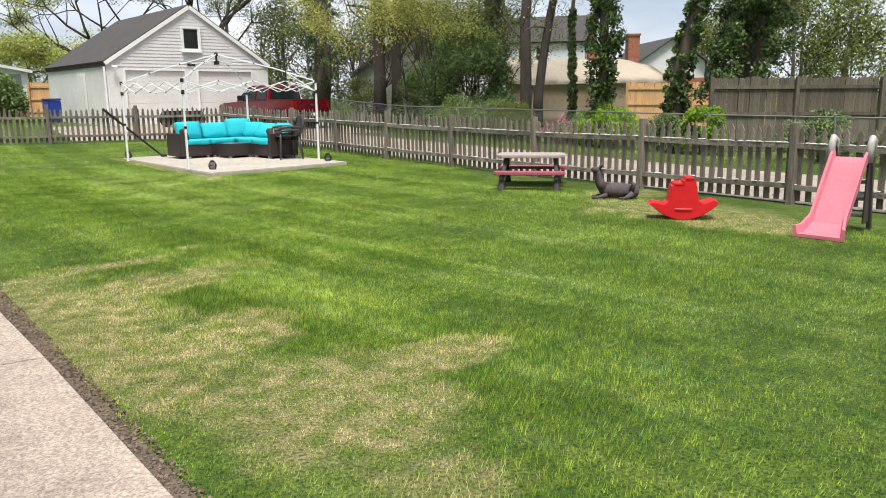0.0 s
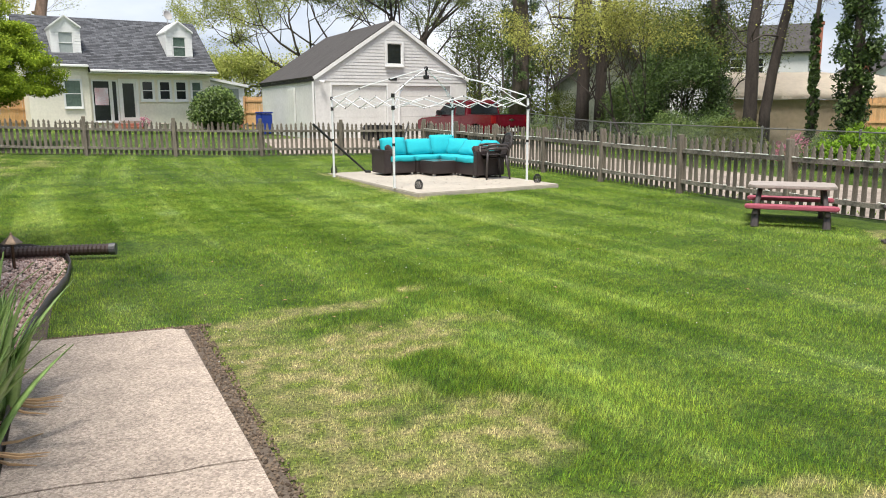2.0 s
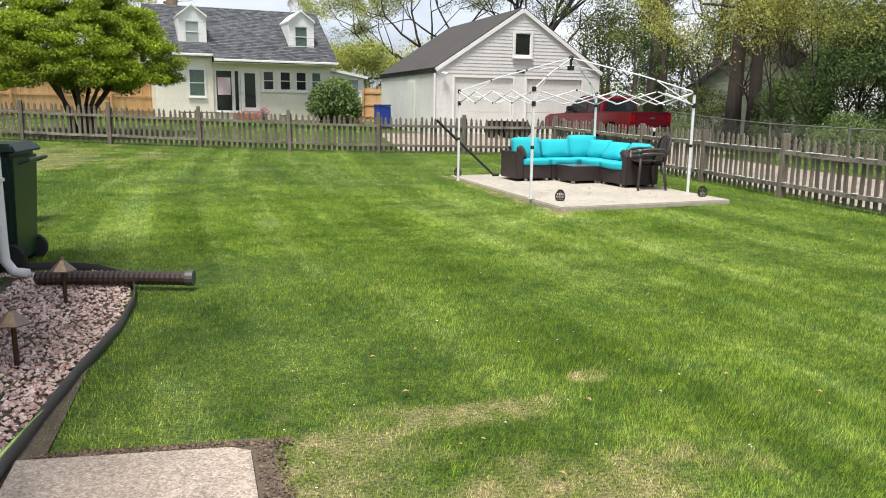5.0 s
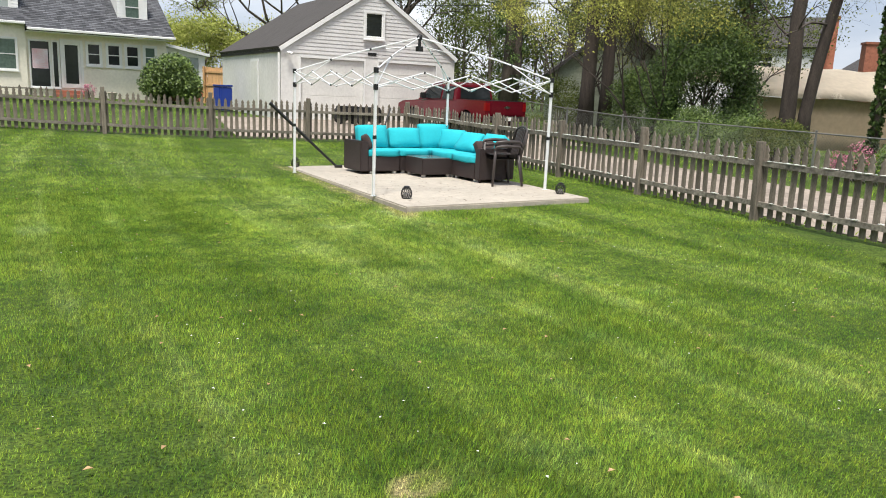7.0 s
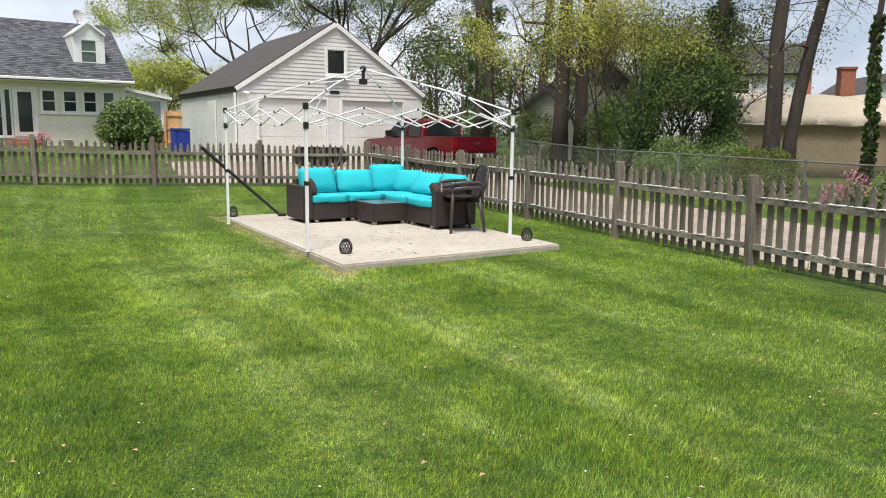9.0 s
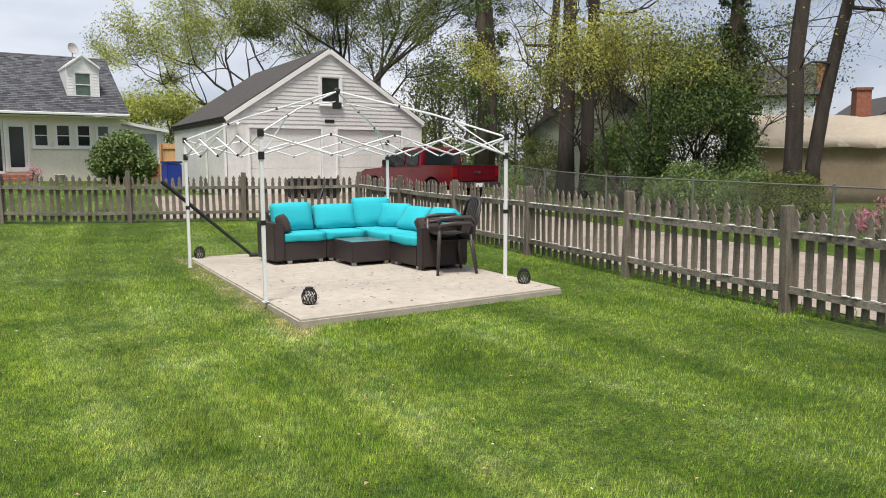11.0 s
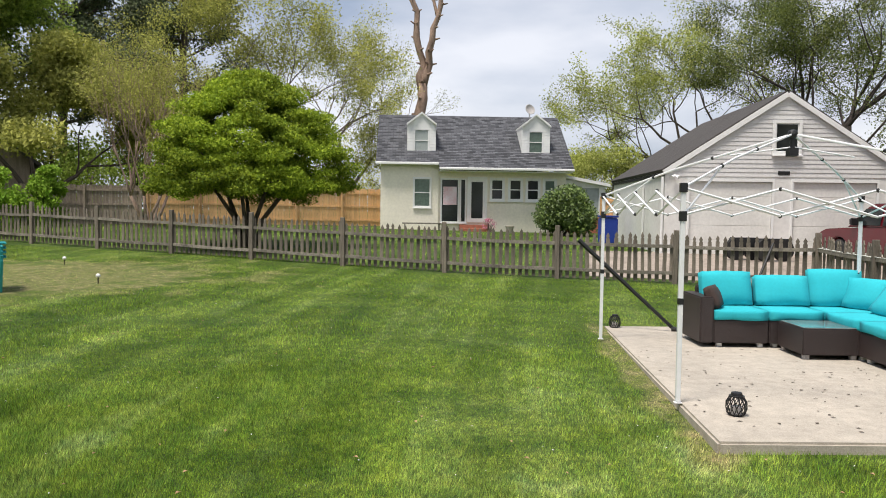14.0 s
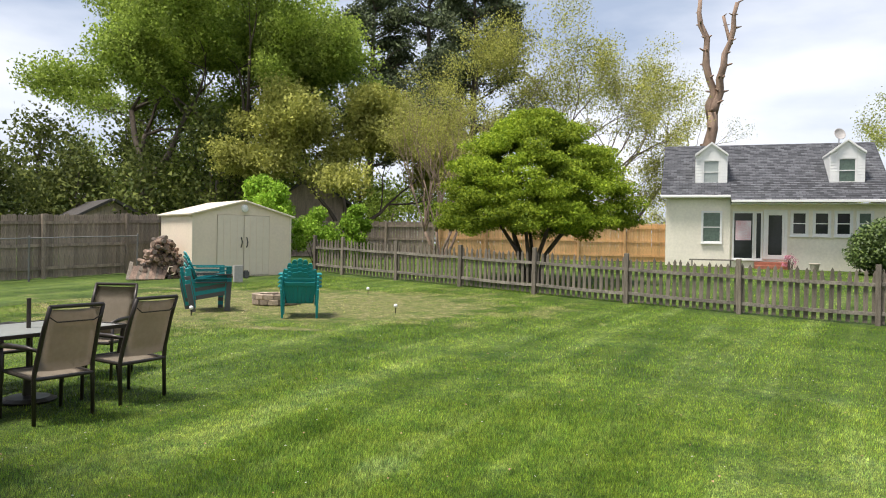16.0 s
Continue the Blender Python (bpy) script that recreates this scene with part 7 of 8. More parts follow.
def simple_house(name, m, w, d, h, ridge, wall, roofm, label, windows=(), chimney=None, end_gable=True):
    t = thing(name, m, label, "house")
    bm = bmesh.new()
    gable_wall(bm, w, h, ridge, 0.2) if end_gable else box(bm, 0, w, 0, 0.2, 0, h)
    link("wall", bm_mesh("wall", bm), t, wall)
    box_part("wall", (0, 0.2, 0.2, d, 0, h), wall, t)
    box_part("wall", (w - 0.2, w, 0.2, d, 0, h), wall, t)
    bm = bmesh.new()
    gable_wall(bm, w, h, ridge, 0.2) if end_gable else box(bm, 0, w, 0, 0.2, 0, h)
    link("wall", bm_mesh("wall", bm), t, wall, pose(0, d, 0))
    if end_gable:
        sl = math.degrees(math.atan2(ridge - h, w / 2))
        L = math.hypot(w / 2, ridge - h) + 0.35
        for s in (-1, 1):
            bm = bmesh.new()
            box(bm, -L, 0, -0.3, d + 0.5, 0, 0.12)
            mm = pose(w / 2, 0, ridge) @ (pose(0, 0, 0, 0, -sl, 0) if s < 0 else pose(0, 0, 0, 0, 0, 180) @ pose(0, -d, 0, 0, -sl, 0))
            link("roof_slope", bm_mesh("roof_slope", bm), t, roofm, mm)
    else:
        sl = math.degrees(math.atan2(ridge - h, d / 2))
        L = math.hypot(d / 2, ridge - h) + 0.35
        for s in (-1, 1):
            bm = bmesh.new()
            box(bm, -0.3, w + 0.3, -L, 0, 0, 0.12)
            mm = pose(0, d / 2 + 0.1, ridge) @ (pose(0, 0, 0, sl, 0, 0) if s < 0 else pose(w, 0, 0, 0, 0, 180) @ pose(0, 0, 0, sl, 0, 0))
            link("roof_slope", bm_mesh("roof_slope", bm), t, roofm, mm)
        for x in (0.1, w - 0.1):
            bm = bmesh.new()
            a = [bm.verts.new((x - 0.1, y, z)) for y, z in ((0, h), (d, h), (d / 2, ridge))]
            b = [bm.verts.new((x + 0.1, y, z)) for y, z in ((0, h), (d, h), (d / 2, ridge))]
            bm.faces.new(a); bm.faces.new(b[::-1])
            for i in range(3):
                j = (i + 1) % 3
                bm.faces.new((a[j], a[i], b[i], b[j]))
            link("gable", bm_mesh("gable", bm), t, wall)
    for x, z, ww, hh in windows:
        sash_window(t, pose(x, -0.035, z), ww, hh, "window_dark", trim=0.08)
    if chimney:
        x, y, z0, z1, s = chimney
        box_part("chimney", (x, x + s, y, y + s, z0, z1), M["brick"], t)
        box_part("chimney_cap", (x - 0.06, x + s + 0.06, y - 0.06, y + s + 0.06, z1, z1 + 0.15), M["brick"], t)
    return t


def build_far_houses():
    # lateral walls face back to the lawn
    simple_house("white_house", Matrix.Translation((27.45, 41.75, -0.2)) @ pose(0, 0, 0, 0, 0, -45), 8.0, 7, 5.0, 6.7, M["white_far"], M["shingle_dark"], "white two-storey house with grey roof behind the trees",
                 [(5.0, 3.7, 0.7, 0.95), (3.9, 3.7, 0.7, 0.95), (1.6, 3.7, 0.7, 0.95)], (8.1, 0.4, 0.0, 6.4, 0.5), False)
    b = simple_house("brick_house", Matrix.Translation((44, 41.9, -0.2)) @ pose(0, 0, 0, 0, 0, -29), 5.0, 9, 4.1, 5.8, M["white_far"], M["shingle_dark"], "white and brick gabled house beyond the alley",
                 [(3.0, 3.0, 0.8, 0.9)], (-0.95, -0.1, 0, 6.0, 0.85))
    box_part("brick_wall", (0.02, 4.98, -0.14, -0.02, 0, 2.9), M["brick"], b, label="red brick lower wall")
    simple_house("blue_house", Matrix.Translation((69, 58, -0.2)) @ pose(0, 0, 0, 0, 0, -52), 5, 6, 3.4, 5.0, mat("blue_wall", (0.12, 0.22, 0.38), 0.7), M["shingle_dark"], "blue gabled house far beyond the alley", [(1, 1.5, 0.7, 1.1), (3.2, 1.5, 0.7, 1.1)])
    o = simple_house("grey_outbuilding", Matrix.Translation((17.0, 34.7, -0.1)) @ pose(0, 0, 0, 0, 0, -25), 5.2, 7, 2.9, 4.9, M["mossy"], M["shingle_dark"], "mossy grey clapboard outbuilding behind the trees")
    wall_with_siding("clapboard_cladding", o, pose(0, -0.006, 0), 5.2, 0.1, 4.8, M["mossy"], 0.2, lambda z: (max(0, (z - 2.9) / 2.0) * 2.6, 5.2 - max(0, (z - 2.9) / 2.0) * 2.6))["kind"] = "stuff"
    simple_house("dark_shed", at(-26.6, 39.4, 40), 3.6, 5, 3.0, 4.3, M["old_fence"], M["shingle_dark"], "dark-roofed shed beyond the grey fence")
    simple_house("low_shed", at(-31.5, 31.2, 70), 2.6, 4, 2.0, 2.7, M["old_fence"], M["shingle_dark"], "small shed beyond the tall grey fence")
    board_fence("pale brown board fence before the brick house", (24.5, 24.0), (30.0, 18.0), 1.8, "new_fence")
    t = thing("tarpaulin_shelter", Matrix.Translation((19.8, 26.4, 0)) @ pose(0, 0, 0, 0, 0, -12), "cream tarpaulin roof over tan cloth side walls", "shelter")
    for name, prof, m_ in (("roof_sheet", ((-0.12, 1.98), (0.5, 2.35), (1.6, 2.85), (3.0, 3.15), (4.6, 2.5)), M["cream_cloth"]), ("side_sheet", ((0.0, -0.02), (0.04, 0.7), (0.0, 1.4), (0.0, 1.97)), M["tan_cloth"])):
        bm = bmesh.new()
        rows = [[bm.verts.new((x, y + 0.06 * noise.noise(Vector((x * 1.3, z, 1))), z + 0.09 * noise.noise(Vector((x, y, 3))))) for x in np.linspace(0, 8.4, 19)] for y, z in prof]
        for a, b in zip(rows, rows[1:]):
            for i in range(18):
                bm.faces.new((a[i], a[i + 1], b[i + 1], b[i]))
        bmesh.ops.solidify(bm, geom=bm.faces[:], thickness=0.02)
        link(name, bm_mesh(name, bm, True), t, m_)
    for x in (0.1, 2.8, 5.6, 8.3):
        box_part("post", (x - 0.04, x + 0.04, 0.05, 0.13, -0.05, 2.0), M["old_fence"], t)


# ---- trees ----
def woods(name, label, spots, leaf, seed, leaves, size, spread=1.6, trunk=True, flat=1.0):
    """Far trees, too many to tell apart."""
    rnd = random.Random(seed)
    tips = []
    bm = bmesh.new()
    for x, y, h, w in spots:
        z = ground_z(x, y)
        pts = [Vector((x + rnd.gauss(0, 0.15), y + rnd.gauss(0, 0.15), z + h * f)) for f in (-0.02, 0.3, 0.6, 0.9)]
        pipe(bm, pts, [0.22 * h / 12, 0.17 * h / 12, 0.11 * h / 12, 0.03], 6)
        for k in range(16):
            f = rnd.uniform(0.12, 0.98)
            a = rnd.uniform(0, math.tau)
            r = w * math.sin(math.pi * min(0.94, 0.25 + 0.7 * f)) * rnd.uniform(0.4, 1)
            c = Vector((x + r * math.cos(a), y + r * math.sin(a), z + h * f))
            tips.append(c)
            if k % 2 == 0:
                q = Vector((x, y, z + h * max(0.1, f - 0.18)))
                pipe(bm, [q, q.lerp(c, 0.55) + Vector((0, 0, 0.25)), c], [0.06, 0.04, 0.012], 4)
    t = tagged(new(name), label=label, category="trees", kind="stuff")
    link("trunks", bm_mesh("trunks", bm), t, M["bark_grey"], kind="stuff")
    leaf_cloud("foliage", tips, spread, leaves, size, M[leaf], t, seed, flat)
    t.children[1]["kind"] = "stuff"


def maple(label, x, y, seed):
    rnd = random.Random(seed)
    t = thing("tree", at(x, y), label, "tree")
    bm = bmesh.new()
    tips = []
    for k in range(360):
        a, e = rnd.uniform(0, math.tau), rnd.uniform(0, 1)
        q = math.cos(e * math.pi / 2) ** 0.5 * rnd.uniform(0.82, 1.04)
        r = 2.42 * (1 + 0.12 * math.sin(3 * a + 1) + 0.08 * math.sin(5 * a))
        tips.append(Vector((r * q * math.cos(a), r * q * math.sin(a), 1.5 + 3.25 * e + rnd.uniform(-0.2, 0.25))))
    for k in range(40):
        a, q = rnd.uniform(0, math.tau), rnd.uniform(0.2, 0.85)
        tips.append(Vector((2.1 * q * math.cos(a), 2.1 * q * math.sin(a), rnd.uniform(1.5, 2.3))))
    for s in range(9):
        a = s * math.tau / 9 + rnd.uniform(-0.2, 0.2)
        base = Vector((0.16 * math.cos(a), 0.16 * math.sin(a), -0.1))
        m1 = Vector((0.42 * math.cos(a), 0.42 * math.sin(a), 0.8))
        m2 = Vector((rnd.uniform(0.6, 1.3) * math.cos(a), rnd.uniform(0.6, 1.3) * math.sin(a), 1.7))
        pipe(bm, [base, m1, m2], [0.085, 0.065, 0.045], 8)
        near = sorted(tips, key=lambda p: (p - m2).length + rnd.uniform(0, 1.2))[:16]
        for p in near:
            mid = m2.lerp(p, 0.5) + Vector((0, 0, 0.12))
            pipe(bm, [m2, mid, p], [0.032, 0.02, 0.006], 5)
    link("trunk", bm_mesh("trunk", bm, True), t, M["bark"])
    leaf_cloud("crown", tips, 0.46, 190000, 0.043, M["leaf_maple"], t, seed, 0.42)
    return t


def ring_spots(seed, n, b0, b1, d0, d1, h0, h1, w):
    r = random.Random(seed)
    out = []
    for k in range(n):
        b = radians(b0 + (b1 - b0) * (k + r.random()) / n)
        d = r.uniform(d0, d1)
        out.append((2 + d * math.sin(b), 8 + d * math.cos(b), r.uniform(h0, h1), w * r.uniform(0.8, 1.25)))
    return out


def snag():
    t = thing("dead_tree", at(-8.2, 57), "tall lopped dead tree trunk forking into two bare stems", "tree")
    rnd = random.Random(6)
    bm = bmesh.new()
    def stem(a, b, r0, r1, n=9):
        pts = [Vector(a).lerp(Vector(b), i / n) + Vector((rnd.gauss(0, 0.09), rnd.gauss(0, 0.09), 0)) * (0 < i < n) for i in range(n + 1)]
        rad = [(r0 + (r1 - r0) * i / n) * rnd.uniform(0.9, 1.15) for i in range(n + 1)]
        pipe(bm, pts, rad, 9)
        for p, r in list(zip(pts, rad))[1:]:
            for _ in range(2):
                a_ = rnd.uniform(0, math.tau)
                v = Vector((math.cos(a_), math.sin(a_), 0.3))
                pipe(bm, [p + v * r * 0.4, p + v * (r + rnd.uniform(0.08, 0.35))], [r * 0.42, r * 0.2], 5)
    stem((0, 0, -0.3), (0.25, 0, 9.0), 0.44, 0.34)
    stem((0.2, 0, 8.6), (-0.6, 0.1, 16.0), 0.27, 0.13)
    stem((0.3, 0, 8.7), (1.6, -0.1, 15.4), 0.25, 0.12)
    stem((1.25, 0, 13.0), (0.75, 0.2, 14.8), 0.13, 0.09, 3)
    link("trunk", bm_mesh("trunk", bm, True), t, M["bark_pale"])


def build_trees():
    maple("bright green Japanese maple with many stems and a broad crown", -6.7, 29.6, 11)
    tree("pale multi-stemmed crape myrtle just coming into leaf", -15.2, 37.9, 7.4, 0.07, "leaf_olive", 21, stems=7, depth=4, first=0.22, leaves=18000, size=0.045, spread=0.55, bark="bark_pale", fork=0.32, up=0.28)
    tree("large spreading maple in fresh green leaf", -32.6, 36.2, 20, 0.42, "leaf_mid", 31, depth=5, first=0.16, leaves=150000, size=0.115, spread=1.3, fork=0.62, crown=0.92, lean=(-0.22, -0.13))
    tree("large dense green tree behind the shed", -30.6, 39.6, 19, 0.40, "leaf_mid", 32, depth=5, first=0.14, leaves=120000, size=0.115, spread=1.25, fork=0.5, crown=0.8)
    tree("yellow-olive budding tree beside the pines", -22.6, 40.5, 11.0, 0.22, "leaf_olive", 37, depth=5, first=0.12, leaves=60000, size=0.11, spread=0.95, fork=0.55, crown=0.8)
    pine("tall dark pine with open branches", -34.5, 57.8, 23, 0.38, 41, 0.28, 6.4, 40000)
    pine("tall dark pine with dense upper branches", -27, 61, 24, 0.40, 42, 0.25, 8.5, 56000)
    pine("tall dark pine in a close pair", -30.5, 60, 25, 0.38, 43, 0.25, 7.0, 40000)
    tree("tall olive-green tree beyond the neighbour's house", -16.0, 52, 13.0, 0.3, "leaf_olive", 51, depth=5, first=0.1, leaves=50000, size=0.07, spread=0.85, fork=0.5, bark="bark_grey")
    tree("bare grey tree with first buds beyond the house", -13.5, 58, 12.5, 0.25, "leaf_spring", 52, depth=5, first=0.12, leaves=9000, size=0.05, spread=0.6, fork=0.5, bark="bark_grey")
    tree("bare-branched tree with first leaves behind the garage", 10.8, 62, 14, 0.35, "leaf_spring", 61, depth=5, first=0.12, leaves=42000, size=0.075, spread=0.75, fork=0.7, bark="bark")
    tree("dark budding tree behind the garage", 14.0, 54, 16, 0.35, "leaf_dull", 62, depth=5, first=0.12, leaves=60000, size=0.06, spread=0.7, fork=0.65, bark="bark_dark")
    tree("dense brown-green tree behind the garage", 15.5, 50, 12.5, 0.3, "leaf_dull", 66, depth=5, first=0.1, leaves=50000, size=0.065, spread=0.8, fork=0.6, bark="bark_dark")
    tree("small round tree beyond the cream house", -5.4, 78, 7.4, 0.25, "leaf_spring", 63, depth=4, first=0.25, leaves=12000, size=0.08, spread=0.8, fork=0.8, bark="bark_grey")
    tree("spring tree beside the garage roof", 3.6, 54, 5.5, 0.15, "leaf_spring", 64, depth=4, first=0.2, leaves=16000, size=0.08, spread=0.8, fork=0.8, bark="bark_grey")
    snag()
    # east side
    ivy_tree("tall ivy-wrapped tree behind the truck", 16.6, 38.5, 21, 0.42, 71, 22000, width=0.8, top_leaves=2500, top_leaf="leaf_dull")
    tall_bare("mossy leaning tree behind the truck", 19.4, 38.2, 16, 0.24, 72, lean=(0.05, -0.02), mossy=2600)
    tall_bare("tall straight bare-trunked tree by the alley", 14.8, 28.3, 18, 0.25, 73)
    tall_bare("tall slim bare tree beside its neighbour", 15.8, 28.8, 18, 0.22, 74, lean=(0.02, 0.0))
    tall_bare("two-stemmed bare tree at the alley fence", 17.1, 21.7, 13, 0.21, 75, twin=True)
    ivy_tree("slim ivy-clad tree at the alley fence", 15.85, 17.75, 9.5, 0.07, 76, 4000, width=0.05, top_leaves=500, top_leaf="leaf_dull", full=0.42)
    ivy_tree("ivy-clad tree at the alley fence", 15.6, 16.2, 9, 0.15, 77, 13000, width=0.36, top_leaves=1200, top_leaf="leaf_ivy")
    ivy_tree("leaning ivy-clad trunk at the alley fence", 15.7, 14.1, 9, 0.2, 78, 9000, lean=(0.02, -0.24), width=0.15, top_leaves=400, full=0.7)
    ivy_tree("huge ivy-smothered tree behind the tall fence", 18.6, 13.65, 12, 0.32, 79, 34000, width=1.25, top_leaves=4000, top_leaf="leaf_ivy", start=0.13)
    ivy_tree("ivy-smothered tree beyond the tall fence", 24.0, 10.5, 12, 0.35, 80, 18000, width=1.6, top_leaves=4000, top_leaf="leaf_ivy", start=0.2)
    ivy_tree("yellow-green ivy-clad tree beyond the hedge", 18.0, 24.6, 14, 0.2, 81, 12000, width=0.35, top_leaves=3000, top_leaf="leaf_dull")
    shrub("dark glossy evergreen thicket by the alley", 16.6, 24.6, 1.7, 1.7, 4.0, "leaf_ivy", 82, 44000, 0.042, lumps=80)
    shrub("dark evergreen thicket under the tall trees", 16.4, 27.4, 1.3, 1.3, 2.4, "leaf_bush", 83, 20000, 0.042, lumps=50)
    shrub("mixed hedge growing through the chain-link fence", 15.9, 21.8, 0.9, 1.5, 1.05, "leaf_bush", 84, 16000, 0.034, lumps=40)
    for k, (x, y, h) in enumerate(((15.3, 25.6, 5.6), (17.6, 26.6, 6.0), (18.4, 25.6, 5.2), (16.0, 31.2, 6.2), (17.6, 30.6, 5.6))):
        tree("spindly spring tree growing through the alley hedge", x, y, h, 0.06, "leaf_dull" if k % 3 else "leaf_olive", 121 + k, stems=3, depth=4, first=0.25, leaves=10000, size=0.045, spread=0.5, bark="bark_dark", fork=0.4)
    shrub("bright green shrub at the chain-link fence", 15.4, 15.9, 0.6, 1.5, 1.15, "leaf_bright", 85, 7000, 0.05, lumps=30)
    shrub("bright green shrub before the tall fence", 15.5, 12.6, 0.5, 0.6, 1.3, "leaf_bright", 86, 4500, 0.05, lumps=24)
    shrub("straggling shrub before the tall fence", 15.9, 9.8, 0.6, 1.0, 1.1, "leaf_bush", 87, 4000, 0.04, lumps=24)
    shrub("pink-flowering azalea at the alley fence", 15.2, 17.6, 0.45, 0.7, 0.8, "leaf_pink", 88, 900, 0.032, lumps=20)
    for k, (x, y, r, h) in enumerate(((15.5, 16.9, 0.6, 0.8), (15.3, 20.0, 0.7, 1.15), (15.1, 23.2, 0.8, 1.3), (14.9, 30.4, 1.0, 1.9), (15.4, 13.6, 0.6, 0.9), (16.1, 7.5, 0.8, 0.9))):
        shrub("low tangled undergrowth along the chain-link fence", x, y, r, r * 1.6, h, "leaf_dull" if k % 2 else "leaf_bush", 90 + k, 6000, 0.038, lumps=26, name="undergrowth")
    # north and west
    shrub("round clipped rhododendron before the cream house", 1.75, 44.6, 1.35, 1.3, 2.15, "leaf_bush", 101, 22000, 0.075, lumps=70)
    shrub("tall bright green shrub behind the shed", -16.2, 28.2, 1.0, 1.0, 3.4, "leaf_bright", 102, 9000, 0.07, lumps=30, category="bush")
    shrub("bright green shrub behind the picket fence", -15.3, 29.8, 0.85, 0.8, 2.1, "leaf_bright", 103, 8000, 0.06, lumps=30)
    shrub("bright green shrub with upright shoots", -14.3, 30.8, 0.6, 0.6, 2.5, "leaf_bright", 104, 6000, 0.06, lumps=26)
    shrub("small red-leaved shrub by the front steps", -1.9, 45.6, 0.35, 0.3, 0.7, "leaf_pink", 105, 350, 0.035, lumps=16)
    woods("far_woods", "spring woods beyond the alley", ring_spots(1, 20, 20, 40, 46, 60, 5, 9, 2.4), "leaf_dull", 111, 50000, 0.10, 1.3)
    woods("far_woods", "spring woods beyond the brick house", ring_spots(2, 24, 53, 95, 58, 74, 8, 12, 3.0), "leaf_dull", 112, 100000, 0.15, 1.9)
    woods("far_woods", "hazy trees behind the garage and house", ring_spots(3, 24, -22, 22, 72, 90, 4, 7.5, 3.2), "leaf_olive", 113, 50000, 0.13, 1.6)
    woods("far_woods", "dark evergreens beyond the grey fence", ring_spots(4, 44, -88, -44, 42, 58, 4.5, 8, 1.9), "leaf_dull", 114, 130000, 0.15, 1.5)
    woods("far_woods", "mixed trees behind the shed and maple", ring_spots(5, 26, -56, -22, 48, 64, 5, 8.5, 2.6), "leaf_mid", 115, 80000, 0.12, 1.5)
    woods("far_woods", "trees closing the view behind the houses", ring_spots(6, 50, 90, 275, 60, 80, 8, 13, 3.6), "leaf_mid", 116, 40000, 0.3, 2.2)


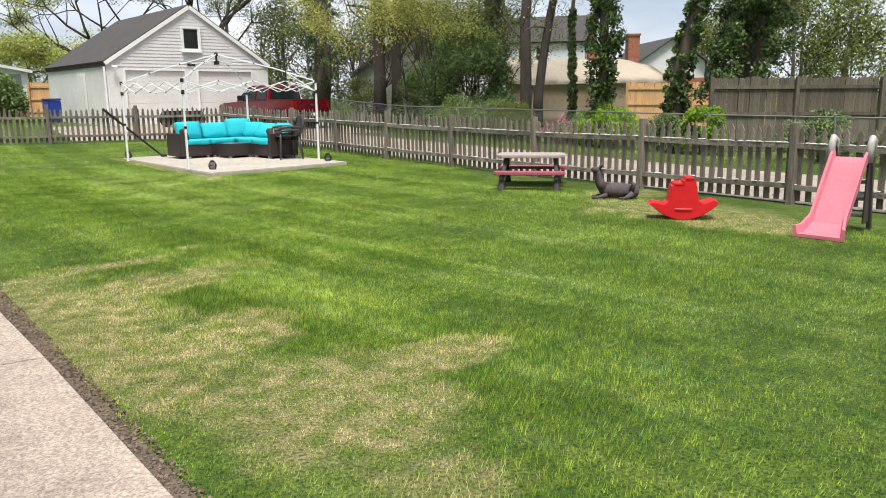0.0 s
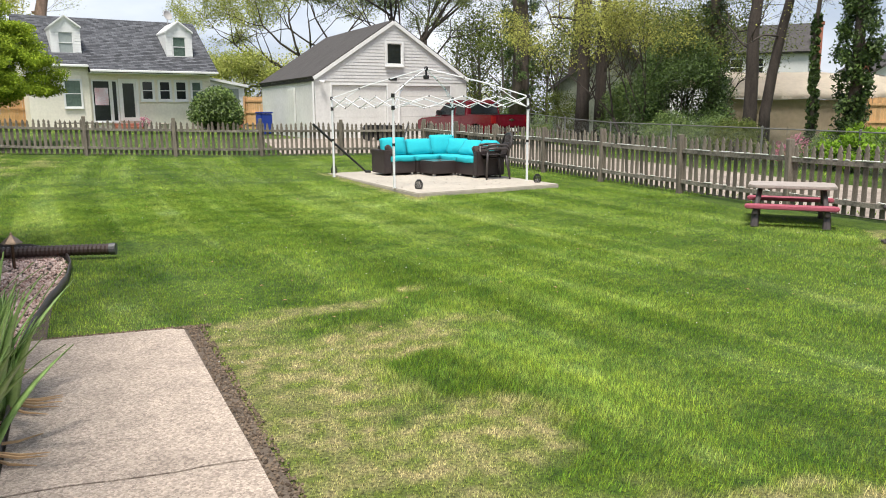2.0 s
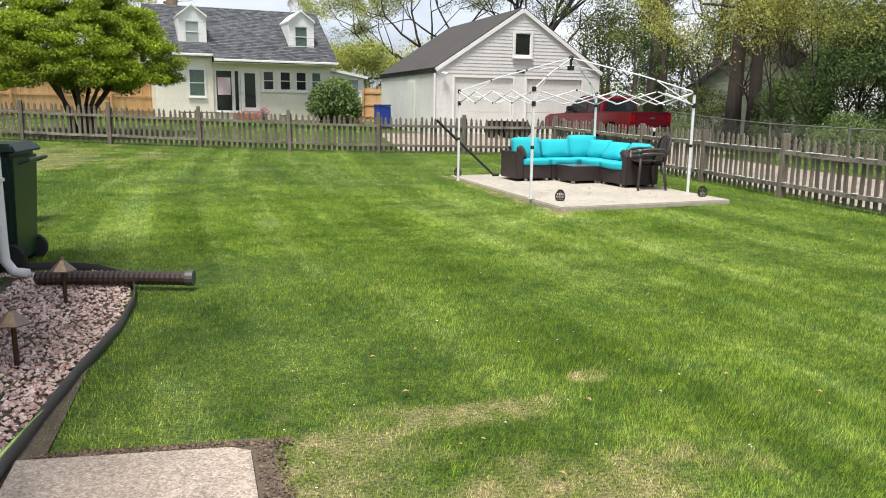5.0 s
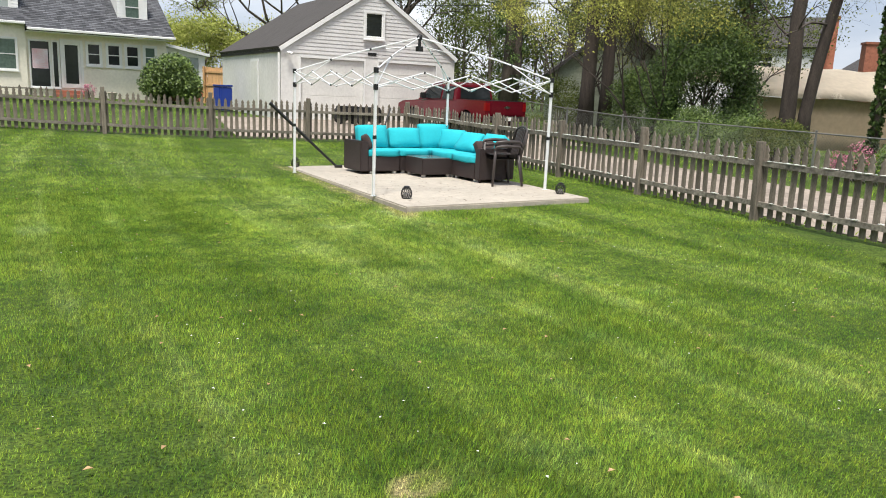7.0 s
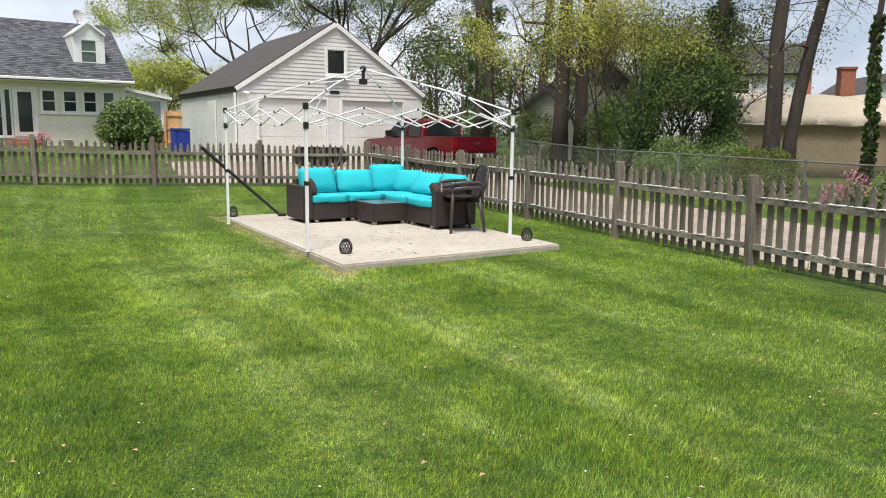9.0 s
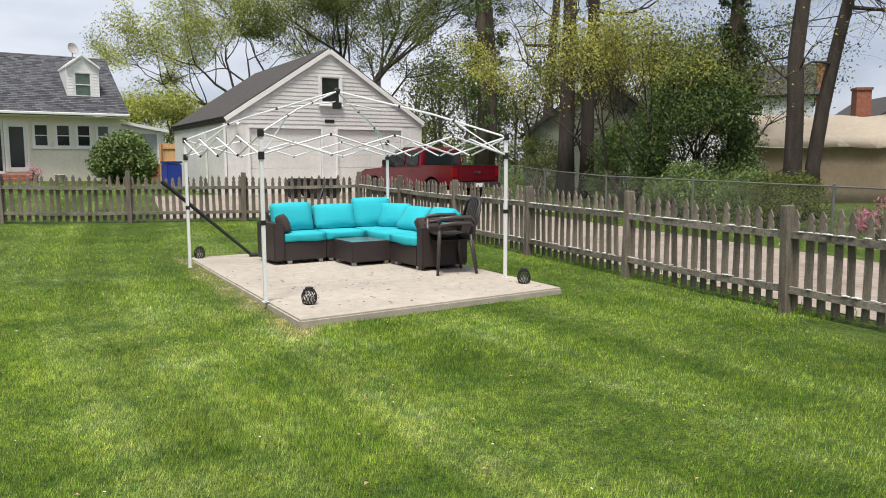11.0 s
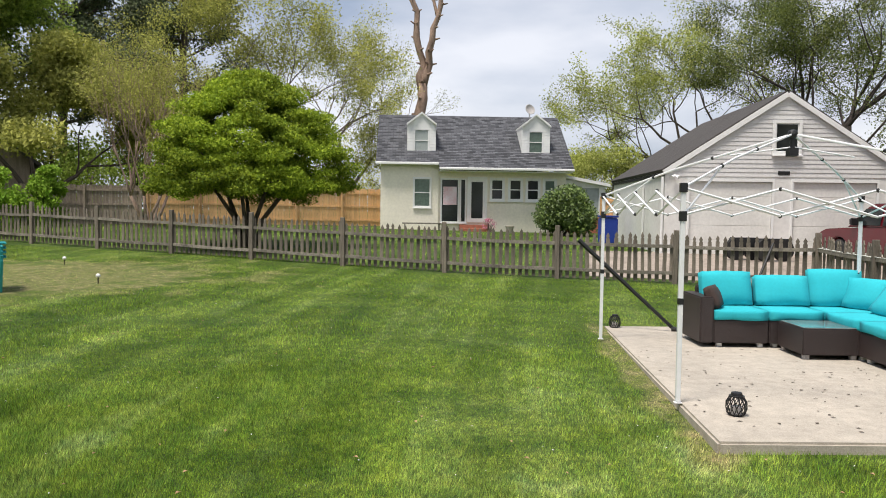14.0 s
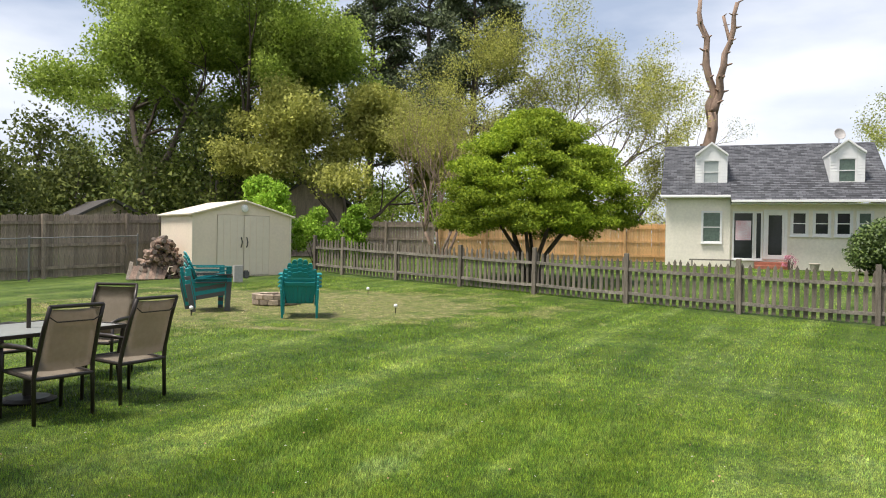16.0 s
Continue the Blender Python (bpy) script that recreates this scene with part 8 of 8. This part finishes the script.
# ---- small things beyond the picket fence ----
def build_small():
    t = thing("recycling_bin", at(3.55, 37.6, 20), "blue wheeled recycling bin beside the garage", "bin")
    box_part("body", (-0.28, 0.28, -0.3, 0.3, 0.05, 0.98), M["blue"], t, 0.04)
    box_part("lid", (-0.3, 0.3, -0.33, 0.33, 0.985, 1.06), M["blue"], t, 0.025)
    for x, y in ((7.0, 30.6), (7.7, 30.4)):
        t = thing("tyre_cart", at(x, y, 15), "dark cart with round wheels on the driveway", "cart")
        for s in (-0.25, 0.25):
            bm = bmesh.new()
            lathe(bm, [(0.12, -0.07), (0.27, -0.07), (0.3, 0), (0.27, 0.07), (0.12, 0.07)], 20, pose(s, 0, 0.3, 90, 0, 0))
            link("wheel", bm_mesh("wheel", bm), t, M["rubber"])
        box_part("tray", (-0.35, 0.35, -0.2, 0.2, 0.35, 0.6), M["black"], t, 0.03)
    t = thing("flower_pot", at(-0.9, 45.3), "pale flower pot by the house wall", "flower pot")
    bm = bmesh.new()
    lathe(bm, [(0.14, 0), (0.2, 0.3), (0.23, 0.33), (0.21, 0.36), (0.02, 0.34)], 16)
    link("pot", bm_mesh("pot", bm), t, M["concrete"])
    t = thing("bench", at(-6.0, 44.6, 14), "low pale bench along the cream house wall", "bench")
    box_part("seat", (0, 1.9, 0, 0.35, 0.30, 0.36), M["fence_rail"], t, 0.01)
    for x in (0.1, 1.75):
        box_part("leg", (x, x + 0.06, 0.05, 0.3, 0, 0.299), M["fence_rail"], t)
    t = thing("utility_box", at(-12.85, 23.95, 60), "small grey metal box on a stub post by the shed", "box")
    box_part("body", (-0.12, 0.12, -0.08, 0.08, 0.0, 0.46), M["siding_grey"], t, 0.01)
    box_part("reel", (0.13, 0.3, -0.06, 0.06, 0.1, 0.32), M["grey_plastic"], t, 0.03)
    t = thing("utility_wire", pose(0, 0, 0), "thin overhead cable beyond the alley", "cable")
    bm = bmesh.new()
    A, B = Vector((12, 60, 7.5)), Vector((26, 4, 6.2))
    pts = [A.lerp(B, i / 16) - Vector((0, 0, 1.2 * math.sin(math.pi * i / 16))) for i in range(17)]
    pipe(bm, pts, [0.016] * 17, 5)
    link("cable", bm_mesh("cable", bm), t, M["black"])
    # petals and dead leaves in the grass
    g = random.Random(31)
    for nm, lab, n_, mm, s0 in (("petals", "scattered white petals in the grass", 900, M["white_paint"], 0.008), ("dead_leaves", "scattered brown dead leaves in the grass", 420, M["dry_leaf"], 0.016)):
        bm = bmesh.new()
        for k in range(n_):
            x, y, a, s = g.uniform(-8, 8.4), g.uniform(6, 24), g.uniform(0, 6.28), s0 * g.uniform(0.6, 1.4)
            q = PAD.inverted() @ Vector((x, y, 0))
            if (-0.1 < q.x < 3.6 and -0.1 < q.y < 5.5) or (x < 0 and y < 12):
                continue
            c, sn = math.cos(a) * s, math.sin(a) * s
            zz = ground_z(x, y) + 0.038
            v = [bm.verts.new((x + p * c - r * sn, y + p * sn + r * c, zz + 0.4 * s * w)) for p, r, w in ((-1, 0, 0), (0, 0.6, 1), (1, 0, 0), (0, -0.6, 1))]
            bm.faces.new(v)
        tagged(link(nm, bm_mesh(nm, bm), None, mm), label=lab, category="leaves", kind="stuff")
    # fallen leaves on the slab
    g = random.Random(12)
    bm = bmesh.new()
    for k in range(170):
        x, y, a, s = g.uniform(0.1, 3.3), g.uniform(0.1, 3.5), g.uniform(0, 6.28), g.uniform(0.010, 0.026)
        c, sn = math.cos(a) * s, math.sin(a) * s
        v = [bm.verts.new((x + p * c - q * sn, y + p * sn + q * c, SLAB_TOP + 0.004 + 0.006 * abs(q))) for p, q in ((-1, 0), (0, 0.5), (1, 0), (0, -0.5))]
        bm.faces.new(v)
    tagged(link("fallen_leaves", bm_mesh("fallen_leaves", bm), None, M["bark"], SLAB), label="small dry leaves scattered over the patio slab", category="leaves", kind="stuff")


# ---- grass ----
def blades(name, label, count, region, size, width, seed, core=()):
    g = np.random.default_rng(seed)
    x0, x1, y0, y1 = region
    x, y = g.uniform(x0, x1, count), g.uniform(y0, y1, count)
    if core:
        # denser along the middle of the lawn
        k = int(count * 0.62)
        i = g.integers(0, len(core), k)
        c_ = np.array(core)
        x[:k], y[:k] = c_[i, 0] + g.normal(0, 1, k) * c_[i, 2], c_[i, 1] + g.normal(0, 1, k) * c_[i, 2]
    keep = (x > x0) & (x < x1) & (y > y0) & (y < y1)
    # off the path, the bed, the slab and the alley
    right = 0.04 + 0.121 * (7.22 - y) + 0.03 * np.sin(y * 9) * np.sin(y * 23)
    keep &= ~((x < right) & (y < 7.22) & (x > -1.05 - 0.2 + 0.11 * (7.2 - y)))
    bed = np.interp(y, [-5, 0.5, 4.0, 5.81, 7.14, 8.3, 9.2, 10.0, 10.45, 10.9, 11.25, 11.42], [0.38, -0.25, -0.68, -0.91, -1.08, -1.10, -1.08, -1.14, -1.24, -1.42, -1.7, -2.3])
    keep &= ~((x < bed + 0.02) & (y < 11.42))
    c, s = math.cos(radians(10)), math.sin(radians(10))
    lx, ly = (x - 3.94) * c + (y - 14.50) * s, -(x - 3.94) * s + (y - 14.50) * c
    lx = lx - 0.04 * ly
    ly = ly - 0.037 * lx
    keep &= ~((lx > -0.01) & (lx < 3.23) & (ly > -0.01) & (ly < 5.26))
    keep &= ~((x > 10.25 - 0.1 * (y - 6) * 1.05) & (x < 14.2 - 0.1 * (y - 6)))
    keep &= ~((x > 3) & (y > 26.0) & (y < 33))
    keep &= ~((x > 4.6) & (x < 12) & (y > 32))
    if size > 0.06:
        keep &= (y > 26.4 + 0.1 * (7 - x)) | (x > 10.4 - 0.11 * y)
    # dry patches are thin
    dry = np.full(count, 9.0)
    for px, py, rx, ry, rz in DRY:
        cc, ss = math.cos(radians(rz)), math.sin(radians(rz))
        u, v = ((x - px) * cc + (y - py) * ss) / rx, (-(x - px) * ss + (y - py) * cc) / ry
        dry = np.minimum(dry, np.hypot(u, v))
    keep &= ~((dry < 0.9) & (y > 17.5) & (x < 0) & (g.random(count) < 0.8))
    x, y, dry = x[keep], y[keep], dry[keep]
    n = len(x)
    f = np.clip((y - 11) / 15, 0, 1)
    west = np.clip(2 - x, 0, 16)
    z = f * (0.2 + 0.025 * west) + (y > 26) * ((0.30 - 0.008 * west) * np.clip((y - 26) / 5, 0, 1) + 0.012 * np.clip(y - 34, 0, 14))
    h = size * g.uniform(0.5, 1.25, n) * (0.8 + 0.35 * np.sin(x * 1.7 + 1.3 * np.sin(y * 0.9)) * np.sin(y * 1.3 + x * 0.4)) * np.where(dry < 1.0, 0.5, 1.0)
    az, lean = g.uniform(0, 2 * np.pi, n), g.uniform(0.15, 1.0, n)
    # the mower lays neighbouring swathes opposite ways
    u = x + 0.22 * (y - 8) - 0.006 * (y - 8) ** 2
    way = np.clip(np.sin(u * 2 * np.pi / 1.3) * 3, -1, 1) * 0.35
    az += 0.9 * np.sin(x * 9 + 2 * np.sin(y * 5)) * np.sin(y * 11)
    dx = np.cos(az) * lean + way * -0.1
    dy = np.sin(az) * lean + way * 0.45
    w = width * g.uniform(0.7, 1.3, n)
    px, py = -np.sin(az + 1.0) * w, np.cos(az + 1.0) * w
    v = np.empty((n, 3, 3), np.float32)
    v[:, 0] = np.stack([x - px, y - py, z - 0.004], 1)
    v[:, 1] = np.stack([x + px, y + py, z - 0.004], 1)
    v[:, 2] = np.stack([x + dx * h * 0.7, y + dy * h * 0.7, z + h], 1)
    me = bpy.data.meshes.new(name)
    me.vertices.add(n * 3)
    me.vertices.foreach_set("co", v.reshape(-1))
    me.loops.add(n * 3)
    me.loops.foreach_set("vertex_index", np.arange(n * 3, dtype=np.int32))
    me.polygons.add(n)
    me.polygons.foreach_set("loop_start", np.arange(0, n * 3, 3, dtype=np.int32))
    me.update()
    tagged(link(name, me, None, M["blades"]), label=label, category="grass", kind="stuff")


build_patio()
build_truck()
build_shed()
stack(-6.85, 19.95, 42 + 180 - 45 + 45, ["teal", "teal", "teal", "teal"])
stack(-8.85, 19.5, 150, ["grey_plastic", "teal", "grey_plastic", "teal", "teal"])
build_fire_pit()
for p in ((-5.68, 21.39), (-8.23, 23.79), (-8.43, 18.75)):
    stake_light("white globe stake light at the edge of the dry patch", *p)
build_wood_pile()
build_dining()
build_own_house()
build_bed()
build_play()
build_far_fences()
build_far_houses()
build_small()
build_trees()
build_fences()
blades("grass", "short mown green grass by the path", 850000, (-3.6, 8.4, 1.0, 18.0), 0.036, 0.0021, 1, ((1.6, 4.6, 1.2), (2.6, 6.6, 1.3), (3.2, 9.0, 1.4), (2.2, 12.4, 1.3), (4.4, 11.6, 1.3), (0.4, 12.6, 1.3), (-1.0, 14.2, 1.3), (1.2, 15.0, 1.3)))
blades("grass", "short mown green grass on the open lawn", 260000, (-3.2, 8.4, 1.0, 15.0), 0.036, 0.0032, 4)
blades("grass", "short mown green grass round the patio", 370000, (-12.5, 9.0, 13.0, 27.0), 0.038, 0.0042, 2)
blades("grass", "rough grass beyond the picket fences", 60000, (-20, 16, 2, 46), 0.08, 0.010, 3)
